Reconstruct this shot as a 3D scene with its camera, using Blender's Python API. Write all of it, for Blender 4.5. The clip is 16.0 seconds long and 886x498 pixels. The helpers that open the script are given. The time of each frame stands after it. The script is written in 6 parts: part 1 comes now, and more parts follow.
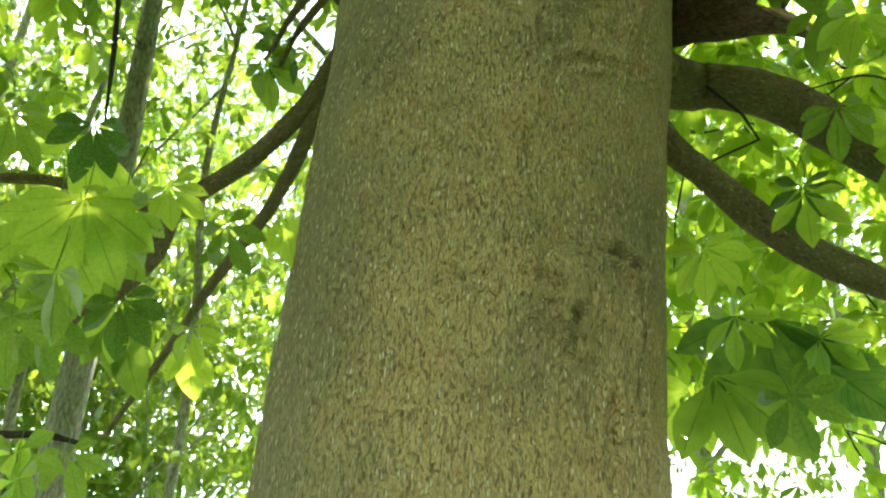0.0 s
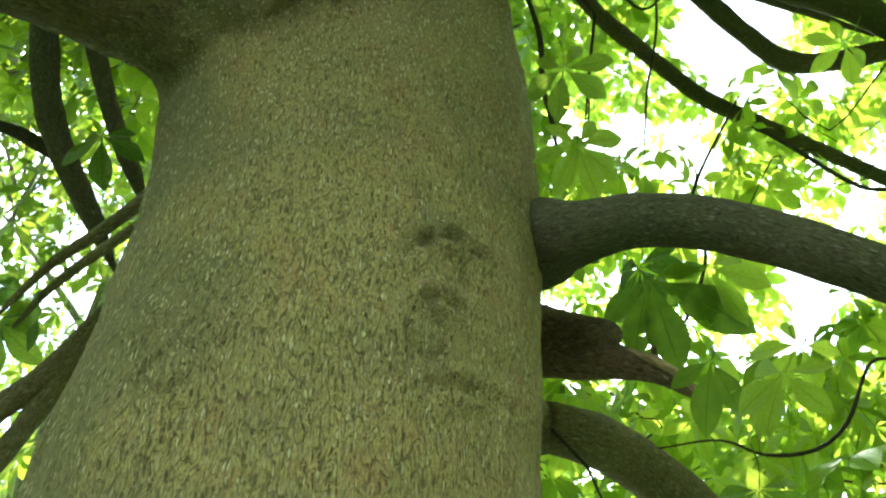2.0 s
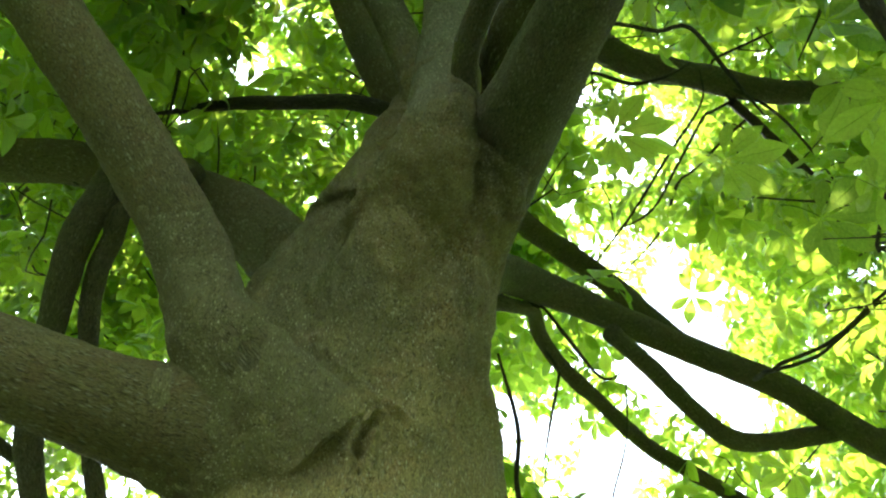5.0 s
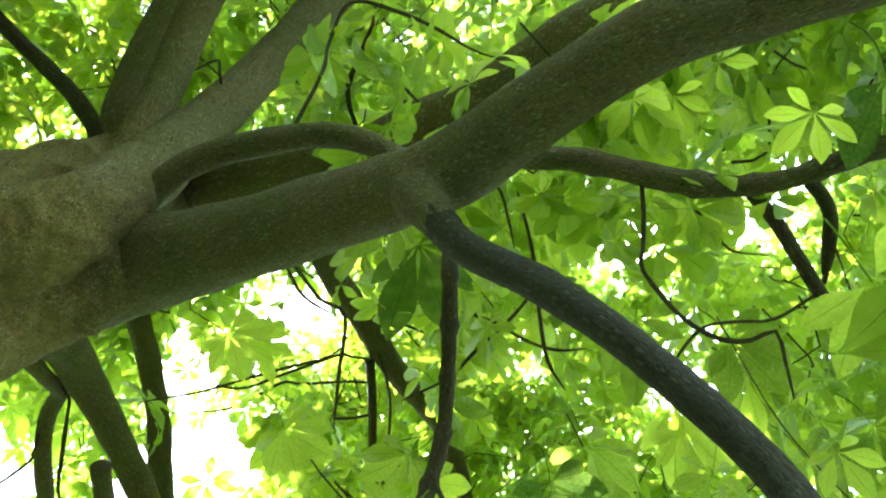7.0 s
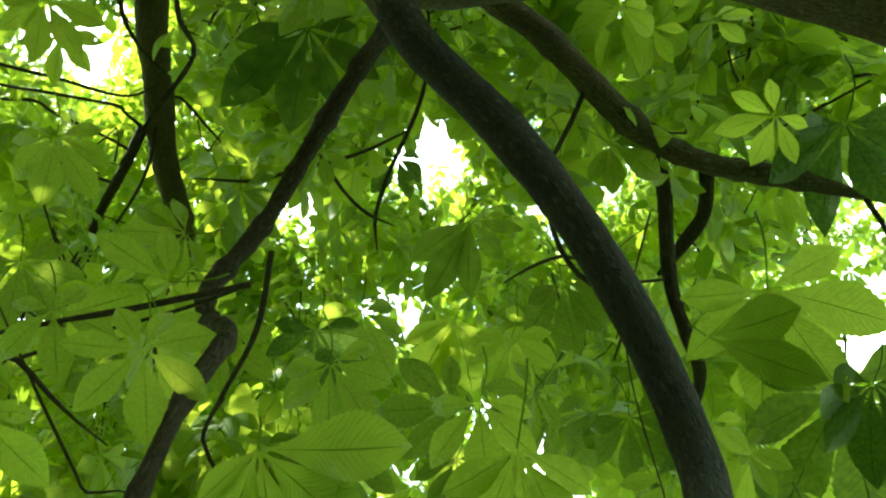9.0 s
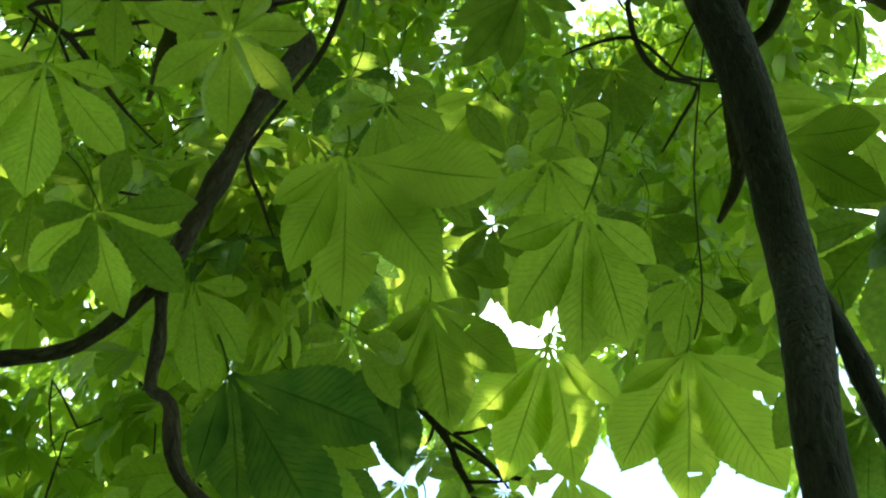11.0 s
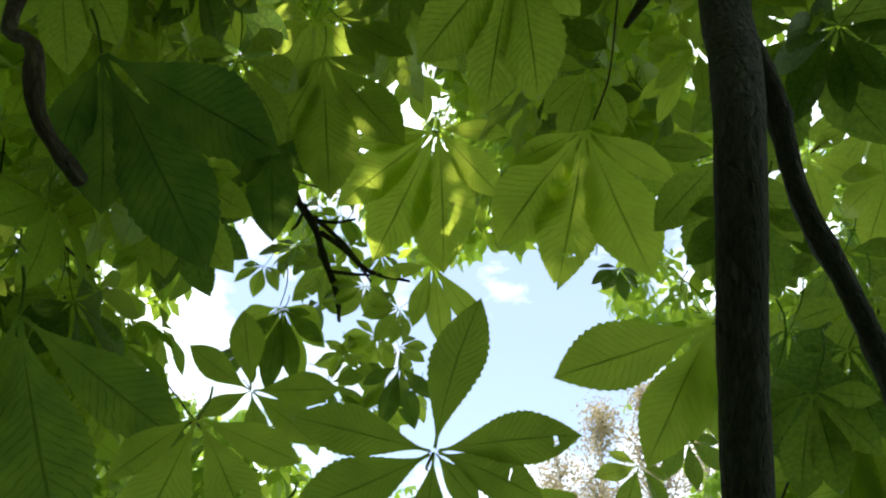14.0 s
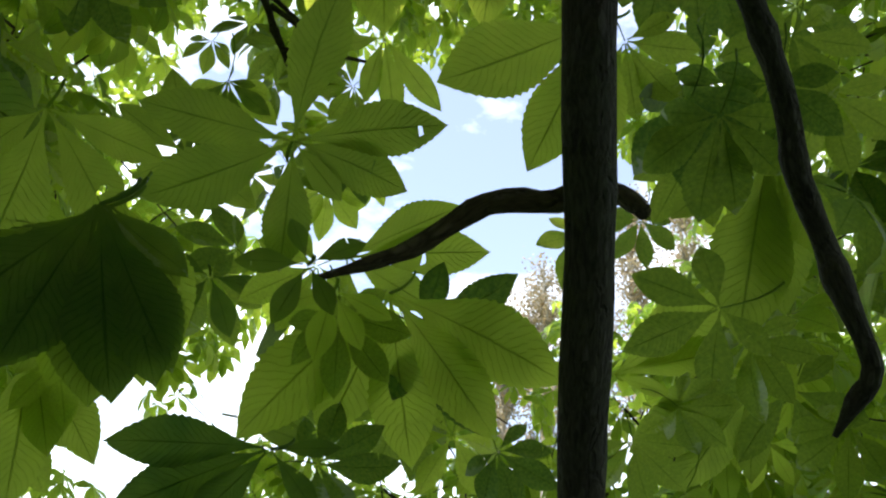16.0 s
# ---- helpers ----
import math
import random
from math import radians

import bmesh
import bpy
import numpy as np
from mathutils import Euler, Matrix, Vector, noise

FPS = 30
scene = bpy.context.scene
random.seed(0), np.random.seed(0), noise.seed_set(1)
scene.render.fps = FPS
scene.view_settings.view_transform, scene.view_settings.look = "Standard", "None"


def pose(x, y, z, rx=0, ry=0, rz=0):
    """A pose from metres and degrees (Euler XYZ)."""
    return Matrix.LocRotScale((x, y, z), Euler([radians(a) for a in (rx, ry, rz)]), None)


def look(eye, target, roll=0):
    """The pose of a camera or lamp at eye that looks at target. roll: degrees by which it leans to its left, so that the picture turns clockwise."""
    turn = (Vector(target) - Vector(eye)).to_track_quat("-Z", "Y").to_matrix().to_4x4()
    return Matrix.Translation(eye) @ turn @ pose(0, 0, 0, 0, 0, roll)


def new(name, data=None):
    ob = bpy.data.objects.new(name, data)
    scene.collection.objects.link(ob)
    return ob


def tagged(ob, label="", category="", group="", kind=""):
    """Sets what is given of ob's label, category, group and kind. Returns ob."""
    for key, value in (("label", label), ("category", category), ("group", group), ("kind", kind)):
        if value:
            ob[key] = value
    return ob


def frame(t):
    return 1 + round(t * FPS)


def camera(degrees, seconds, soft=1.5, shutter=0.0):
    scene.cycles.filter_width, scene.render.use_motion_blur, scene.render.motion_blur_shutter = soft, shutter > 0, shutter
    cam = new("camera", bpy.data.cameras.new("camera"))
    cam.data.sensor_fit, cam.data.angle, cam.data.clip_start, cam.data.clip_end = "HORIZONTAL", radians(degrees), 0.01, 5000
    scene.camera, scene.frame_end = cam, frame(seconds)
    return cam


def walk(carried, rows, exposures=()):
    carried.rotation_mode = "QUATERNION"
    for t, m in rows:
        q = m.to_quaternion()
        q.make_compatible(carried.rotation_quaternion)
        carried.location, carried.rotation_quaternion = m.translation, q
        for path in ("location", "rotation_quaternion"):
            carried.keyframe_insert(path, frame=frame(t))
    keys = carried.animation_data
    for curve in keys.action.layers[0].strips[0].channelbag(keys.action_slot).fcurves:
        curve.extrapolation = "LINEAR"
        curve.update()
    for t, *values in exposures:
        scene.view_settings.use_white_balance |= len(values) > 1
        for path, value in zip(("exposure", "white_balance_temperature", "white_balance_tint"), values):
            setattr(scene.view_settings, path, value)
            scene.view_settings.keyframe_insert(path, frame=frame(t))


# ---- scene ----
SOFT = 2.2
EXPOSURES = [(0, 2.38, 6500, 4), (1.5, 2.65, 6100, 5), (3.2, 2.55, 5900, 8), (5.5, 2.85, 6000, 10), (6.5, 3.45, 6100, 13), (7.5, 3.2, 6250, 10), (8.7, 2.35, 6700, -4), (11, 1.85, 6250, -4), (12.5, 1.12, 6150, 4), (14, 1.05, 6350, 15), (16, 0.98, 6350, 20)]
SKY_STRENGTH, CLOUD, SUN_STRENGTH = 0.15, 10.5, 4.0
GLOW_A, GLOW_B = (0.215, 0.32, 0.024), (0.425, 0.515, 0.046)
WOOD_A, WOOD_B = (0.088, 0.138, 0.015), (0.19, 0.236, 0.022)
N_MID, N_FAR, SINGLE, BARE = 2250, 4400, 130, 1.25
SPRAYS = [((30, 185), (46, 90), 2.7, 4.2, 0.35, 120), ((40, 175), (48, 90), 1.9, 2.7, 0.45, 36), ((84, 104), (12, 48), 1.5, 2.6, 0.3, 20), ((144, 172), (4, 50), 1.6, 2.6, 0.3, 22), ((16, 42), (6, 50), 2.2, 3.4, 0.4, 22), ((-48, -24), (6, 60), 2.2, 3.4, 0.4, 11), ((-50, 8), (60, 88), 2.7, 4.2, 0.35, 45), ((-55, 190), (3, 90), 2.6, 4.0, 0.5, 290)]
NEAR_A, NEAR_B = (0.05, 0.1, 0.018), (0.56, 0.67, 0.07)
cam = camera(55.39, 16.0, SOFT)
PATH = [
    (0, (0.041, -1.729, 1.483), (-0.0611, 0.0846, 2.3202), 2.91),
    (0.5, (-0.055, -1.665, 1.579), (0.0132, 0.0794, 2.556), 3.24),
    (1, (0.046, -1.445, 1.645), (0.2485, 0.1483, 2.8369), 4.00),
    (1.5, (0.043, -1.229, 1.714), (0.387, 0.2041, 3.0663), 1.62),
    (2, (-0.076, -1.311, 1.808), (0.3154, 0.0386, 3.2308), -0.58),
    (2.5, (-0.195, -1.439, 1.878), (0.223, -0.1894, 3.3827), -1.49),
    (3, (-0.225, -1.59, 1.923), (0.1817, -0.4372, 3.5056), -1.12),
    (3.2, (-0.223, -1.632, 1.949), (0.1834, -0.4872, 3.5378), -0.75),
    (5.3, (-0.465, -1.751, 2.066), (-0.0378, -0.9129, 3.8303), 0.65),
    (5.5, (-0.494, -1.765, 2.105), (-0.005, -1.0017, 3.8875), -0.46),
    (6, (-0.625, -1.781, 2.121), (0.0391, -1.2091, 3.9185), -2.79),
    (6.5, (-0.618, -1.849, 2.09), (0.103, -1.4398, 3.9104), 0.76),
    (7, (-0.508, -2.049, 2.168), (0.2089, -1.8091, 4.0193), 2.36),
    (7.5, (-0.383, -2.13, 2.226), (0.3788, -2.0291, 4.0726), 1.69),
    (8, (-0.325, -2.004, 2.259), (0.48, -2.0412, 4.0896), 0.44),
    (8.5, (-0.283, -1.882, 2.306), (0.6231, -2.1171, 4.0735), -3.71),
    (8.7, (-0.289, -1.828, 2.321), (0.6259, -2.1223, 4.0749), -4.09),
    (10.8, (-0.157, -1.65, 2.312), (1.0716, -2.1587, 3.8061), 2.86),
    (11, (-0.147, -1.664, 2.317), (1.1238, -2.2073, 3.762), 3.59),
    (11.5, (-0.12, -1.708, 2.317), (1.1497, -2.4203, 3.6877), 3.06),
    (12, (-0.098, -1.75, 2.31), (1.1517, -2.6419, 3.5917), 1.57),
    (12.5, (-0.087, -1.772, 2.302), (1.2287, -2.7285, 3.466), 2.41),
    (13, (-0.068, -1.77, 2.288), (1.2509, -2.7345, 3.4417), 3.15),
    (13.5, (-0.039, -1.724, 2.28), (1.2823, -2.6866, 3.4322), 2.89),
    (14, (-0.015, -1.698, 2.267), (1.3103, -2.6512, 3.4222), 2.76),
    (14.5, (0.004, -1.711, 2.244), (1.3891, -2.659, 3.3313), 3.39),
    (15, (0.01, -1.738, 2.217), (1.4545, -2.7465, 3.1637), 2.75),
    (15.5, (0.004, -1.799, 2.207), (1.4646, -2.8191, 3.1151), 2.71),
    (16, (-0.015, -1.857, 2.188), (1.4575, -2.9639, 2.9676), 2.62),
]
walk(cam, [(t, look(eye, target, roll)) for t, eye, target, roll in PATH], EXPOSURES)

# ---- world, sun, light ----
SUN_AZIMUTH, SUN_ELEVATION = radians(14.0), radians(61.0)
world = bpy.data.worlds.new("sky")
scene.world = world
world.use_nodes = True
wn, wl = world.node_tree.nodes, world.node_tree.links
wn.clear()
w_out = wn.new("ShaderNodeOutputWorld")
w_bg = wn.new("ShaderNodeBackground")
w_sky = wn.new("ShaderNodeTexSky")
w_sky.sky_type, w_sky.sun_disc = "NISHITA", False
w_sky.sun_elevation, w_sky.sun_rotation = SUN_ELEVATION, SUN_AZIMUTH
w_sky.air_density, w_sky.dust_density, w_sky.ozone_density = 1.0, 0.8, 2.5
w_co = wn.new("ShaderNodeTexCoord")
w_map = wn.new("ShaderNodeMapping")
w_map.inputs["Location"].default_value, w_map.inputs["Scale"].default_value = (-2.12, 1.19, -1.25), (1.0, 1.0, 2.2)
w_noise = wn.new("ShaderNodeTexNoise")
w_noise.inputs["Scale"].default_value, w_noise.inputs["Detail"].default_value = 2.6, 7.0
w_noise.inputs["Roughness"].default_value = 0.58
w_ramp = wn.new("ShaderNodeValToRGB")
w_ramp.color_ramp.elements[0].color = (0.13, 0.13, 0.13, 1)
w_ramp.color_ramp.elements[0].position, w_ramp.color_ramp.elements[1].position = 0.41, 0.58
w_mix = wn.new("ShaderNodeMix")
w_mix.data_type = "RGBA"
w_mix.inputs["B"].default_value = (CLOUD * 0.89, CLOUD, CLOUD * 1.02, 1.0)
wl.new(w_co.outputs["Generated"], w_map.inputs["Vector"])
wl.new(w_map.outputs["Vector"], w_noise.inputs["Vector"])
wl.new(w_noise.outputs["Fac"], w_ramp.inputs["Fac"])
wl.new(w_ramp.outputs["Color"], w_mix.inputs["Factor"])
wl.new(w_sky.outputs["Color"], w_mix.inputs["A"])
wl.new(w_mix.outputs["Result"], w_bg.inputs["Color"])
w_bg.inputs["Strength"].default_value = SKY_STRENGTH
wl.new(w_bg.outputs["Background"], w_out.inputs["Surface"])

sun_data = bpy.data.lights.new("sun", "SUN")
sun_data.energy, sun_data.angle, sun_data.color = SUN_STRENGTH, radians(0.53), (1.0, 0.95, 0.86)
sun = new("sun", sun_data)
sun_way = Vector((math.sin(SUN_AZIMUTH) * math.cos(SUN_ELEVATION), math.cos(SUN_AZIMUTH) * math.cos(SUN_ELEVATION), math.sin(SUN_ELEVATION)))
sun.matrix_world = look(sun_way * 60, (0, 0, 0))


# ---- materials ----
def material(name):
    m = bpy.data.materials.new(name)
    m.use_nodes = True
    m.node_tree.nodes.clear()
    return m, m.node_tree.nodes, m.node_tree.links


def ramp_node(nodes, stops):
    r = nodes.new("ShaderNodeValToRGB")
    els = r.color_ramp.elements
    els[0].position, els[0].color = stops[0][0], (*stops[0][1], 1)
    els[1].position, els[1].color = stops[-1][0], (*stops[-1][1], 1)
    for p, c in stops[1:-1]:
        e = els.new(p)
        e.color = (*c, 1)
    return r


def bark(name, dark, mid, light, moss, flake=125.0, depth=0.004, moss_low=0.5, upper=None, side=None):
    """Flaky bark: a smooth ground in broad stains, small lifted scales that catch the light, short dark cracks, green algae."""
    m, n, l = material(name)

    def calc(op, a, b=None, c=None):
        k = n.new("ShaderNodeMath")
        k.operation = op
        for i, v in enumerate((a, b, c)):
            if v is None:
                continue
            if isinstance(v, (int, float)):
                k.inputs[i].default_value = v
            else:
                l.new(v, k.inputs[i])
        return k.outputs["Value"]

    def noise(vector, scale, detail, rough=0.55):
        k = n.new("ShaderNodeTexNoise")
        k.inputs["Scale"].default_value, k.inputs["Detail"].default_value, k.inputs["Roughness"].default_value = scale, detail, rough
        l.new(vector, k.inputs["Vector"])
        return k

    def spread(value, low, high):
        k = n.new("ShaderNodeMapRange")
        k.inputs["From Min"].default_value, k.inputs["From Max"].default_value = low, high
        l.new(value, k.inputs["Value"])
        return k.outputs["Result"]

    def blend(how, factor, a, b):
        k = n.new("ShaderNodeMix")
        k.data_type, k.blend_type = "RGBA", how
        for name_in, v in (("Factor", factor), ("A", a), ("B", b)):
            if isinstance(v, (int, float)):
                k.inputs[name_in].default_value = v
            elif isinstance(v, tuple):
                k.inputs[name_in].default_value = (*v, 1)
            else:
                l.new(v, k.inputs[name_in])
        return k.outputs["Result"]

    at = n.new("ShaderNodeAttribute")
    at.attribute_name = "grain"
    grain = at.outputs["Vector"]
    mp = n.new("ShaderNodeMapping")
    mp.inputs["Scale"].default_value = (1, 1, 0.3)
    l.new(grain, mp.inputs["Vector"])
    drawn = mp.outputs["Vector"]
    warp = n.new("ShaderNodeMix")
    warp.data_type = "VECTOR"
    warp.inputs["Factor"].default_value = 0.017
    l.new(drawn, warp.inputs["A"])
    l.new(noise(drawn, 24.0, 3.0).outputs["Color"], warp.inputs["B"])
    bent = warp.outputs["Result"]
    # scales: cells of the ground, a few of them lifted, a few fallen out
    cell = n.new("ShaderNodeTexVoronoi")
    cell.inputs["Scale"].default_value, cell.inputs["Randomness"].default_value = flake, 1.0
    l.new(bent, cell.inputs["Vector"])
    pick = n.new("ShaderNodeSeparateColor")
    l.new(cell.outputs["Color"], pick.inputs["Color"])
    core = calc("SUBTRACT", 1.0, spread(cell.outputs["Distance"], 0.3, 0.5))
    patch = spread(noise(grain, flake * 0.11, 4.0).outputs["Fac"], 0.25, 0.6)
    lifted = calc("MULTIPLY", core, calc("MULTIPLY", spread(pick.outputs["Red"], 0.45, 0.85), patch))
    fallen = calc("MULTIPLY", core, spread(pick.outputs["Green"], 0.7, 0.86))
    # cracks: broken lines along the edges of larger plates
    plate = n.new("ShaderNodeTexVoronoi")
    plate.feature = "DISTANCE_TO_EDGE"
    plate.inputs["Scale"].default_value = flake * 0.42
    l.new(bent, plate.inputs["Vector"])
    broken = spread(noise(grain, flake * 0.5, 3.0).outputs["Fac"], 0.47, 0.58)
    crack = calc("MULTIPLY", calc("SUBTRACT", 1.0, spread(plate.outputs["Distance"], 0.015, 0.07)), broken)
    # the ground: brown and grey-green in broad stains, reddish where scales have come off
    broad = noise(grain, 2.6, 5.0, 0.6).outputs["Fac"]
    where = broad
    sep = n.new("ShaderNodeSeparateXYZ")
    l.new(grain, sep.inputs["Vector"])
    if side:
        # green algae on the -x flank, darkened to carry that side's shade as well
        where = calc("MULTIPLY_ADD", spread(sep.outputs["X"], side[0], side[1]), side[2], broad)
    rust = spread(noise(grain, 13.0, 5.0, 0.65).outputs["Fac"], 0.5, 0.68)
    ground = blend("MIX", calc("MULTIPLY", rust, 0.65), mid, (mid[0] * 1.02, mid[1] * 0.8, mid[2] * 0.82))
    fine = noise(bent, flake * 2.2, 3.0, 0.6).outputs["Fac"]
    ground = blend("MIX", calc("MULTIPLY", spread(where, moss_low, moss_low + 0.16), 0.6), ground, moss)
    ground = blend("MULTIPLY", 1.0, ground, blend("MIX", spread(fine, 0.32, 0.68), (0.5, 0.48, 0.44), (1.45, 1.44, 1.4)))
    skin = blend("MIX", calc("MULTIPLY", lifted, 0.9), ground, light)
    skin = blend("MIX", calc("MAXIMUM", calc("MULTIPLY", crack, 0.38), calc("MULTIPLY", fallen, 0.7)), skin, dark)
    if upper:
        # the shade up at the fork put into the bark colour, in a ragged border
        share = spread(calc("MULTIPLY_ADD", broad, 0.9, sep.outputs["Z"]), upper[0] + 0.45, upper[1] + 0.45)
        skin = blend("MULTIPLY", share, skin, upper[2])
    bsdf = n.new("ShaderNodeBsdfPrincipled")
    bsdf.inputs["Roughness"].default_value = 0.85
    bsdf.inputs["Specular IOR Level"].default_value = 0.3
    l.new(skin, bsdf.inputs["Base Color"])
    height = calc("ADD", calc("MULTIPLY", lifted, 0.9), calc("MULTIPLY_ADD", fine, 0.55, calc("MULTIPLY", calc("MAXIMUM", crack, fallen), -0.8)))
    bump = n.new("ShaderNodeBump")
    bump.inputs["Strength"].default_value, bump.inputs["Distance"].default_value = 1.0, depth
    l.new(height, bump.inputs["Height"])
    l.new(bump.outputs["Normal"], bsdf.inputs["Normal"])
    out = n.new("ShaderNodeOutputMaterial")
    l.new(bsdf.outputs["BSDF"], out.inputs["Surface"])
    return m


def leaf_material(name, face, glow_a, glow_b, per_object):
    """A thin leaf: waxy upper face, light shining through, darker ribs and side veins."""
    m, n, l = material(name)
    uv = n.new("ShaderNodeUVMap")
    sep = n.new("ShaderNodeSeparateXYZ")
    l.new(uv.outputs["UV"], sep.inputs["Vector"])

    def calc(op, a, b=None, c=None):
        k = n.new("ShaderNodeMath")
        k.operation = op
        for i, v in enumerate((a, b, c)):
            if v is None:
                continue
            if isinstance(v, (int, float)):
                k.inputs[i].default_value = v
            else:
                l.new(v, k.inputs[i])
        return k.outputs["Value"]
    side = calc("ABSOLUTE", calc("MULTIPLY_ADD", sep.outputs["X"], 2.0, -1.0))
    stripe = calc("SUBTRACT", calc("MULTIPLY", sep.outputs["Y"], 21.0), calc("MULTIPLY", side, 3.4))
    wave = calc("ABSOLUTE", calc("MULTIPLY_ADD", calc("FRACT", stripe), 2.0, -1.0))
    vein = calc("SMOOTH_MAX", calc("MULTIPLY", calc("SUBTRACT", wave, 0.82), 4.5), 0.0, 0.05)
    rib = calc("MAXIMUM", calc("SUBTRACT", 1.0, calc("MULTIPLY", side, 22.0)), 0.0)
    lines = calc("MINIMUM", calc("MAXIMUM", calc("MULTIPLY", vein, 0.45), rib), 1.0)
    if per_object:
        rnd = n.new("ShaderNodeObjectInfo").outputs["Random"]
    else:
        rnd = n.new("ShaderNodeNewGeometry").outputs["Random Per Island"]
    spot = n.new("ShaderNodeTexNoise")
    co = n.new("ShaderNodeTexCoord")
    spot.inputs["Scale"].default_value, spot.inputs["Detail"].default_value = 24.0, 4.0
    l.new(co.outputs["Object"], spot.inputs["Vector"])
    mixc = n.new("ShaderNodeMix")
    mixc.data_type = "RGBA"
    mixc.inputs["A"].default_value, mixc.inputs["B"].default_value = (*glow_a, 1), (*glow_b, 1)
    l.new(calc("MULTIPLY_ADD", spot.outputs["Fac"], 0.5, calc("MULTIPLY_ADD", rnd, 0.9, -0.2)), mixc.inputs["Factor"])
    dark = n.new("ShaderNodeMix")
    dark.data_type, dark.blend_type = "RGBA", "MULTIPLY"
    dark.inputs["B"].default_value = (0.42, 0.5, 0.35, 1)
    l.new(lines, dark.inputs["Factor"])
    l.new(mixc.outputs["Result"], dark.inputs["A"])
    hue = n.new("ShaderNodeMix")
    hue.data_type = "RGBA"
    hue.inputs["A"].default_value = (*face, 1)
    hue.inputs["B"].default_value = (face[0] * 1.7, face[1] * 1.45, face[2] * 1.4, 1)
    l.new(rnd, hue.inputs["Factor"])
    bump = n.new("ShaderNodeBump")
    bump.inputs["Strength"].default_value, bump.inputs["Distance"].default_value = 0.8, 0.005
    l.new(lines, bump.inputs["Height"])
    dif = n.new("ShaderNodeBsdfDiffuse")
    l.new(hue.outputs["Result"], dif.inputs["Color"])
    l.new(bump.outputs["Normal"], dif.inputs["Normal"])
    tra = n.new("ShaderNodeBsdfTranslucent")
    l.new(dark.outputs["Result"], tra.inputs["Color"])
    l.new(bump.outputs["Normal"], tra.inputs["Normal"])
    both = n.new("ShaderNodeAddShader")
    l.new(dif.outputs["BSDF"], both.inputs[0])
    l.new(tra.outputs["BSDF"], both.inputs[1])
    gl = n.new("ShaderNodeBsdfGlossy")
    gl.inputs["Roughness"].default_value = 0.5
    l.new(bump.outputs["Normal"], gl.inputs["Normal"])
    fr = n.new("ShaderNodeFresnel")
    fr.inputs["IOR"].default_value = 1.38
    top = n.new("ShaderNodeMixShader")
    l.new(calc("MULTIPLY", fr.outputs["Fac"], 0.16), top.inputs["Fac"])
    l.new(both.outputs["Shader"], top.inputs[1])
    l.new(gl.outputs["BSDF"], top.inputs[2])
    out = n.new("ShaderNodeOutputMaterial")
    l.new(top.outputs["Shader"], out.inputs["Surface"])
    return m


def plain(name, a, b, scale, rough, relief=0.0):
    m, n, l = material(name)
    co = n.new("ShaderNodeTexCoord")
    no = n.new("ShaderNodeTexNoise")
    no.inputs["Scale"].default_value, no.inputs["Detail"].default_value = scale, 8.0
    l.new(co.outputs["Object"], no.inputs["Vector"])
    r = ramp_node(n, [(0.35, a), (0.65, b)])
    l.new(no.outputs["Fac"], r.inputs["Fac"])
    bsdf = n.new("ShaderNodeBsdfPrincipled")
    bsdf.inputs["Roughness"].default_value = rough
    l.new(r.outputs["Color"], bsdf.inputs["Base Color"])
    if relief:
        bump = n.new("ShaderNodeBump")
        bump.inputs["Distance"].default_value = relief
        l.new(no.outputs["Fac"], bump.inputs["Height"])
        l.new(bump.outputs["Normal"], bsdf.inputs["Normal"])
    out = n.new("ShaderNodeOutputMaterial")
    l.new(bsdf.outputs["BSDF"], out.inputs["Surface"])
    return m


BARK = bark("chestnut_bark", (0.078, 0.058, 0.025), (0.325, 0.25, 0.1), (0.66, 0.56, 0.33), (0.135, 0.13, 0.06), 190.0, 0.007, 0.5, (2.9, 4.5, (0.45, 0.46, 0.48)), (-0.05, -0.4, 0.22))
# limb and fork: trunk bark again, with the shade overhead put into the colours
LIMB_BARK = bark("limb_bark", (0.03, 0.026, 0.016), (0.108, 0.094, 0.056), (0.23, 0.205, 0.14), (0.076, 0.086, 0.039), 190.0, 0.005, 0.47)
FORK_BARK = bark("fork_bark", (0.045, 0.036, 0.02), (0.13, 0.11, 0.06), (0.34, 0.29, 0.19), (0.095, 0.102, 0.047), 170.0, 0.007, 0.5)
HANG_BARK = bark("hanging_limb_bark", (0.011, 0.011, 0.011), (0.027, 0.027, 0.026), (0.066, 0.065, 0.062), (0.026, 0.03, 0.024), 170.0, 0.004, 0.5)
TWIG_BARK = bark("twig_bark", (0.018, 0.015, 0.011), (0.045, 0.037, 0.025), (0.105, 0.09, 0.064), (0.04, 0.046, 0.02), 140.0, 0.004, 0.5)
# lightened: haze over the far trunks is put into their colour
WOODS_BARK = bark("woods_bark", (0.15, 0.14, 0.105), (0.34, 0.32, 0.255), (0.5, 0.48, 0.4), (0.27, 0.29, 0.175), 40.0, 0.008, 0.5)
FLANK_BARK = bark("flank_limb_bark", (0.06, 0.046, 0.024), (0.21, 0.168, 0.088), (0.42, 0.36, 0.23), (0.14, 0.145, 0.066), 190.0, 0.005, 0.5)
STUB_BARK = bark("stub_bark", (0.06, 0.04, 0.028), (0.18, 0.125, 0.085), (0.36, 0.265, 0.18), (0.1, 0.1, 0.05), 110.0, 0.008, 0.58)
TORN_WOOD = bark("torn_wood", (0.3, 0.2, 0.12), (0.45, 0.32, 0.2), (0.6, 0.47, 0.32), (0.3, 0.22, 0.14), 55.0, 0.004, 0.62)
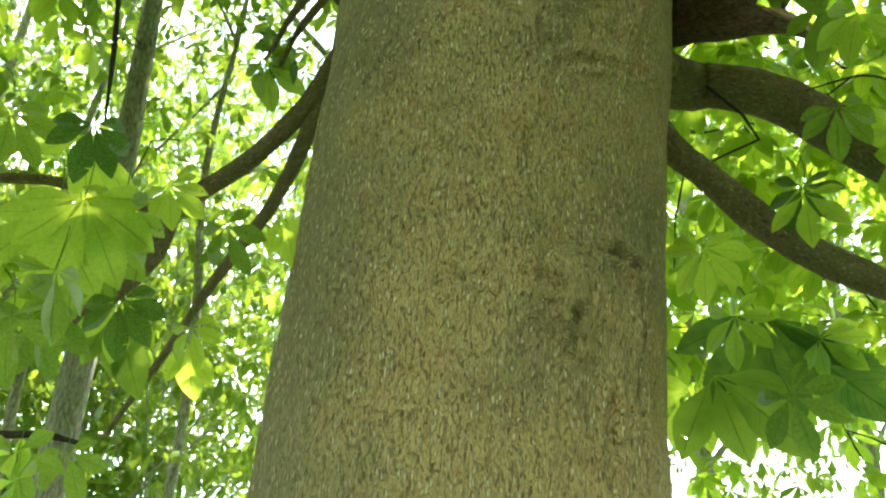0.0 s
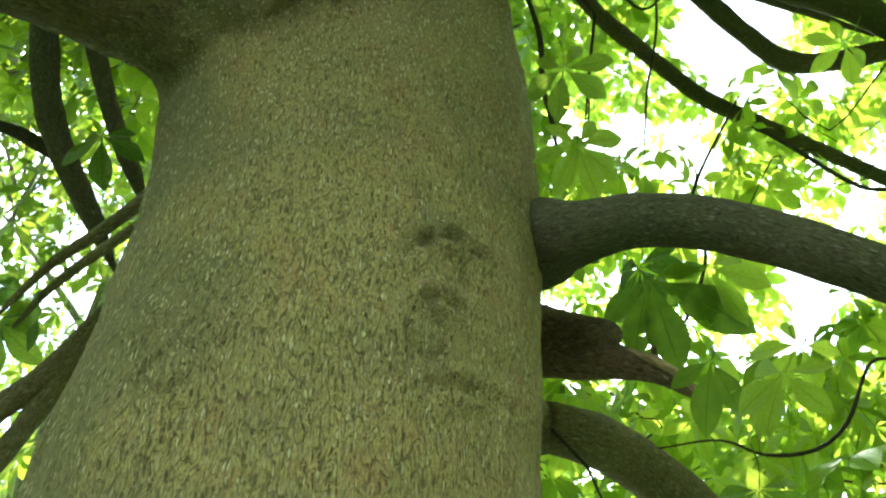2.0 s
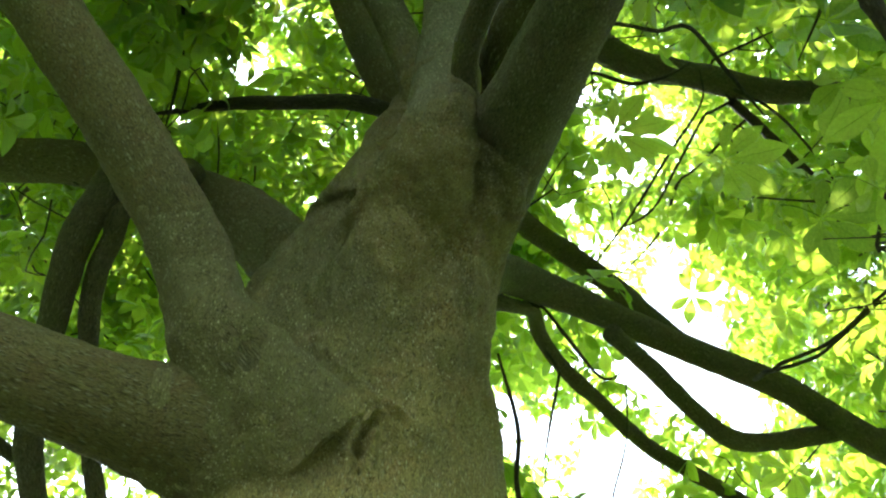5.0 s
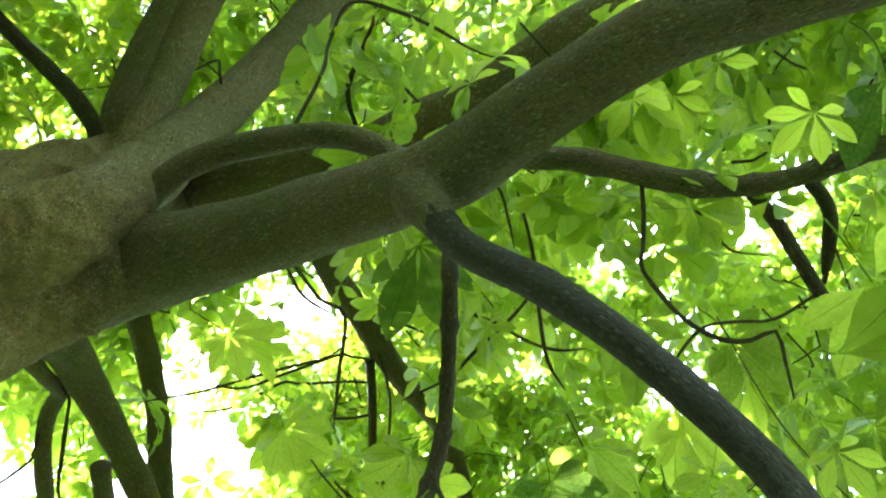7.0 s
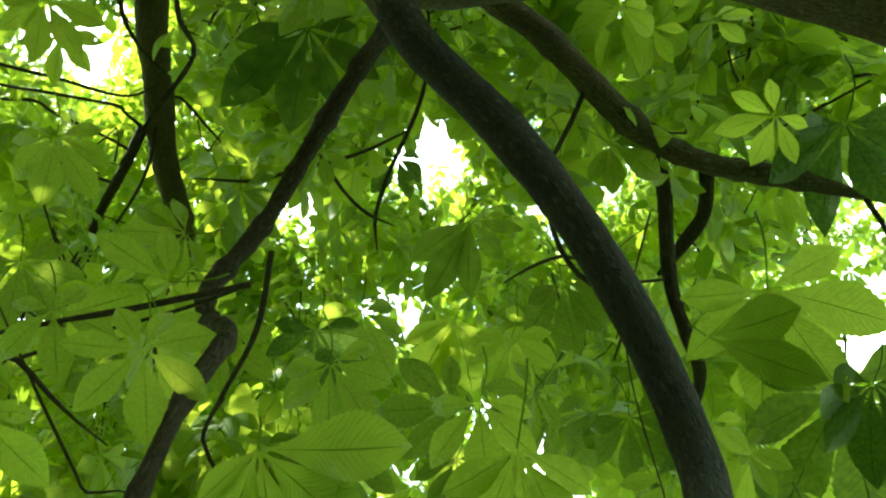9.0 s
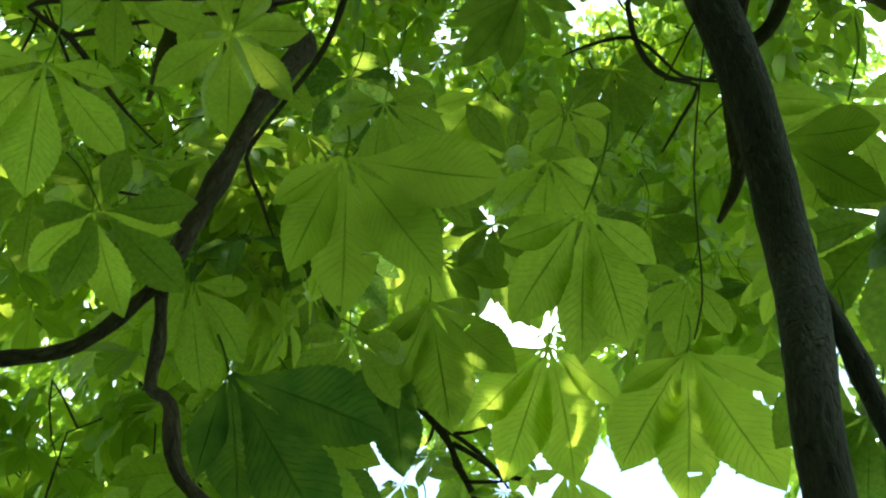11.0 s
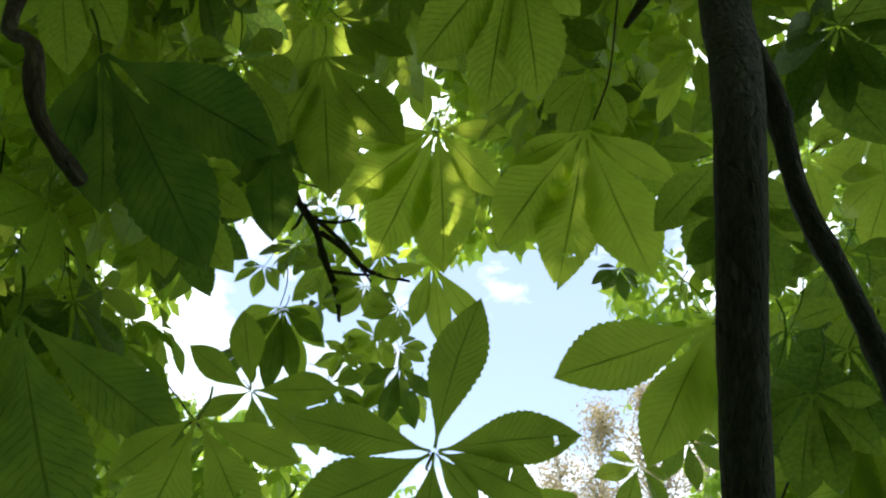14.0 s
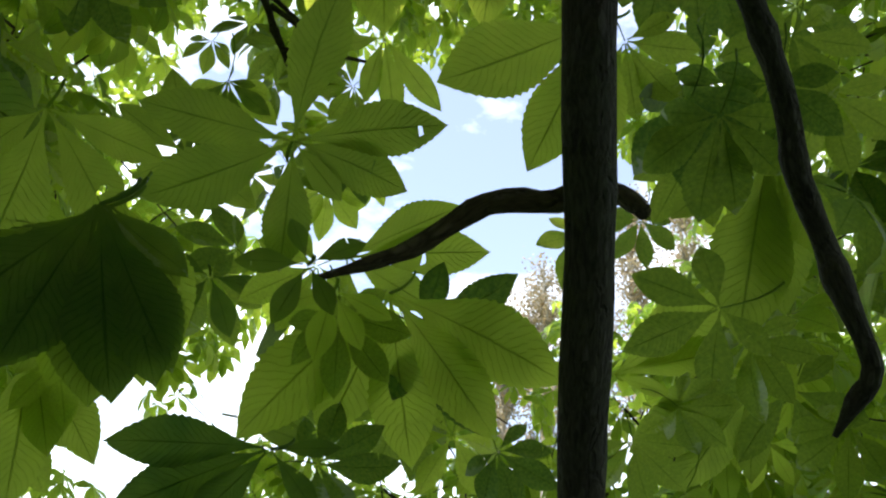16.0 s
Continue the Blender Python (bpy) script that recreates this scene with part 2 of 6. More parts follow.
LEAF = leaf_material("chestnut_leaf", (0.038, 0.085, 0.015), NEAR_A, NEAR_B, True)
LEAF_FAR = leaf_material("crown_leaf", (0.040, 0.090, 0.012), GLOW_A, GLOW_B, False)
WOODS_LEAF = leaf_material("woods_leaf", (0.05, 0.095, 0.015), WOOD_A, WOOD_B, False)
POPLAR_LEAF = leaf_material("poplar_leaf", (0.13, 0.11, 0.05), (0.16, 0.145, 0.09), (0.24, 0.21, 0.13), False)
GRASS = plain("grass_ground", (0.03, 0.055, 0.012), (0.075, 0.11, 0.03), 1.4, 0.95, 0.05)


# ---- shapes ----
def vnoise(p, scale, seed=0):
    """Smooth lattice noise of points p (n, 3), from -1 to 1."""
    q = np.asarray(p, float) * scale + 37.3 * (seed + 1)
    i = np.floor(q).astype(np.int64)
    u = q - i
    u = u * u * (3 - 2 * u)
    total = np.zeros(len(q))
    for dx in (0, 1):
        for dy in (0, 1):
            for dz in (0, 1):
                h = (i[:, 0] + dx) * 374761393 + (i[:, 1] + dy) * 668265263 + (i[:, 2] + dz) * 2147483647 + seed * 974634721
                h = (h ^ (h >> 13)) * 1274126177
                h = (h ^ (h >> 16)) & 0xFFFFFF
                w = (u[:, 0] if dx else 1 - u[:, 0]) * (u[:, 1] if dy else 1 - u[:, 1]) * (u[:, 2] if dz else 1 - u[:, 2])
                total += w * (h / float(0xFFFFFF) * 2 - 1)
    return total


def smooth_path(pts, step):
    """A Catmull-Rom line through rows of x, y, z, radius, at about that step."""
    p = np.asarray(pts, float)
    e = np.vstack([2 * p[0] - p[1], p, 2 * p[-1] - p[-2]])
    out = []
    for k in range(len(p) - 1):
        a, b, c, d = e[k:k + 4]
        n = max(2, int(np.linalg.norm(c[:3] - b[:3]) / step))
        for s in np.arange(n) / n:
            out.append(0.5 * (2 * b + (c - a) * s + (2 * a - 5 * b + 4 * c - d) * s * s + (3 * b - a - 3 * c + d) * s ** 3))
    out.append(p[-1])
    out = np.array(out)
    out[:, 3] = np.maximum(out[:, 3], 0.0015)
    return out


def tube(pts, sides=12, step=0.05, rough=0.05, seed=0, grow=0.0):
    """Vertices, faces and grain of a stem along rows of x, y, z, radius, closed at both ends."""
    line = smooth_path(pts, step)
    n = len(line)
    tang = np.gradient(line[:, :3], axis=0)
    tang /= np.linalg.norm(tang, axis=1)[:, None] + 1e-12
    side = np.cross(tang[0], (0.31, 0.52, 0.79))
    side /= np.linalg.norm(side)
    length = np.concatenate([[0], np.cumsum(np.linalg.norm(np.diff(line[:, :3], axis=0), axis=1))])
    if rough >= 0.12:
        # swollen rings where each year's growth began
        line[:, 3] *= 1 + 0.24 * np.exp(-((length % 0.13 - 0.07) / 0.014) ** 2)
    ang = np.arange(sides) / sides * 2 * np.pi
    rings, grains = [], []
    for k in range(n):
        side = side - tang[k] * (side @ tang[k])
        side /= np.linalg.norm(side)
        up = np.cross(tang[k], side)
        way = np.cos(ang)[:, None] * side + np.sin(ang)[:, None] * up
        rings.append(line[k, :3] + way * (line[k, 3] + grow))
        grains.append(np.stack([np.cos(ang) * line[k, 3], np.sin(ang) * line[k, 3], np.full(sides, length[k])], 1))
    rings, grains = np.array(rings), np.array(grains)
    if rough:
        flat = rings.reshape(-1, 3)
        r = np.repeat(line[:, 3], sides)
        centre = np.repeat(line[:, :3], sides, axis=0)
        fine = float(np.clip(0.04 / line[:, 3].mean(), 1, 4))
        f = 1 + rough * (vnoise(flat, 7.0 * fine, seed) + 0.6 * vnoise(flat, 19.0 * fine, seed + 3) + 0.5 * vnoise(flat, 45.0 * fine, seed + 5))
        rings = (centre + (flat - centre) * f[:, None]).reshape(rings.shape)
    v = np.vstack([rings.reshape(-1, 3), line[:1, :3], line[-1:, :3]])
    g = np.vstack([grains.reshape(-1, 3), [[0, 0, 0]], [[0, 0, length[-1]]]]) + seed * 1.7
    faces = []
    for k in range(n - 1):
        for s in range(sides):
            t = (s + 1) % sides
            faces.append((k * sides + s, k * sides + t, (k + 1) * sides + t, (k + 1) * sides + s))
    a, b = n * sides, n * sides + 1
    for s in range(sides):
        t = (s + 1) % sides
        faces.append((a, t, s))
        faces.append((b, (n - 1) * sides + s, (n - 1) * sides + t))
    return v, faces, g


def mesh_of(name, v, faces, grain=None, uv=None):
    me = bpy.data.meshes.new(name)
    me.from_pydata(np.asarray(v).tolist(), [], faces)
    if grain is not None:
        at = me.attributes.new("grain", "FLOAT_VECTOR", "POINT")
        at.data.foreach_set("vector", np.asarray(grain, np.float32).ravel())
    if uv is not None:
        layer = me.uv_layers.new(name="UVMap")
        loops = np.empty(len(me.loops), np.int32)
        me.loops.foreach_get("vertex_index", loops)
        layer.data.foreach_set("uv", np.asarray(uv, np.float32)[loops].ravel())
    me.polygons.foreach_set("use_smooth", np.ones(len(me.polygons), bool))
    me.update()
    return me


def big_mesh(name, v, quads, uv):
    """A mesh from arrays of vertices, quads and uv, for many leaves at once."""
    me = bpy.data.meshes.new(name)
    nv, nq = len(v), len(quads)
    me.vertices.add(nv)
    me.vertices.foreach_set("co", np.asarray(v, np.float32).ravel())
    me.loops.add(nq * 4)
    me.loops.foreach_set("vertex_index", quads.astype(np.int32).ravel())
    me.polygons.add(nq)
    me.polygons.foreach_set("loop_start", np.arange(0, nq * 4, 4, dtype=np.int32))
    me.polygons.foreach_set("loop_total", np.full(nq, 4, np.int32))
    layer = me.uv_layers.new(name="UVMap")
    layer.data.foreach_set("uv", np.asarray(uv, np.float32)[quads.ravel()].ravel())
    me.polygons.foreach_set("use_smooth", np.ones(nq, bool))
    me.update(calc_edges=True)
    me.validate()
    return me


def part(name, mesh, mat, parent, label=""):
    ob = new(name, mesh)
    if not mesh.materials:
        mesh.materials.append(mat)
    ob.parent = parent
    return tagged(ob, label) if label else ob


def stem(name, pts, parent, mat, sides=12, step=0.05, rough=0.05, seed=0, label=""):
    v, f, g = tube(pts, sides, step, rough, seed)
    return part(name, mesh_of(name, v, f, g), mat, parent, label)


def leaflet(length, width, droop, fold, rows, cols, rng, toothed):
    """One leaflet along +y from the origin, widest past its middle, with a drawn-out tip."""
    s = np.linspace(0, 1, rows) ** 0.92
    over = np.clip((s - 0.62) / 0.38, 0, 1)
    wide = np.where(s < 0.62, np.sin(np.clip(s / 0.62, 0, 1) * np.pi / 2) ** 1.7, (1 - over ** 2.3) * (1 - 0.22 * over))
    wide = np.maximum(wide, 0.05 * (1 - s) + 0.012)
    wide = wide * width / 2
    v, uv = [], []
    bend = rng.normal(0, 0.05)
    roll = rng.normal(0, 0.14)
    y = z = x = 0.0
    for k in range(rows):
        ds = (s[k] - s[k - 1]) * length if k else 0.0
        a = droop * s[k] ** 1.3
        y += ds * math.cos(a)
        z -= ds * math.sin(a)
        x += ds * bend * s[k] * 2
        for c in range(cols):
            u = c / (cols - 1) * 2 - 1
            w = wide[k]
            if toothed and abs(u) > 0.99 and 0 < k < rows - 1:
                w *= 1 + (0.036 if k % 2 else -0.026) + rng.normal(0, 0.01)
            if toothed and 0 < c < cols - 1:
                u += rng.normal(0, 0.05)
            lift = fold * abs(u) * w + roll * u * w + 0.012 * length * math.sin(9 * s[k] + 2 * u) * s[k]
            v.append((x + u * w, y + (rng.normal(0, 0.008) * length if toothed and 0 < c < cols - 1 else 0.0), z + lift))
            uv.append((0.5 + 0.5 * u, s[k]))
    q = [(k * cols + c, k * cols + c + 1, (k + 1) * cols + c + 1, (k + 1) * cols + c) for k in range(rows - 1) for c in range(cols - 1)]
    return np.array(v), np.array(q), np.array(uv)


def compound_leaf(count, spread, rows, cols, seed, droop=0.5, petiole=0.75, toothed=True):
    """A palmate leaf: leaflets round a hub at the origin, the middle one 1 long along +y, upper face +z, and its stalk."""
    rng = np.random.default_rng(seed)
    vs, qs, uvs, base = [], [], [], 0
    for k in range(count):
        a = (k / (count - 1) - 0.5) * radians(spread) + rng.normal(0, 0.06)
        off = abs(k - (count - 1) / 2) / ((count - 1) / 2)
        size = (1.0 - 0.42 * off ** 1.6) * rng.uniform(0.92, 1.06)
        v, q, uv = leaflet(size, size * rng.uniform(0.37, 0.47), droop * rng.uniform(0.5, 1.5), rng.uniform(0.12, 0.34), rows, cols, rng, toothed)
        tilt = rng.normal(-0.12, 0.14)
        v = v + np.array([0, 0.03, 0.003 * k])
        v = np.stack([v[:, 0], v[:, 1] * math.cos(tilt) - v[:, 2] * math.sin(tilt), v[:, 1] * math.sin(tilt) + v[:, 2] * math.cos(tilt)], 1)
        v = np.stack([v[:, 0] * math.cos(a) + v[:, 1] * math.sin(a), -v[:, 0] * math.sin(a) + v[:, 1] * math.cos(a), v[:, 2]], 1)
        vs.append(v), qs.append(q + base), uvs.append(uv)
        base += len(v)
    if petiole:
        n, sides = 5, 4
        for k in range(n):
            t = k / (n - 1)
            c = np.array([0.09 * math.sin(2.4 * t), -petiole * t * (1 - 0.2 * t), 0.35 * petiole * t * t])
            r = 0.007 + 0.004 * t
            for j in range(sides):
                b = j / sides * 2 * math.pi
                vs.append(np.array([[c[0] + r * math.cos(b), c[1], c[2] + r * math.sin(b)]]))
                uvs.append(np.array([[0.5, 0.5]]))
        qs.append(np.array([(base + k * sides + j, base + k * sides + (j + 1) % sides, base + (k + 1) * sides + (j + 1) % sides, base + (k + 1) * sides + j) for k in range(n - 1) for j in range(sides)]))
    return np.vstack(vs), np.vstack(qs), np.vstack(uvs)


def frame_of(hub, way, normal, size):
    """The matrix that lays a leaf at hub, its middle leaflet along way."""
    y = Vector(way).normalized()
    z = Vector(normal)
    z = (z - y * z.dot(y)).normalized()
    x = y.cross(z)
    return Matrix(((x[0] * size, y[0] * size, z[0] * size, hub[0]), (x[1] * size, y[1] * size, z[1] * size, hub[1]), (x[2] * size, y[2] * size, z[2] * size, hub[2]), (0, 0, 0, 1)))


def scatter(template, mats):
    """One array of vertices, quads and uv: the template laid at every matrix."""
    v, q, uv = template
    m = np.array(mats)
    allv = np.einsum("nij,vj->nvi", m[:, :3, :3], v) + m[:, None, :3, 3]
    allq = (q[None] + (np.arange(len(m)) * len(v))[:, None, None]).reshape(-1, 4)
    return allv.reshape(-1, 3), allq, np.tile(uv, (len(m), 1))


def gather(name, pieces):
    """Joins several scattered arrays into one mesh."""
    base, vs, qs, uvs = 0, [], [], []
    for v, q, uv in pieces:
        vs.append(v), qs.append(q + base), uvs.append(uv)
        base += len(v)
    return big_mesh(name, np.vstack(vs), np.vstack(qs), np.vstack(uvs))


# ---- ground ----
def make_ground():
    rings, spokes = 26, 72
    v, f = [(0, 0, 0)], []
    for k in range(1, rings + 1):
        r = 0.6 * 1.36 ** k
        for j in range(spokes):
            a = j / spokes * 2 * math.pi
            v.append((r * math.cos(a), r * math.sin(a), 0.0))
    v = np.array(v)
    v[:, 2] = 0.04 * vnoise(v, 0.6, 2) * np.minimum(1, np.hypot(v[:, 0], v[:, 1]) / 3)
    for j in range(spokes):
        f.append((0, 1 + j, 1 + (j + 1) % spokes))
    for k in range(rings - 1):
        for j in range(spokes):
            a, b = 1 + k * spokes + j, 1 + k * spokes + (j + 1) % spokes
            f.append((a, a + spokes, b + spokes, b))
    ob = new("ground", mesh_of("ground", v, f))
    ob.data.materials.append(GRASS)
    tagged(ob, "rough green grass under the trees", "ground", kind="structure")


make_ground()

# ---- the horse chestnut: trunk and limbs ----
tree = tagged(new("horse_chestnut_tree"), "old horse chestnut with flaky brown bark and large palmate leaves", "tree")
TRUNK = [(-0.01, 0.02, -0.05, 0.60), (-0.008, 0.012, 0.35, 0.48), (-0.004, 0, 1.25, 0.42), (0.005, 0, 1.8, 0.404), (0.024, 0, 2.2, 0.398), (0.05, 0, 2.6, 0.404), (0.064, 0, 3.0, 0.418), (0.066, -0.005, 3.3, 0.436), (0.045, -0.03, 3.6, 0.44), (0.0, -0.1, 3.87, 0.43), (-0.02, -0.18, 4.19, 0.38), (0.0, -0.3, 4.5, 0.30), (0.02, -0.42, 4.85, 0.19)]
def union_skin(lines, voxel, rounds, swell=0.22):
    """One smooth skin round several stems: the first whole, of each other one only its collar."""
    vs, fs, base = [], [], 0
    for k, (pts, share) in enumerate(lines):
        line = smooth_path(pts, 0.04)
        cut = line[: max(4, int(len(line) * share))].copy()
        if k:
            fall = np.linspace(1, 0, len(cut))
            cut[:, 3] = cut[:, 3] * (1 + swell * fall ** 2) + 0.010 * fall - 0.12 * cut[:, 3] * (1 - fall)
            cut[-1, 3] *= 0.75
        v, f, _ = tube(cut[::2] if len(cut) > 8 else cut, 36 if k == 0 else 20, 0.04, 0.0)
        vs.append(v)
        fs += [tuple(i + base for i in face) for face in f]
        base += len(v)
    raw = new("skin", mesh_of("skin", np.vstack(vs), fs))
    r = raw.modifiers.new("union", "REMESH")
    r.mode, r.voxel_size = "VOXEL", voxel
    s = raw.modifiers.new("fillet", "SMOOTH")
    s.factor, s.iterations = 0.5, rounds
    me = bpy.data.meshes.new_from_object(raw.evaluated_get(bpy.context.evaluated_depsgraph_get()))
    bpy.data.objects.remove(raw)
    n = len(me.vertices)
    co, no = np.empty(n * 3, np.float32), np.empty(n * 3, np.float32)
    me.vertices.foreach_get("co", co)
    me.vertices.foreach_get("normal", no)
    return me, co.reshape(-1, 3).astype(float), no.reshape(-1, 3).astype(float)


def finish_skin(me, co, grain):
    me.vertices.foreach_set("co", co.astype(np.float32).ravel())
    at = me.attributes.new("grain", "FLOAT_VECTOR", "POINT")
    at.data.foreach_set("vector", grain.astype(np.float32).ravel())
    me.polygons.foreach_set("use_smooth", np.ones(len(me.polygons), bool))
    me.update()
    return me


def fused(name, lines, mat, parent, voxel, rounds, label=""):
    """A limb with the collars of the branches that grow from it."""
    me, co, no = union_skin(lines, voxel, rounds, 0.15)
    run = smooth_path(lines[0][0], 0.05)[:, :3]
    way = run[-1] - run[0]
    way /= np.linalg.norm(way)
    side = np.cross(way, (0, 0, 1))
    side /= np.linalg.norm(side)
    grain = np.stack([co @ side, co @ np.cross(way, side), co @ way], 1)
    drawn = grain * (1, 1, 0.4)
    co = co + no * (0.005 * vnoise(co, 7.0, 1) + 0.003 * vnoise(drawn, 20.0, 2) + 0.002 * vnoise(drawn, 45.0, 3))[:, None]
    return part(name, finish_skin(me, co, grain), mat, parent, label)


L1_LINE = [(0.062, -0.2, 4.188, 0.25), (0.175, -0.525, 4.525, 0.2), (0.166, -1.085, 4.389, 0.126), (0.098, -1.562, 4.196, 0.102), (0.041, -1.88, 4.07, 0.093), (-0.084, -2.171, 3.995, 0.082), (-0.162, -2.419, 3.943, 0.08), (-0.169, -2.641, 3.922, 0.079), (-0.172, -2.807, 3.901, 0.077), (-0.19, -3.001, 3.869, 0.074), (-0.215, -3.223, 3.845, 0.069)]
H_LINE = [(0.059, -1.788, 4.027, 0.05), (0.109, -1.884, 3.75, 0.036), (0.139, -2.042, 3.492, 0.033), (0.197, -2.176, 3.236, 0.029), (0.284, -2.27, 3.038, 0.027), (0.267, -2.227, 2.874, 0.024), (0.254, -2.178, 2.723, 0.021), (0.314, -2.225, 2.584, 0.02), (0.396, -2.307, 2.436, 0.02), (0.491, -2.392, 2.276, 0.02), (0.7, -2.6, 1.95, 0.02)]
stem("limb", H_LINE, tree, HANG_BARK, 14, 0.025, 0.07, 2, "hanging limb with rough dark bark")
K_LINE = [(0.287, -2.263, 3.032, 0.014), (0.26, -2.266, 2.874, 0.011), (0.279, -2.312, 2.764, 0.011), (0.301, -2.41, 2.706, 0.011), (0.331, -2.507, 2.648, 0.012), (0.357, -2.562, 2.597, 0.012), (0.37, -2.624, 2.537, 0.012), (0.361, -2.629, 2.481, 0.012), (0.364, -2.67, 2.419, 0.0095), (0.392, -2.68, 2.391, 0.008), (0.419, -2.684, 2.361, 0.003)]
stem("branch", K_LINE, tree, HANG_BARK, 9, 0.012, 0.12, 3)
H_SIDE_LINE = [(0.105, -1.854, 3.867, 0.018), (0.267, -1.809, 3.983, 0.019), (0.446, -1.755, 3.955, 0.019), (0.589, -1.7, 3.835, 0.019), (0.64, -1.642, 3.656, 0.018), (0.573, -1.671, 3.465, 0.016), (0.463, -1.711, 3.299, 0.014), (0.449, -1.683, 3.116, 0.012), (0.556, -1.648, 2.894, 0.011)]
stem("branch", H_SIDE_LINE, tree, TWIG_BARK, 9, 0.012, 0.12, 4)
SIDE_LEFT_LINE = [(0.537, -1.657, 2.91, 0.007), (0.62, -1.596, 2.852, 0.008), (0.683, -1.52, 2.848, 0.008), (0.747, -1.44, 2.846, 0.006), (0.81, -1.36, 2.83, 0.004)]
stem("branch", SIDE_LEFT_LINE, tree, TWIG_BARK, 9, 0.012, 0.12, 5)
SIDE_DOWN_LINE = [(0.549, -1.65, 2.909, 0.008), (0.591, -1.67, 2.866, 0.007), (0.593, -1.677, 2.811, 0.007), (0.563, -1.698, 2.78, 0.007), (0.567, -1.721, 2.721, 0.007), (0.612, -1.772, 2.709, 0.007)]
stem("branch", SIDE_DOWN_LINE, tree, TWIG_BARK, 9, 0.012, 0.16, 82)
P_LINE = [(-0.015, -2.029, 4.041, 0.04), (0.07, -2.028, 4.154, 0.031), (0.127, -2.183, 4.136, 0.03), (0.207, -2.347, 4.103, 0.029), (0.262, -2.493, 4.07, 0.027), (0.267, -2.635, 4.037, 0.025), (0.233, -2.807, 3.994, 0.024), (0.205, -2.982, 3.935, 0.006)]
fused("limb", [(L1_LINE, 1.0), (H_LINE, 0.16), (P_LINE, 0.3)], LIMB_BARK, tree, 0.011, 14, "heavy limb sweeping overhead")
stem("branch", P_LINE, tree, LIMB_BARK, 14, 0.025, 0.12, 6)
P1_LINE = [(0.322, -2.563, 4.222, 0.02), (0.409, -2.606, 4.15, 0.019), (0.497, -2.626, 4.058, 0.018), (0.557, -2.638, 3.954, 0.017), (0.603, -2.665, 3.847, 0.016), (0.671, -2.724, 3.828, 0.016), (0.801, -2.777, 3.839, 0.006)]
stem("twig", P1_LINE, tree, TWIG_BARK, 9, 0.025, 0.09, 7)
P2_LINE = [(0.353, -2.723, 4.24, 0.021), (0.465, -2.772, 4.245, 0.02), (0.572, -2.761, 4.248, 0.019), (0.668, -2.731, 4.235, 0.006)]
stem("twig", P2_LINE, tree, TWIG_BARK, 9, 0.025, 0.09, 8)
S_LINE = [(0.1, -0.688, 4.438, 0.062), (0.156, -0.724, 4.538, 0.051), (0.084, -0.841, 4.566, 0.046), (0.006, -0.944, 4.581, 0.045), (-0.041, -1.104, 4.607, 0.043), (-0.045, -1.35, 4.567, 0.041), (-0.023, -1.564, 4.484, 0.036), (0.033, -1.707, 4.359, 0.031), (0.071, -1.813, 4.155, 0.025)]
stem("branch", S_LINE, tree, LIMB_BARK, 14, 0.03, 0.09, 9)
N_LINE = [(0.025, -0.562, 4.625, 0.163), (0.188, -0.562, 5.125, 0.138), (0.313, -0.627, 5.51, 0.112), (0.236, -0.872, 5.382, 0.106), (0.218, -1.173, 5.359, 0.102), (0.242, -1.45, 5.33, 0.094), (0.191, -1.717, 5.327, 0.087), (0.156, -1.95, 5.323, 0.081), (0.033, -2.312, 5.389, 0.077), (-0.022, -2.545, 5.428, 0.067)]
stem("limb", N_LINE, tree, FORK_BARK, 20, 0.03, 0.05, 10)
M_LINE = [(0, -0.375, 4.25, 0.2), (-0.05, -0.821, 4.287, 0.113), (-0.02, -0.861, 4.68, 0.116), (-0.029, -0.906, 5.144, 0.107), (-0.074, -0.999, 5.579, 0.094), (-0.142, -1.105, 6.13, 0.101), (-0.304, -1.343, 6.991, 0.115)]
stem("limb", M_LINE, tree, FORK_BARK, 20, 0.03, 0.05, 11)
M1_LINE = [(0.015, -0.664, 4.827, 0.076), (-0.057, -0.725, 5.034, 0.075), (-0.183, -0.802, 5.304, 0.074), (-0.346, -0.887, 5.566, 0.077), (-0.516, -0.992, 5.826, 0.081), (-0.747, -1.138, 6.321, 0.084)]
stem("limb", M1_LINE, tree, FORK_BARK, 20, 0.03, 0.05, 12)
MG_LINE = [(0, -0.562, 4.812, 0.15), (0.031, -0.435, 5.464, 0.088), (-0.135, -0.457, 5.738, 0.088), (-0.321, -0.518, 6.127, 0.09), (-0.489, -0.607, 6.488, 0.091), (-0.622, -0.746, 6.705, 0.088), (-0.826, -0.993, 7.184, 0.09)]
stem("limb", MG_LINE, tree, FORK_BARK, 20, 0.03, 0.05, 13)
B_LINE = [(-0.125, -0.312, 3.5, 0.15), (-0.38, -0.41, 3.636, 0.117), (-0.478, -0.421, 3.771, 0.1), (-0.581, -0.469, 3.928, 0.097), (-0.722, -0.518, 4.074, 0.098), (-0.912, -0.57, 4.267, 0.101), (-1.098, -0.618, 4.435, 0.103), (-1.296, -0.646, 4.643, 0.106), (-1.547, -0.722, 4.839, 0.109)]
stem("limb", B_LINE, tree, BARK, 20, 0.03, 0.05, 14)
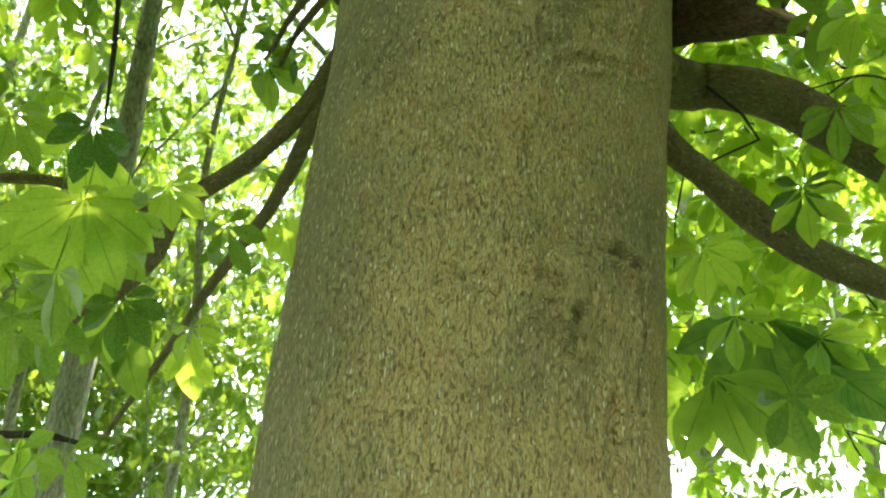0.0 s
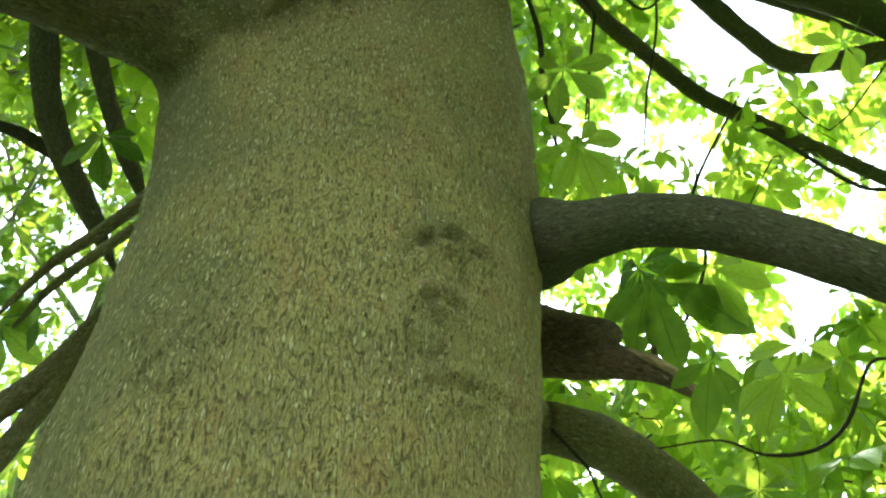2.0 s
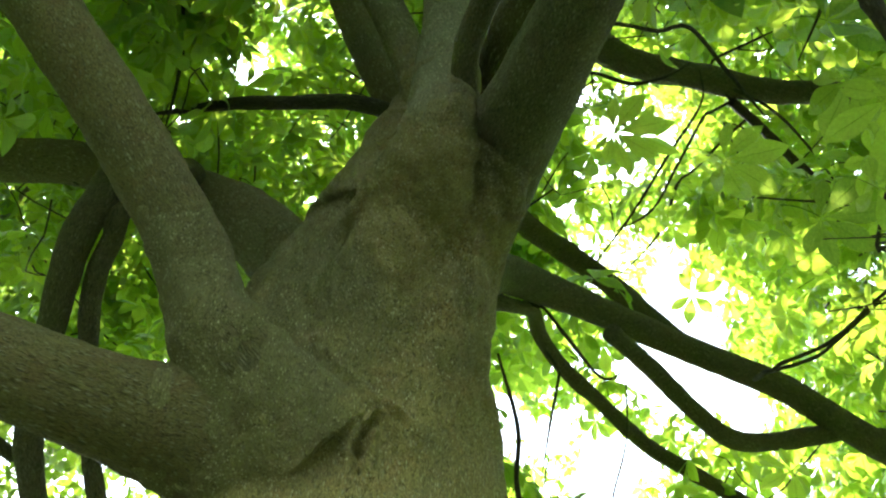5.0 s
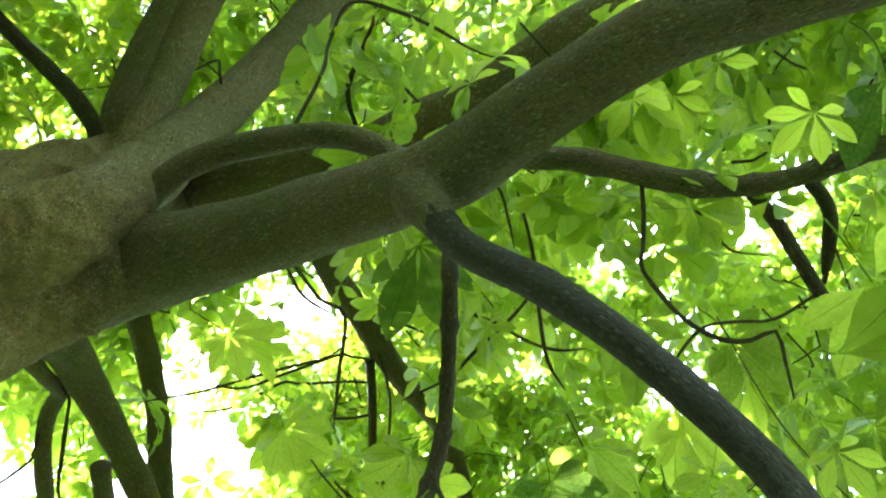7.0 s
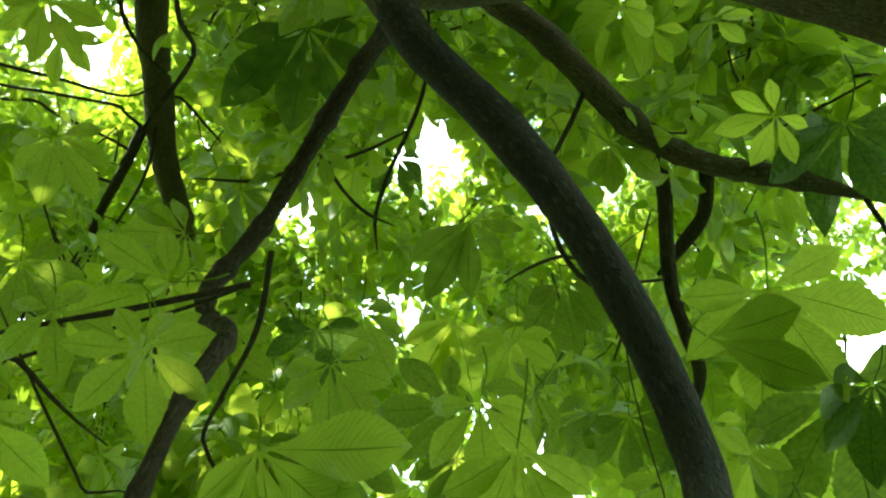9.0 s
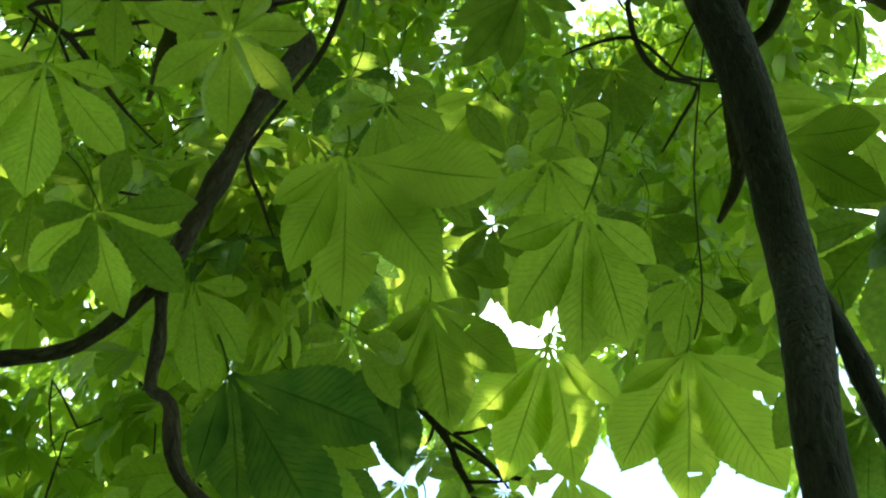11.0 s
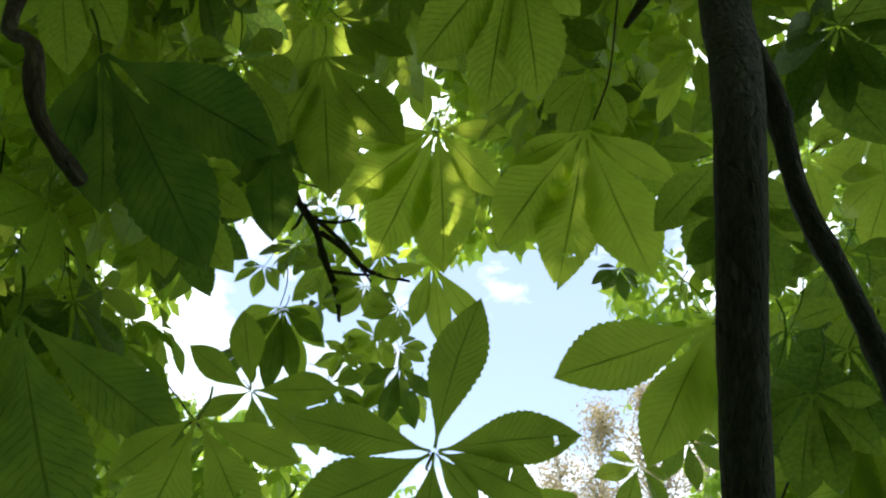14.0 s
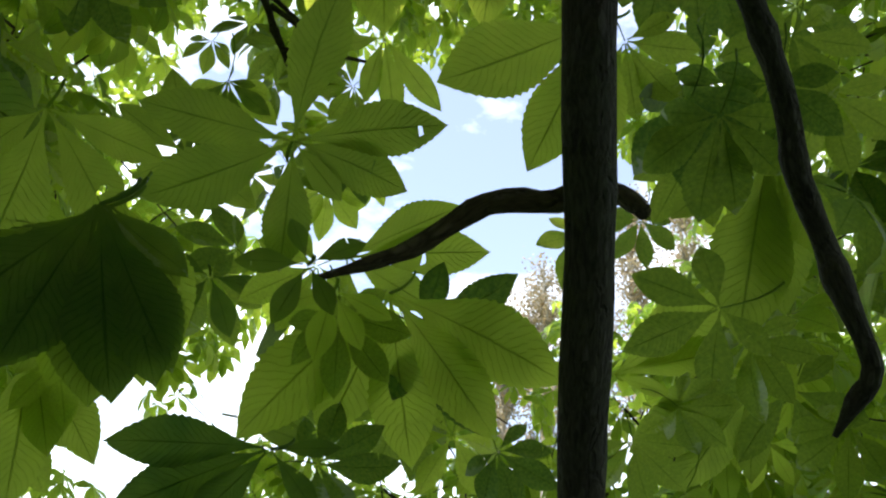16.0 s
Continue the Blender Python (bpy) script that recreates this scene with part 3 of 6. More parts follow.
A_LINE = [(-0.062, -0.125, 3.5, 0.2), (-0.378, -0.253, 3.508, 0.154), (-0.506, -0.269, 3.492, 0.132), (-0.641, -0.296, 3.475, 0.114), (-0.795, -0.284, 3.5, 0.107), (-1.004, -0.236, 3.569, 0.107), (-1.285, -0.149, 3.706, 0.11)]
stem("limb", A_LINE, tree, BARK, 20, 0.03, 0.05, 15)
C_LINE = [(-0.062, -0.125, 4.25, 0.188), (-0.216, 0.008, 4.68, 0.158), (-0.309, 0.033, 4.83, 0.153), (-0.477, 0.069, 5.035, 0.133), (-0.642, 0.13, 5.187, 0.115), (-0.908, 0.204, 5.291, 0.107), (-1.104, 0.294, 5.374, 0.105), (-1.255, 0.331, 5.411, 0.1), (-1.576, 0.487, 5.473, 0.098)]
stem("limb", C_LINE, tree, FORK_BARK, 20, 0.03, 0.05, 16)
D1_LINE = [(-0.762, 0.062, 5.188, 0.075), (-0.921, -0.11, 4.755, 0.066), (-0.959, -0.01, 4.658, 0.065), (-0.983, 0.068, 4.576, 0.059), (-0.97, 0.19, 4.475, 0.054), (-0.931, 0.401, 4.306, 0.048), (-0.883, 0.571, 4.154, 0.048), (-0.792, 0.712, 4.02, 0.043), (-0.673, 0.886, 3.922, 0.035), (-0.575, 1.019, 3.829, 0.006)]
stem("branch", D1_LINE, tree, LIMB_BARK, 14, 0.03, 0.09, 17)
D2_LINE = [(-0.787, 0.062, 5.162, 0.05), (-0.88, -0.027, 4.677, 0.041), (-0.878, 0.07, 4.603, 0.038), (-0.879, 0.184, 4.514, 0.038), (-0.836, 0.324, 4.415, 0.034), (-0.696, 0.6, 4.196, 0.032), (-0.584, 0.739, 4.057, 0.03), (-0.515, 0.867, 4.002, 0.006)]
stem("branch", D2_LINE, tree, LIMB_BARK, 14, 0.03, 0.09, 18)
D3_LINE = [(-0.98, 1.118, 4.479, 0.028), (-1.071, 1.039, 4.451, 0.028), (-1.133, 1.008, 4.445, 0.025), (-1.302, 1.007, 4.45, 0.023), (-1.534, 0.977, 4.429, 0.006)]
stem("twig", D3_LINE, tree, TWIG_BARK, 14, 0.025, 0.09, 19)
LB1_LINE = [(0, -0.062, 2.875, 0.062), (-0.422, 0.744, 3.54, 0.044), (-0.505, 0.792, 3.46, 0.04), (-0.651, 0.899, 3.266, 0.037), (-0.853, 0.965, 3.067, 0.035), (-1.04, 0.878, 2.825, 0.033), (-1.109, 0.874, 2.614, 0.035), (-1.261, 0.82, 2.383, 0.032), (-1.353, 0.678, 2.209, 0.031), (-1.486, 0.562, 2.058, 0.006)]
stem("branch", LB1_LINE, tree, FLANK_BARK, 14, 0.03, 0.09, 20)
LB1B_LINE = [(-1.058, 0.875, 2.817, 0.027), (-1.179, 0.826, 2.805, 0.023), (-1.295, 0.764, 2.813, 0.021), (-1.436, 0.683, 2.812, 0.019), (-1.552, 0.625, 2.782, 0.017), (-1.674, 0.556, 2.75, 0.006)]
stem("twig", LB1B_LINE, tree, FLANK_BARK, 9, 0.025, 0.09, 21)
LB2_LINE = [(0, 0, 2.812, 0.044), (-0.527, 0.846, 3.384, 0.033), (-0.6, 0.907, 3.273, 0.033), (-0.692, 1.004, 3.082, 0.03), (-0.772, 1.065, 2.931, 0.028), (-0.869, 1.103, 2.793, 0.024), (-0.981, 1.139, 2.621, 0.02), (-1.084, 1.169, 2.43, 0.016), (-1.21, 1.184, 2.198, 0.012), (-1.282, 1.184, 2.055, 0.006)]
stem("branch", LB2_LINE, tree, FLANK_BARK, 14, 0.025, 0.09, 22)
RL_LINE = [(0.188, 0.025, 3.375, 0.112), (0.445, -0.128, 3.127, 0.104), (0.481, -0.2, 3.078, 0.089), (0.516, -0.262, 3.038, 0.066), (0.6, -0.337, 3.018, 0.056), (0.693, -0.413, 2.96, 0.053), (0.783, -0.476, 2.878, 0.05), (0.871, -0.521, 2.801, 0.046), (1.018, -0.526, 2.756, 0.047), (1.228, -0.512, 2.697, 0.045)]
stem("limb", RL_LINE, tree, LIMB_BARK, 20, 0.03, 0.05, 23, "arching bare side limb")
RL2_LINE = [(0.125, 0.062, 2.938, 0.1), (0.594, 0.347, 2.999, 0.078), (0.688, 0.361, 3.003, 0.068), (0.782, 0.371, 2.999, 0.069), (0.903, 0.435, 3.015, 0.073), (1.057, 0.501, 2.983, 0.073), (1.259, 0.617, 2.944, 0.075), (1.473, 0.71, 2.884, 0.076), (1.722, 0.838, 2.838, 0.077), (2.029, 0.931, 2.705, 0.073)]
stem("limb", RL2_LINE, tree, FLANK_BARK, 20, 0.03, 0.05, 24)
RL3_LINE = [(0.125, 0.062, 2.75, 0.075), (0.456, 0.209, 2.755, 0.047), (0.528, 0.244, 2.713, 0.041), (0.657, 0.326, 2.661, 0.041), (0.824, 0.446, 2.596, 0.045), (0.958, 0.493, 2.533, 0.046), (1.222, 0.621, 2.489, 0.047), (1.567, 0.823, 2.459, 0.006)]
stem("branch", RL3_LINE, tree, FLANK_BARK, 14, 0.03, 0.09, 25)
RB_LINE = [(0.062, -0.126, 4.503, 0.15), (0.37, -0.093, 4.892, 0.142), (0.588, -0.093, 5.107, 0.093), (0.824, -0.044, 5.213, 0.079), (1.129, -0.009, 5.275, 0.07), (1.463, 0.005, 5.278, 0.067), (1.802, -0.003, 5.25, 0.065), (2.149, -0.029, 5.187, 0.066), (2.495, -0.018, 5.068, 0.07), (2.896, -0.013, 4.937, 0.072)]
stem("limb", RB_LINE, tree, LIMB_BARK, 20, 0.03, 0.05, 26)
RBU_LINE = [(0.191, -0.252, 5.383, 0.125), (0.703, 0.009, 6.036, 0.063), (1.004, 0.152, 6.175, 0.064), (1.296, 0.212, 6.174, 0.065), (1.575, 0.242, 6.047, 0.065), (1.804, 0.244, 5.81, 0.064), (2.115, 0.195, 5.574, 0.03), (2.45, 0.12, 5.3, 0.006)]
stem("branch", RBU_LINE, tree, LIMB_BARK, 20, 0.03, 0.09, 27)
RB2_LINE = [(1.086, -0.114, 4.935, 0.041), (1.375, -0.006, 4.94, 0.042), (1.629, 0.097, 4.925, 0.043), (1.876, 0.168, 4.919, 0.044), (2.122, 0.149, 4.985, 0.045), (2.386, 0.065, 5.067, 0.046), (2.749, -0.063, 5.138, 0.006)]
stem("branch", RB2_LINE, tree, LIMB_BARK, 14, 0.03, 0.09, 28)
RB3_LINE = [(0.398, -0.019, 4.967, 0.056), (0.688, 0.023, 5.078, 0.034), (0.846, 0.081, 5.207, 0.035), (0.972, 0.228, 5.274, 0.037), (1.179, 0.376, 5.307, 0.039), (1.481, 0.511, 5.324, 0.04), (1.82, 0.632, 5.289, 0.04), (2.199, 0.697, 5.265, 0.042), (2.606, 0.732, 5.195, 0.039), (3.021, 0.742, 5.076, 0.034), (3.434, 0.74, 4.965, 0.006)]
stem("branch", RB3_LINE, tree, LIMB_BARK, 14, 0.03, 0.09, 29)
Q_LINE = [(0.28, -0.95, 5.75, 0.10200000000000001), (0.45, -0.93, 6.12, 0.0936), (0.701, -0.912, 6.342, 0.0876), (1.041, -0.874, 6.377, 0.078), (1.402, -0.95, 6.389, 0.0732), (1.786, -1.046, 6.35, 0.0684), (2.156, -1.21, 6.283, 0.0624), (2.501, -1.209, 6.204, 0.06), (2.9, -1.2, 6.05, 0.012)]
stem("branch", Q_LINE, tree, LIMB_BARK, 20, 0.03, 0.09, 30)
Q2_LINE = [(1.635, -0.926, 6.326, 0.029), (1.893, -0.861, 6.28, 0.026), (2.119, -0.792, 6.237, 0.025), (2.371, -0.729, 6.165, 0.021), (2.567, -0.625, 6.109, 0.008)]
stem("twig", Q2_LINE, tree, TWIG_BARK, 9, 0.025, 0.09, 31)
E_LINE = [(0, -0.75, 5.188, 0.05), (-0.039, -0.47, 5.345, 0.038), (-0.119, -0.465, 5.392, 0.036), (-0.283, -0.417, 5.422, 0.034), (-0.499, -0.291, 5.48, 0.031), (-0.72, -0.166, 5.523, 0.028), (-1.053, 0.079, 5.616, 0.006)]
stem("twig", E_LINE, tree, TWIG_BARK, 14, 0.03, 0.09, 32)
ARM_LINE = [(0.372, -2.285, 2.486, 0.012), (0.41, -2.286, 2.486, 0.009), (0.448, -2.247, 2.484, 0.009), (0.495, -2.208, 2.448, 0.007), (0.529, -2.146, 2.416, 0.003)]
stem("branch", ARM_LINE, tree, TWIG_BARK, 9, 0.012, 0.2, 33)
ARM2_LINE = [(0.442, -2.373, 2.539, 0.01), (0.404, -2.362, 2.514, 0.008), (0.373, -2.347, 2.484, 0.006)]
stem("twig", ARM2_LINE, tree, TWIG_BARK, 9, 0.012, 0.2, 34)
TW_LINE = [(2.04, -2.423, 4.151, 0.014), (2.099, -2.578, 4.053, 0.015), (2.142, -2.699, 3.994, 0.014), (2.216, -2.782, 3.953, 0.012), (2.342, -2.922, 3.907, 0.011), (2.47, -3.016, 3.88, 0.006)]
stem("branch", TW_LINE, tree, TWIG_BARK, 9, 0.012, 0.2, 35)
TW2_LINE = [(2.19, -2.715, 4.066, 0.009), (2.222, -2.855, 4.039, 0.009), (2.259, -2.993, 3.996, 0.009), (2.228, -3.163, 4.004, 0.006)]
stem("twig", TW2_LINE, tree, TWIG_BARK, 9, 0.025, 0.09, 36)
W_0_LINE = [(-0.04, -1.404, 4.546, 0.007), (-0.176, -1.537, 4.675, 0.006), (-0.242, -1.566, 4.79, 0.006), (-0.33, -1.653, 4.883, 0.006), (-0.266, -1.779, 4.894, 0.007), (-0.182, -1.883, 4.893, 0.006), (-0.081, -1.984, 4.883, 0.004), (-0, -2.111, 4.87, 0.002)]
stem("twig", W_0_LINE, tree, TWIG_BARK, 9, 0.025, 0.09, 37)
LB3_LINE = [(0, 0.125, 3.562, 0.062), (-0.36, 0.25, 3.539, 0.022), (-0.412, 0.332, 3.539, 0.022), (-0.534, 0.494, 3.526, 0.019), (-0.675, 0.651, 3.497, 0.015), (-0.792, 0.781, 3.387, 0.006)]
stem("branch", LB3_LINE, tree, FLANK_BARK, 9, 0.025, 0.09, 38)
LB4_LINE = [(0, 0.188, 3.625, 0.05), (-0.354, 0.314, 3.473, 0.016), (-0.422, 0.39, 3.473, 0.016), (-0.534, 0.535, 3.476, 0.016), (-0.66, 0.691, 3.449, 0.013), (-0.743, 0.803, 3.374, 0.006)]
stem("branch", LB4_LINE, tree, FLANK_BARK, 9, 0.025, 0.09, 39)
W_1_LINE = [(0.229, -1.517, 5.329, 0.009), (0.15, -1.54, 5.189, 0.009), (0.128, -1.526, 5.032, 0.008), (0.06, -1.534, 4.938, 0.008), (-0.061, -1.542, 4.962, 0.009), (-0.168, -1.624, 4.991, 0.008), (-0.242, -1.686, 5.007, 0.006), (-0.307, -1.716, 5.016, 0.003)]
stem("twig", W_1_LINE, tree, TWIG_BARK, 9, 0.025, 0.09, 40)
W_2_LINE = [(0.191, -1.717, 5.327, 0.007), (0.07, -1.675, 5.245, 0.006), (-0.015, -1.692, 5.161, 0.006), (-0.071, -1.681, 5.113, 0.006), (0.019, -1.716, 5.102, 0.006), (0.091, -1.756, 5.093, 0.002)]
stem("twig", W_2_LINE, tree, TWIG_BARK, 9, 0.025, 0.09, 41)
W_3_LINE = [(0.303, -2.003, 4.633, 0.003), (0.459, -2.002, 4.455, 0.006), (0.635, -1.974, 4.39, 0.006), (0.751, -1.964, 4.326, 0.006), (0.829, -1.991, 4.28, 0.002)]
stem("twig", W_3_LINE, tree, TWIG_BARK, 9, 0.025, 0.09, 42)
W_4_LINE = [(0.132, -1.324, 4.293, 0.007), (0.279, -1.365, 4.317, 0.006), (0.383, -1.387, 4.338, 0.006), (0.474, -1.425, 4.381, 0.006), (0.608, -1.373, 4.3, 0.006), (0.734, -1.324, 4.213, 0.002)]
stem("twig", W_4_LINE, tree, TWIG_BARK, 9, 0.025, 0.09, 43)
W_6_LINE = [(0.042, -1.734, 4.308, 0.005), (0.112, -1.838, 4.352, 0.005), (0.162, -1.894, 4.392, 0.004), (0.225, -1.956, 4.425, 0.004), (0.32, -1.962, 4.392, 0.004), (0.395, -1.957, 4.362, 0.001)]
stem("twig", W_6_LINE, tree, TWIG_BARK, 9, 0.025, 0.09, 44)
W_7_LINE = [(0.912, -0.341, 5.049, 0.003), (0.925, -0.562, 5.038, 0.006), (0.955, -0.701, 5.104, 0.006), (0.975, -0.867, 5.157, 0.007), (0.997, -1.082, 5.211, 0.005), (0.937, -1.183, 5.261, 0.002)]
stem("twig", W_7_LINE, tree, TWIG_BARK, 9, 0.025, 0.09, 45)
W_9_LINE = [(0.255, -0.811, 5.414, 0.008), (0.381, -0.896, 5.433, 0.008), (0.507, -0.901, 5.449, 0.007), (0.623, -0.956, 5.451, 0.007), (0.773, -0.988, 5.413, 0.009), (0.878, -1.071, 5.396, 0.006), (0.943, -1.17, 5.394, 0.003)]
stem("twig", W_9_LINE, tree, TWIG_BARK, 9, 0.025, 0.09, 46)
W_10_LINE = [(1.635, -0.926, 6.326, 0.009), (1.587, -0.947, 6.325, 0.008), (1.569, -0.967, 6.329, 0.008), (1.543, -0.982, 6.339, 0.008), (1.795, -0.995, 6.221, 0.009), (2.021, -0.931, 6.08, 0.007), (2.261, -0.817, 5.895, 0.003)]
stem("twig", W_10_LINE, tree, TWIG_BARK, 9, 0.025, 0.09, 47)
W_11_LINE = [(1.635, -0.926, 6.326, 0.009), (1.585, -0.974, 6.431, 0.008), (1.541, -0.999, 6.482, 0.008), (1.519, -1.037, 6.554, 0.008), (1.629, -1.197, 6.535, 0.008), (1.719, -1.328, 6.514, 0.003)]
stem("twig", W_11_LINE, tree, TWIG_BARK, 9, 0.025, 0.09, 48)
W_14_LINE = [(0.821, -1.561, 5.054, 0.003), (0.897, -1.759, 4.987, 0.006), (0.984, -1.89, 4.898, 0.006), (1.033, -1.989, 4.869, 0.006), (1.046, -2.09, 4.854, 0.002)]
stem("twig", W_14_LINE, tree, TWIG_BARK, 9, 0.025, 0.09, 49)
W_18_LINE = [(-0.294, -2.849, 4.976, 0.003), (-0.089, -2.818, 4.883, 0.005), (0.064, -2.928, 4.817, 0.005), (0.219, -2.962, 4.774, 0.005), (0.405, -3.01, 4.705, 0.002)]
stem("twig", W_18_LINE, tree, TWIG_BARK, 9, 0.025, 0.09, 50)
W_20_LINE = [(0.452, -2.521, 5.24, 0.003), (0.646, -2.556, 5.072, 0.005), (0.772, -2.635, 5.009, 0.005), (0.856, -2.665, 4.964, 0.005), (0.891, -2.782, 4.909, 0.002)]
stem("twig", W_20_LINE, tree, TWIG_BARK, 9, 0.025, 0.09, 51)
W_21_LINE = [(-1.215, -0.912, 5.78, 0.004), (-1.148, -0.692, 5.651, 0.009), (-1.084, -0.572, 5.611, 0.009), (-0.989, -0.326, 5.532, 0.009), (-0.95, -0.126, 5.447, 0.007), (-0.938, -0, 5.384, 0.004)]
stem("twig", W_21_LINE, tree, TWIG_BARK, 9, 0.025, 0.09, 52)
W_22_LINE = [(1.635, -0.926, 6.326, 0.009), (1.568, -0.886, 6.255, 0.008), (1.505, -0.855, 6.183, 0.008), (1.459, -0.826, 6.125, 0.008), (1.452, -0.55, 6.055, 0.008), (1.433, -0.305, 5.98, 0.007), (1.31, -0.116, 5.964, 0.003)]
stem("twig", W_22_LINE, tree, TWIG_BARK, 9, 0.025, 0.09, 53)
W_23_LINE = [(0.68, -2.036, 4.808, 0.003), (0.771, -1.89, 4.722, 0.006), (0.847, -1.71, 4.647, 0.006), (0.893, -1.62, 4.619, 0.006), (0.918, -1.448, 4.589, 0.002)]
stem("twig", W_23_LINE, tree, TWIG_BARK, 9, 0.025, 0.09, 54)
W_24_LINE = [(1.937, -0.05, 5.124, 0.01), (1.89, -0.148, 5.041, 0.01), (1.892, -0.2, 4.999, 0.009), (1.864, -0.255, 4.961, 0.009), (1.984, -0.448, 4.955, 0.009), (2.053, -0.675, 4.99, 0.009), (2.097, -0.844, 5.009, 0.004)]
stem("twig", W_24_LINE, tree, TWIG_BARK, 9, 0.025, 0.09, 55)
W_25_LINE = [(-0.063, -0.976, 5.47, 0.007), (-0.143, -0.994, 5.427, 0.007), (-0.194, -1.013, 5.405, 0.006), (-0.235, -1.032, 5.389, 0.006), (-0.238, -0.994, 5.38, 0.006), (-0.229, -0.938, 5.366, 0.003)]
stem("twig", W_25_LINE, tree, TWIG_BARK, 9, 0.025, 0.09, 56)
W_26_LINE = [(0.399, -1.722, 3.339, 0.005), (0.49, -1.572, 3.348, 0.005), (0.575, -1.433, 3.367, 0.004), (0.644, -1.346, 3.387, 0.004), (0.666, -1.406, 3.386, 0.005), (0.703, -1.46, 3.368, 0.004), (0.733, -1.513, 3.351, 0.003), (0.756, -1.566, 3.337, 0.001)]
stem("twig", W_26_LINE, tree, TWIG_BARK, 9, 0.025, 0.09, 57)
W_27_LINE = [(0.399, -1.722, 3.339, 0.003), (0.492, -1.631, 3.371, 0.003), (0.614, -1.478, 3.4, 0.003), (0.705, -1.388, 3.432, 0.003), (0.684, -1.444, 3.459, 0.003), (0.688, -1.506, 3.466, 0.001)]
stem("twig", W_27_LINE, tree, TWIG_BARK, 9, 0.025, 0.09, 58)
W_28_LINE = [(0.76, -1.227, 3.708, 0.001), (0.857, -1.387, 3.539, 0.003), (0.971, -1.489, 3.471, 0.003), (0.996, -1.52, 3.45, 0.003), (0.989, -1.572, 3.462, 0.002), (0.994, -1.616, 3.458, 0.001)]
stem("twig", W_28_LINE, tree, TWIG_BARK, 9, 0.025, 0.09, 59)
W_29_LINE = [(0.187, -2.306, 4.111, 0.006), (0.257, -2.286, 4.046, 0.006), (0.323, -2.258, 3.98, 0.005), (0.357, -2.244, 3.945, 0.005), (0.463, -2.297, 3.888, 0.006), (0.515, -2.363, 3.837, 0.006), (0.518, -2.422, 3.807, 0.006), (0.498, -2.472, 3.788, 0.004), (0.557, -2.474, 3.76, 0.004), (0.632, -2.47, 3.723, 0.002)]
stem("twig", W_29_LINE, tree, TWIG_BARK, 9, 0.025, 0.09, 60)
W_30_LINE = [(0.542, -2.635, 3.98, 0.004), (0.56, -2.514, 3.94, 0.004), (0.536, -2.427, 3.928, 0.004), (0.522, -2.346, 3.915, 0.004), (0.576, -2.282, 3.918, 0.004), (0.624, -2.24, 3.911, 0.001)]
stem("twig", W_30_LINE, tree, TWIG_BARK, 9, 0.025, 0.09, 61)
W_31_LINE = [(0.395, -1.74, 3.432, 0.005), (0.55, -1.745, 3.441, 0.005), (0.712, -1.715, 3.452, 0.004), (0.816, -1.7, 3.453, 0.004), (0.857, -1.745, 3.414, 0.004), (0.896, -1.791, 3.372, 0.001)]
stem("twig", W_31_LINE, tree, TWIG_BARK, 9, 0.025, 0.09, 62)
W_32_LINE = [(0.212, -2.938, 3.95, 0.007), (0.301, -3.053, 3.78, 0.006), (0.283, -3.106, 3.618, 0.006), (0.317, -3.149, 3.51, 0.006), (0.415, -3.116, 3.511, 0.006), (0.458, -3.104, 3.505, 0.006), (0.533, -3.078, 3.497, 0.004), (0.598, -3.067, 3.473, 0.002)]
stem("twig", W_32_LINE, tree, TWIG_BARK, 9, 0.025, 0.09, 63)
W_33_LINE = [(0.32, -3.172, 3.12, 0.001), (0.348, -3.016, 3.181, 0.002), (0.374, -2.9, 3.32, 0.002), (0.388, -2.83, 3.387, 0.002), (0.401, -2.762, 3.444, 0.001)]
stem("twig", W_33_LINE, tree, TWIG_BARK, 9, 0.025, 0.09, 64)
W_34_LINE = [(0.332, -2.324, 3.62, 0.001), (0.466, -2.364, 3.432, 0.001), (0.583, -2.441, 3.3, 0.001), (0.613, -2.455, 3.269, 0.001), (0.65, -2.463, 3.234, 0.001)]
stem("twig", W_34_LINE, tree, TWIG_BARK, 9, 0.025, 0.09, 65)
W_35_LINE = [(1.937, -0.05, 5.124, 0.01), (1.922, -0.091, 5.085, 0.01), (1.907, -0.129, 5.048, 0.009), (1.883, -0.164, 5.017, 0.009), (2.01, -0.327, 5, 0.009), (2.062, -0.466, 5.018, 0.009), (2.129, -0.698, 5.047, 0.004)]
stem("twig", W_35_LINE, tree, TWIG_BARK, 9, 0.025, 0.09, 66)
W_36_LINE = [(1.016, 0.267, 5.21, 0.008), (1.041, 0.259, 5.153, 0.008), (1.055, 0.267, 5.118, 0.007), (1.066, 0.264, 5.073, 0.007), (1.099, 0.44, 4.945, 0.007), (1.136, 0.635, 4.782, 0.003)]
stem("twig", W_36_LINE, tree, TWIG_BARK, 9, 0.025, 0.09, 67)
W_37_LINE = [(0.763, 0.046, 5.152, 0.008), (0.805, 0.024, 5.158, 0.008), (0.842, 0.018, 5.147, 0.007), (0.868, 0.012, 5.138, 0.007), (1.032, 0.077, 5.042, 0.009), (1.199, 0.122, 4.943, 0.006), (1.281, 0.004, 4.969, 0.003)]
stem("twig", W_37_LINE, tree, TWIG_BARK, 9, 0.025, 0.09, 68)
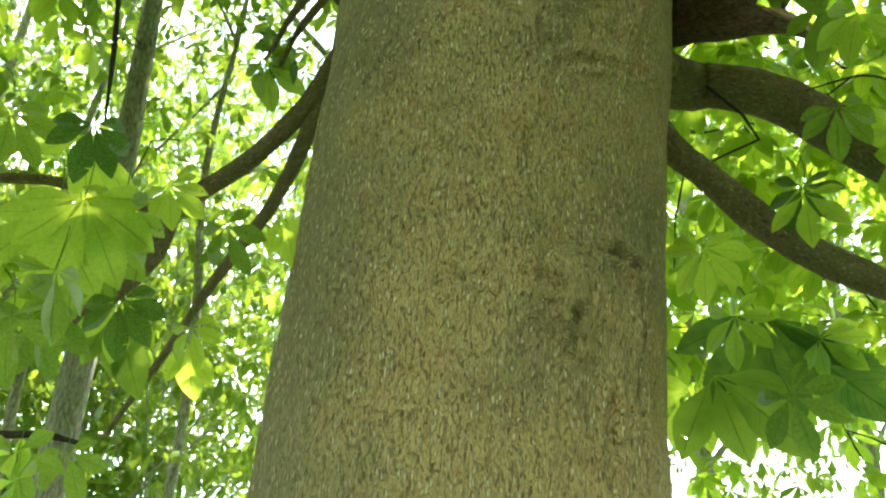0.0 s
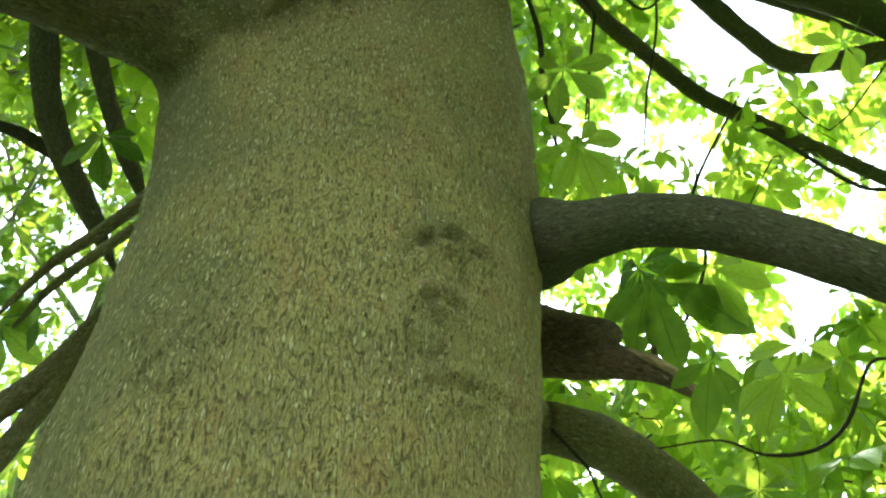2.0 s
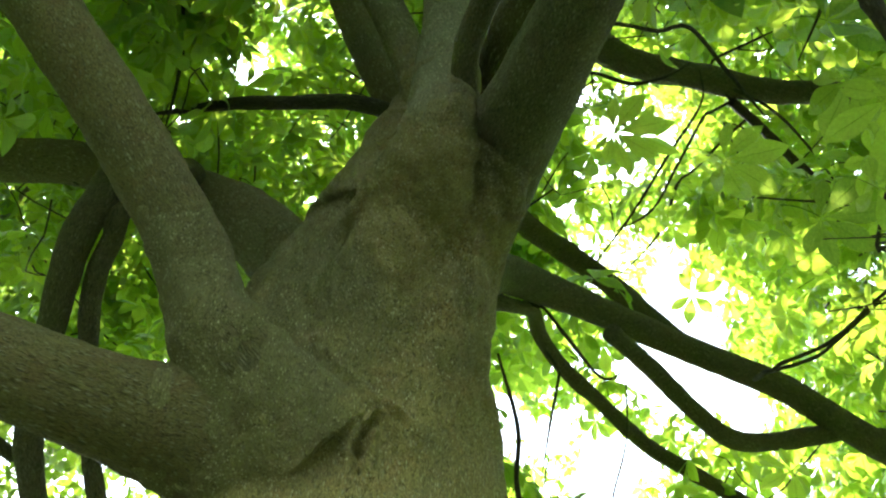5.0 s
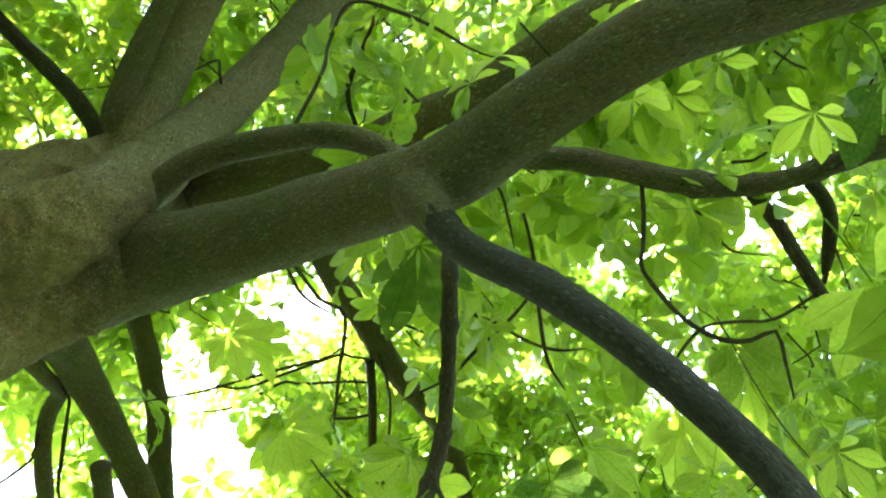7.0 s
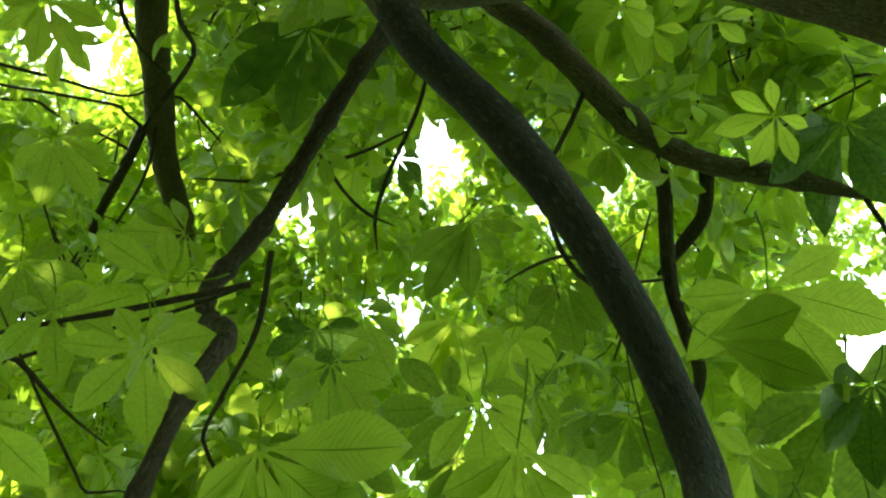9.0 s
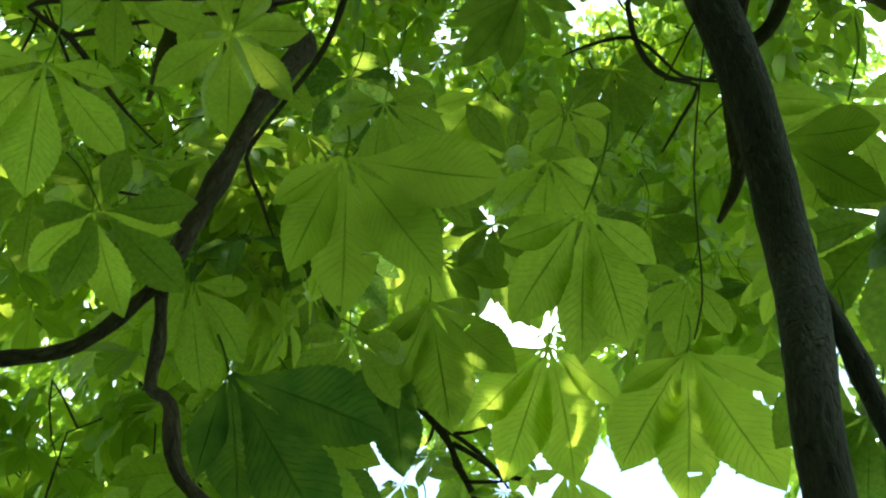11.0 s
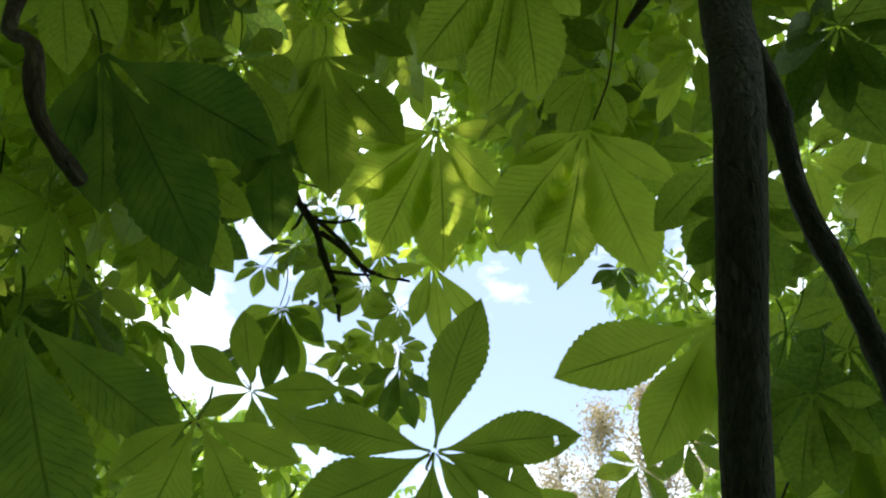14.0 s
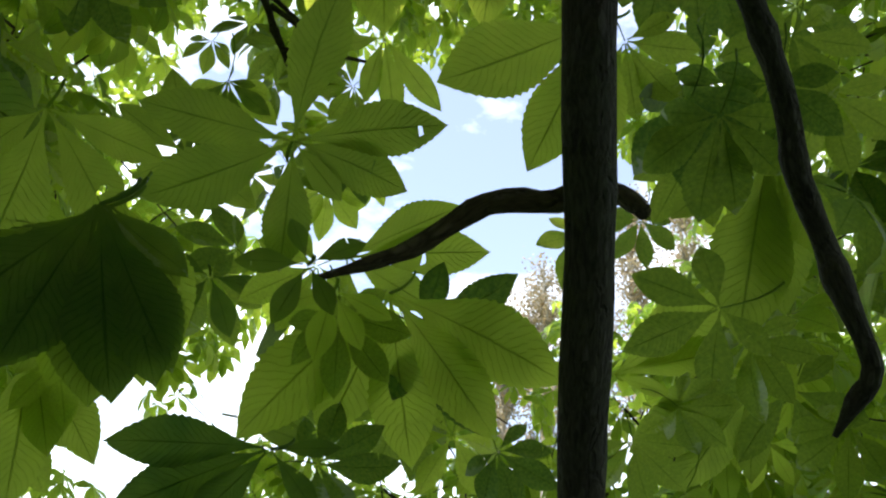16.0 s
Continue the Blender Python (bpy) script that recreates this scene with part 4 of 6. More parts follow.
W_38_LINE = [(1.764, -0.894, 6.302, 0.009), (1.715, -0.739, 6.3, 0.008), (1.666, -0.505, 6.304, 0.008), (1.639, -0.389, 6.322, 0.008), (1.669, -0.133, 6.235, 0.008), (1.604, 0.108, 6.174, 0.005), (1.533, 0.261, 6.139, 0.003)]
stem("twig", W_38_LINE, tree, TWIG_BARK, 9, 0.025, 0.09, 69)
W_39_LINE = [(1.95, -0.844, 6.269, 0.009), (1.928, -0.715, 6.252, 0.008), (1.908, -0.603, 6.259, 0.008), (1.905, -0.512, 6.241, 0.008), (2.091, -0.427, 6.129, 0.008), (2.17, -0.348, 6.066, 0.003)]
stem("twig", W_39_LINE, tree, TWIG_BARK, 9, 0.025, 0.09, 70)
W_40_LINE = [(0.469, -0.216, 4.328, 0.004), (0.585, -0.103, 4.129, 0.009), (0.653, 0.051, 4.07, 0.009), (0.704, 0.125, 4.015, 0.009), (0.747, 0.201, 3.955, 0.004)]
stem("twig", W_40_LINE, tree, TWIG_BARK, 9, 0.025, 0.09, 71)
W_41_LINE = [(0.874, -0.368, 4.292, 0.002), (0.921, -0.225, 4.106, 0.004), (0.956, -0.057, 4.029, 0.004), (0.981, 0.038, 3.967, 0.004), (1.01, 0.132, 3.9, 0.001)]
stem("twig", W_41_LINE, tree, TWIG_BARK, 9, 0.025, 0.09, 72)
W_42_LINE = [(1.016, -0.312, 3.638, 0.003), (0.961, -0.096, 3.482, 0.005), (1.007, -0.013, 3.344, 0.005), (1.004, 0.092, 3.262, 0.005), (0.977, 0.193, 3.187, 0.002)]
stem("twig", W_42_LINE, tree, TWIG_BARK, 9, 0.025, 0.09, 73)
W_43_LINE = [(1.175, -0.516, 2.712, 0.005), (1.197, -0.318, 2.859, 0.005), (1.224, -0.212, 2.907, 0.004), (1.295, -0.082, 2.992, 0.004), (1.279, 0.023, 2.906, 0.005), (1.231, 0.1, 2.871, 0.005), (1.142, 0.165, 2.882, 0.004), (1.051, 0.196, 2.926, 0.003), (0.927, 0.273, 2.93, 0.002)]
stem("twig", W_43_LINE, tree, TWIG_BARK, 9, 0.025, 0.09, 74)
W_44_LINE = [(-1.136, 0.207, 3.744, 0.004), (-1.15, 0.318, 3.516, 0.009), (-1.199, 0.424, 3.378, 0.009), (-1.233, 0.541, 3.213, 0.009), (-1.268, 0.658, 3.018, 0.004)]
stem("twig", W_44_LINE, tree, TWIG_BARK, 9, 0.025, 0.09, 75)
W_45_LINE = [(-1.436, -0.009, 1.893, 0.004), (-1.263, 0.141, 1.915, 0.009), (-1.103, 0.171, 1.865, 0.009), (-0.988, 0.233, 1.876, 0.009), (-0.896, 0.281, 1.863, 0.004)]
stem("twig", W_45_LINE, tree, TWIG_BARK, 9, 0.025, 0.09, 76)
W_46_LINE = [(1.693, -0.226, 3.338, 0.003), (1.519, -0.248, 3.48, 0.006), (1.392, -0.215, 3.509, 0.006), (1.233, -0.209, 3.631, 0.006), (1.134, -0.203, 3.694, 0.002)]
stem("twig", W_46_LINE, tree, TWIG_BARK, 9, 0.025, 0.09, 77)
TW3_LINE = [(2.087, -2.678, 3.973, 0.007), (2.059, -2.734, 3.974, 0.006), (1.999, -2.779, 3.976, 0.004)]
stem("twig", TW3_LINE, tree, TWIG_BARK, 9, 0.025, 0.09, 78)
TW4_LINE = [(2.144, -2.728, 3.98, 0.01), (2.158, -2.83, 3.964, 0.009), (2.172, -2.917, 3.931, 0.006), (2.176, -2.967, 3.889, 0.004)]
stem("twig", TW4_LINE, tree, TWIG_BARK, 9, 0.025, 0.09, 79)
TW5_LINE = [(2.077, -2.629, 4.012, 0.007), (2.123, -2.63, 3.956, 0.006), (2.144, -2.62, 3.935, 0.003)]
stem("twig", TW5_LINE, tree, TWIG_BARK, 9, 0.025, 0.09, 80)
TW6_LINE = [(2.24, -2.821, 3.907, 0.007), (2.2, -2.898, 3.908, 0.006), (2.164, -2.958, 3.911, 0.004)]
stem("twig", TW6_LINE, tree, TWIG_BARK, 9, 0.025, 0.09, 81)
LIMB_LINES = [TRUNK, L1_LINE, H_LINE, S_LINE, N_LINE, M_LINE, M1_LINE, MG_LINE, B_LINE, A_LINE, C_LINE, RL_LINE, RL2_LINE, RB_LINE, Q_LINE]
L1_ROOT = [(0.06, -0.22, 3.55, 0.2), (0.1, -0.38, 3.95, 0.2), (0.15, -0.58, 4.3, 0.18), (0.17, -0.9, 4.42, 0.12)]
M_ROOT = [(-0.04, -0.3, 3.75, 0.17), (-0.04, -0.45, 3.98, 0.16), (-0.04, -0.62, 4.2, 0.14), (-0.03, -0.8, 4.45, 0.115)]
FORK_ROOT = [(-0.05, -0.38, 4.45, 0.2), (-0.03, -0.52, 4.8, 0.17), (-0.03, -0.6, 5.05, 0.13), (-0.03, -0.62, 5.3, 0.07)]
COLLARS = [(L1_ROOT, 1.0), (M_ROOT, 1.0), (FORK_ROOT, 1.0), (L1_LINE, 0.2), (N_LINE, 0.3), (M_LINE, 0.34), (M1_LINE, 0.3), (MG_LINE, 0.42), (B_LINE, 0.42), (A_LINE, 0.5), (C_LINE, 0.4), (LB1_LINE, 0.2), (RL_LINE, 0.28), (RL2_LINE, 0.3), (RL3_LINE, 0.3), (RB_LINE, 0.28)]



def make_trunk():
    """Trunk and limb collars grown into one skin, with bulges, an eye-shaped knot and folded scars."""
    me, co, no = union_skin([(TRUNK, 1.0)] + COLLARS, 0.008, 42)
    stretch = co * (1, 1, 0.4)
    old = 1 + 0.9 * np.clip((co[:, 2] - 3.2) / 0.6, 0, 1)
    d = 0.014 * vnoise(co, 3.0, 1) + old * (0.007 * vnoise(co, 8.0, 2) + 0.005 * vnoise(stretch, 22.0, 3) + 0.0032 * vnoise(stretch, 48.0, 4))
    # cracked plates low on the sunny flank
    plate = np.clip(vnoise(co, 2.2, 9) + 0.25, 0, 1)
    d += 0.006 * plate * np.abs(vnoise(stretch, 16.0, 5))
    for x, y, z, ring, rise in KNOTS:
        q = co - (x, y, z)
        q[:, 2] *= 0.85
        far = np.linalg.norm(q, axis=1) * (1 + 0.10 * vnoise(co, 30.0, 6))
        d += rise * (0.55 / (1 + np.exp((far - ring) / 0.002)) - 1.0 * np.exp(-((far - 1.12 * ring) / 0.006) ** 2) + 0.5 * np.exp(-((far - 1.5 * ring) / (0.25 * ring)) ** 2) + 0.7 * np.exp(-(far / (2.8 * ring)) ** 2))
    for a, b, deep in FOLDS:
        a, b = np.array(a), np.array(b)
        t = np.clip((co - a) @ (b - a) / ((b - a) @ (b - a)), 0, 1)
        far = np.linalg.norm(co - a - t[:, None] * (b - a), axis=1) + 0.005 * vnoise(co, 40.0, 7)
        d += -1.15 * deep * np.exp(-(far / 0.009) ** 2) + deep * (0.75 + 0.6 * vnoise(co, 35.0, 8)) * np.exp(-((far - 0.024) / 0.012) ** 2)
    co += no * d[:, None]
    finish_skin(me, co, co)
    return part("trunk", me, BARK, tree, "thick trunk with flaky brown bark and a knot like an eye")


KNOTS = [
    (0.162, -0.387, 2.594, 0.03, 0.009),
    (0.180, -0.363, 2.056, 0.05, 0.008),
    (-0.169, -0.341, 2.487, 0.03, 0.008),
]
FOLDS = []


def crease(points, deep):
    for a, b in zip(points, points[1:]):
        FOLDS.append((a, b, deep))


crease([(0.117, -0.404, 2.726), (0.159, -0.396, 2.778), (0.198, -0.385, 2.8), (0.262, -0.356, 2.817)], 0.007)
crease([(0.13, -0.396, 2.629), (0.168, -0.389, 2.661), (0.206, -0.374, 2.669), (0.257, -0.35, 2.67)], 0.006)
crease([(0.171, -0.381, 2.507), (0.242, -0.352, 2.539), (0.329, -0.289, 2.559)], 0.006)
crease([(-0.194, -0.441, 3.733), (-0.168, -0.443, 3.69), (-0.15, -0.442, 3.661)], 0.014)
crease([(-0.123, -0.457, 3.678), (-0.107, -0.451, 3.631), (-0.07, -0.454, 3.595), (-0.038, -0.458, 3.576), (-0.004, -0.461, 3.549)], 0.015)
crease([(-0.004, -0.461, 3.549), (0.028, -0.463, 3.541), (0.057, -0.461, 3.52), (0.076, -0.458, 3.494)], 0.01)
crease([(-0.017, -0.456, 3.528), (-0.039, -0.448, 3.48), (-0.043, -0.44, 3.435), (-0.041, -0.436, 3.375)], 0.016)
crease([(-0.065, -0.435, 3.433), (-0.041, -0.441, 3.414)], 0.012)
crease([(0.07, -0.576, 4.386), (0.092, -0.538, 4.134)], 0.008)
crease([(0.246, -0.329, 2.139), (0.28, -0.303, 2.141), (0.33, -0.25, 2.131)], 0.009)
crease([(0.328, -0.254, 2.141), (0.329, -0.246, 1.998), (0.327, -0.245, 1.852), (0.33, -0.24, 1.727)], 0.008)
crease([(0.268, -0.308, 1.985), (0.271, -0.304, 1.874), (0.262, -0.314, 1.721)], 0.007)
crease([(0.223, -0.34, 1.922), (0.225, -0.338, 1.807)], 0.006)
crease([(0.177, -0.365, 1.854), (0.179, -0.367, 1.709)], 0.005)
crease([(0.164, -0.369, 2.032), (0.189, -0.361, 1.994), (0.193, -0.356, 1.955)], 0.012)
crease([(0.14, -0.378, 2.049), (0.154, -0.374, 2.004)], 0.014)
crease([(-0.025, -0.397, 2.036), (0.042, -0.396, 2.049)], 0.006)
STUB = [(0.568, 0.250, 3.184, 0.108), (0.609, 0.162, 3.109, 0.088), (0.649, 0.086, 3.058, 0.071), (0.677, 0.026, 3.029, 0.052), (0.697, 0.003, 3.023, 0.036), (0.709, -0.016, 3.016, 0.014)]
TONGUE = [(0.608, 0.165, 3.071, 0.054), (0.659, 0.088, 3.013, 0.050), (0.713, 0.029, 2.970, 0.041), (0.756, -0.012, 2.930, 0.029), (0.792, -0.035, 2.894, 0.021), (0.827, -0.054, 2.850, 0.012), (0.851, -0.063, 2.822, 0.004)]
SPLIT = [(0.721, -0.015, 2.972, 0.006), (0.744, -0.041, 2.938, 0.009), (0.771, -0.058, 2.909, 0.010), (0.798, -0.070, 2.876, 0.010), (0.828, -0.073, 2.840, 0.007), (0.844, -0.073, 2.818, 0.003)]
PEG = [(0.767, -0.038, 2.930, 0.007), (0.764, -0.047, 2.941, 0.007), (0.759, -0.059, 2.955, 0.006)]

make_trunk()


def make_stub():
    """A limb torn off short: a rounded reddish lump and a splintered tongue of wood pointing outward."""
    v1, f1, g1 = tube(STUB, 18, 0.015, 0.10, 31)
    v2, f2, g2 = tube(TONGUE, 14, 0.015, 0.07, 33)
    v3, f3, g3 = tube(PEG, 7, 0.01, 0.05, 35)
    a, c = len(v1), len(v1) + len(v2)
    faces = f1 + [tuple(i + a for i in f) for f in f2] + [tuple(i + c for i in f) for f in f3]
    stub = part("broken_stub", mesh_of("broken_stub", np.vstack([v1, v2, v3]), faces, np.vstack([g1, g2, g3])), STUB_BARK, tree, "broken branch stub with splintered reddish wood")
    v, f, g = tube(SPLIT, 8, 0.012, 0.15, 36)
    part("torn_edge", mesh_of("torn_edge", v, f, g), TORN_WOOD, stub, "pale torn edge of bare wood")


make_stub()

# ---- leaves close to the path of the walk ----
SHAPES = {}


def leaf_shape(count, spread, variant):
    key = (count, round(spread / 30), variant)
    if key not in SHAPES:
        v, q, uv = compound_leaf(count, max(100, min(300, round(spread / 30) * 30)), 33, 5, count * 100 + round(spread / 30) * 7 + variant, droop=0.25 + 0.2 * variant, petiole=0.7)
        if variant:
            # eaten by insects: a few small holes between the veins
            eaten = np.random.default_rng(variant + count).random(len(q)) < 0.004 * variant
            q = q[~(eaten & (np.arange(len(q)) < len(q) - 16))]
        SHAPES[key] = big_mesh("leaf", v, q, uv)
    return SHAPES[key]


def leaf(hub, tip, normal, count, spread, variant=0):
    way = Vector(tip) - Vector(hub)
    ob = part("leaf", leaf_shape(count, spread, variant), LEAF, tree)
    ob.matrix_basis = frame_of(hub, way, normal, way.length)
    return ob


def fan(hub, way, normal, leaflets):
    """A single leaf whose leaflets are given one by one: angle from the middle one, length, width for length."""
    rng = np.random.default_rng(int(abs(hub[0] * 7919 + hub[1] * 104729 + hub[2] * 1299709)) % 100003)
    vs, qs, uvs, base = [], [], [], 0
    for k, (angle, length, wide) in enumerate(leaflets):
        v, q, uv = leaflet(length, length * wide * rng.uniform(0.92, 1.02), rng.uniform(0.1, 0.4), rng.uniform(0.08, 0.3), 41, 5, rng, True)
        tilt = rng.normal(0.05, 0.08)
        v = v + np.array([0, 0.004, 0.0012 * k])
        v = np.stack([v[:, 0], v[:, 1] * math.cos(tilt) - v[:, 2] * math.sin(tilt), v[:, 1] * math.sin(tilt) + v[:, 2] * math.cos(tilt)], 1)
        c, s = math.cos(radians(angle)), math.sin(radians(angle))
        v = np.stack([v[:, 0] * c + v[:, 1] * s, -v[:, 0] * s + v[:, 1] * c, v[:, 2]], 1)
        eaten = (rng.random(len(q)) < 0.003) & (np.arange(len(q)) > len(q) * 0.3)
        vs.append(v), qs.append(q[~eaten] + base), uvs.append(uv)
        base += len(v)
    # the stalk runs up and away behind the hub
    n, sides, reach = 6, 5, max(row[1] for row in leaflets) * 0.22
    for k in range(n):
        t = k / (n - 1)
        c = np.array([0.12 * reach * math.sin(2.4 * t), -reach * t * (1 - 0.3 * t), 0.7 * reach * t * t])
        for j in range(sides):
            b = j / sides * 2 * math.pi
            vs.append(np.array([[c[0] + 0.0017 * math.cos(b), c[1], c[2] + 0.0017 * math.sin(b)]]))
            uvs.append(np.array([[0.5, 0.5]]))
    qs.append(np.array([(base + k * sides + j, base + k * sides + (j + 1) % sides, base + (k + 1) * sides + (j + 1) % sides, base + (k + 1) * sides + j) for k in range(n - 1) for j in range(sides)]))
    ob = part("leaf", big_mesh("leaf", np.vstack(vs), np.vstack(qs), np.vstack(uvs)), LEAF, tree)
    ob.matrix_basis = frame_of(hub, way, normal, 1.0)
    return ob


# the leaves that hang singly close to the camera's way
fan((1.149, -2.503, 3.601), (0.622, -0.626, -0.47), (0.4, -0.26, 0.88), [(-80, 0.192, 0.36), (-58, 0.293, 0.4), (-31, 0.352, 0.42), (0, 0.361, 0.46), (37, 0.218, 0.42), (79, 0.161, 0.36)])
fan((0.642, -2.433, 3.19), (0.718, -0.511, -0.472), (0.33, -0.35, 0.88), [(-60, 0.125, 0.38), (-30, 0.262, 0.5), (0, 0.292, 0.42), (28, 0.276, 0.44), (62, 0.169, 0.34)])
fan((1.006, -2.135, 3.461), (0.719, -0.546, -0.43), (0.41, -0.16, 0.9), [(-55, 0.123, 0.42), (-27, 0.215, 0.42), (0, 0.282, 0.46), (37, 0.234, 0.42), (76, 0.101, 0.4)])
fan((1.189, -2.125, 3.43), (0.715, -0.516, -0.471), (0.47, -0.15, 0.87), [(0, 0.283, 0.42), (-29, 0.166, 0.45), (-66, 0.104, 0.4), (30, 0.131, 0.36)])
fan((0.445, -2.388, 2.735), (0.899, 0.397, -0.186), (0.41, -0.63, 0.66), [(0, 0.176, 0.5), (42, 0.165, 0.42), (54, 0.131, 0.36), (72, 0.14, 0.32)])
fan((0.612, -2.15, 2.575), (-0.509, 0.202, 0.837), (0.68, -0.49, 0.54), [(125, 0.14, 0.42), (86, 0.137, 0.36), (0, 0.151, 0.4), (-69, 0.139, 0.38), (-98, 0.111, 0.42), (-132, 0.068, 0.42), (-175, 0.118, 0.4)])
fan((1.672, -2.391, 3.1), (-0.062, -0.899, -0.433), (0.77, -0.32, 0.55), [(-172, 0.169, 0.42), (136, 0.182, 0.46), (40, 0.199, 0.42), (0, 0.2, 0.4), (-43, 0.154, 0.4), (-111, 0.131, 0.4)])
fan((1.969, -2.566, 3.524), (0.642, -0.168, -0.748), (0.69, -0.3, 0.66), [(-33, 0.151, 0.34), (0, 0.241, 0.32), (23, 0.213, 0.3), (60, 0.147, 0.36), (92, 0.075, 0.36)])
fan((1.854, -2.907, 3.414), (0.389, -0.521, -0.76), (0.65, -0.42, 0.63), [(-74, 0.119, 0.36), (-25, 0.179, 0.36), (0, 0.196, 0.36), (33, 0.137, 0.4)])
fan((1.75, -2.932, 3.729), (0.106, -0.819, -0.563), (0.58, -0.41, 0.7), [(0, 0.274, 0.3), (-28, 0.25, 0.32), (-57, 0.199, 0.36), (-113, 0.157, 0.34)])
fan((0.695, -1.758, 2.929), (0.519, -0.766, -0.381), (0.57, -0.03, 0.82), [(38, 0.211, 0.5), (0, 0.255, 0.42), (-25, 0.184, 0.42), (-50, 0.128, 0.4)])
fan((0.426, -1.785, 3.054), (0.83, -0.396, -0.392), (0.4, -0.06, 0.91), [(78, 0.175, 0.55), (37, 0.177, 0.45), (0, 0.189, 0.44), (-30, 0.146, 0.45), (-56, 0.097, 0.36)])
fan((0.795, -1.784, 2.667), (0.569, -0.477, -0.67), (0.74, -0.07, 0.67), [(40, 0.222, 0.33), (0, 0.249, 0.42), (-26, 0.194, 0.4)])
fan((0.764, -1.967, 2.606), (0.648, -0.027, -0.761), (0.73, -0.25, 0.63), [(85, 0.113, 0.36), (48, 0.146, 0.38), (0, 0.178, 0.42), (-35, 0.101, 0.38)])
fan((0.583, -1.992, 2.448), (0.618, 0.491, -0.614), (0.78, -0.3, 0.55), [(98, 0.076, 0.38), (69, 0.135, 0.42), (49, 0.15, 0.45), (17, 0.143, 0.42), (0, 0.192, 0.34)])
fan((0.502, -2.778, 2.768), (0.551, -0.435, -0.712), (0.35, -0.66, 0.67), [(32, 0.183, 0.36), (15, 0.25, 0.38), (0, 0.286, 0.4), (-45, 0.162, 0.4)])
fan((0.615, -2.27, 2.458), (0.702, 0.401, -0.588), (0.71, -0.47, 0.53), [(118, 0.182, 0.42), (90, 0.167, 0.38), (56, 0.166, 0.4), (29, 0.158, 0.42), (0, 0.194, 0.4)])
fan((0.623, -2.17, 2.3), (0.521, 0.749, -0.409), (0.85, -0.42, 0.32), [(108, 0.062, 0.36), (25, 0.09, 0.36), (0, 0.133, 0.36), (-27, 0.125, 0.34), (156, 0.056, 0.3)])
fan((0.381, -1.672, 4.55), (0.767, 0.611, -0.196), (0.2, 0.06, 0.98), [(0, 0.307, 0.42), (42, 0.277, 0.42), (72, 0.222, 0.3), (109, 0.227, 0.32), (-32, 0.185, 0.32), (150, 0.128, 0.3)])
fan((0.772, -2.25, 4.487), (0.95, 0.155, -0.27), (0.29, -0.1, 0.95), [(-29, 0.213, 0.45), (0, 0.264, 0.42), (20, 0.225, 0.36), (64, 0.152, 0.35), (100, 0.153, 0.3)])
fan((1.108, -2.308, 4.485), (0.919, 0.213, -0.331), (0.36, -0.11, 0.93), [(-34, 0.178, 0.36), (0, 0.287, 0.42), (18, 0.251, 0.36), (43, 0.277, 0.42), (73, 0.226, 0.34)])
fan((0.393, -2.492, 3.498), (-0.037, -0.937, -0.348), (0.37, -0.34, 0.86), [(34, 0.163, 0.55), (0, 0.203, 0.42)])
fan((0.572, -2.643, 3.424), (-0.569, -0.819, -0.076), (0.4, -0.36, 0.84), [(0, 0.19, 0.4), (-49, 0.166, 0.36), (-112, 0.113, 0.32), (-138, 0.105, 0.3)])
fan((1.721, -0.098, 5.643), (0.596, -0.803, 0.003), (0.47, 0.35, 0.81), [(93, 0.127, 0.45), (29, 0.15, 0.4), (0, 0.164, 0.36), (-167, 0.134, 0.4), (-122, 0.153, 0.45), (-66, 0.133, 0.5)])
fan((0.617, -0.031, 2.138), (0.816, 0.216, -0.536), (0.26, 0.69, 0.67), [(14, 0.218, 0.32), (0, 0.351, 0.42), (-33, 0.307, 0.42), (-75, 0.258, 0.42), (-113, 0.189, 0.4)])
fan((0.493, -0.101, 1.975), (0.831, 0.191, -0.523), (0.23, 0.74, 0.64), [(-73, 0.194, 0.4), (-34, 0.205, 0.42), (0, 0.243, 0.4), (29, 0.15, 0.34)])
fan((0.732, -0.079, 2.401), (0.29, 0.676, -0.677), (0.28, 0.62, 0.74), [(-46, 0.111, 0.32), (0, 0.128, 0.44), (45, 0.115, 0.36), (90, 0.077, 0.3)])
fan((0.763, -0.23, 2.79), (0.154, 0.817, -0.556), (0.27, 0.51, 0.82), [(35, 0.114, 0.45), (0, 0.147, 0.42), (-46, 0.092, 0.4)])
fan((0.787, -0.063, 3.159), (0.959, 0.002, -0.284), (0.26, 0.41, 0.88), [(-114, 0.154, 0.36), (-77, 0.216, 0.4), (-48, 0.242, 0.42), (0, 0.275, 0.4), (35, 0.133, 0.32)])
fan((0.747, -2.297, 2.542), (-0.603, -0.785, 0.139), (0.71, -0.45, 0.55), [(21, 0.137, 0.36), (0, 0.157, 0.4), (-36, 0.111, 0.42), (-100, 0.092, 0.4)])
fan((0.866, -2.189, 2.524), (0.272, -0.603, -0.75), (0.79, -0.3, 0.53), [(-137, 0.05, 0.4), (-61, 0.05, 0.42), (0, 0.073, 0.42), (51, 0.066, 0.4)])
# two layers added behind a near leaf to keep light off it
fan((0.64, -2.018, 2.481), (0.631, 0.41, -0.659), (0.78, -0.3, 0.56), [(81, 0.085, 0.42), (53, 0.156, 0.44), (30, 0.163, 0.44), (0, 0.164, 0.4)])
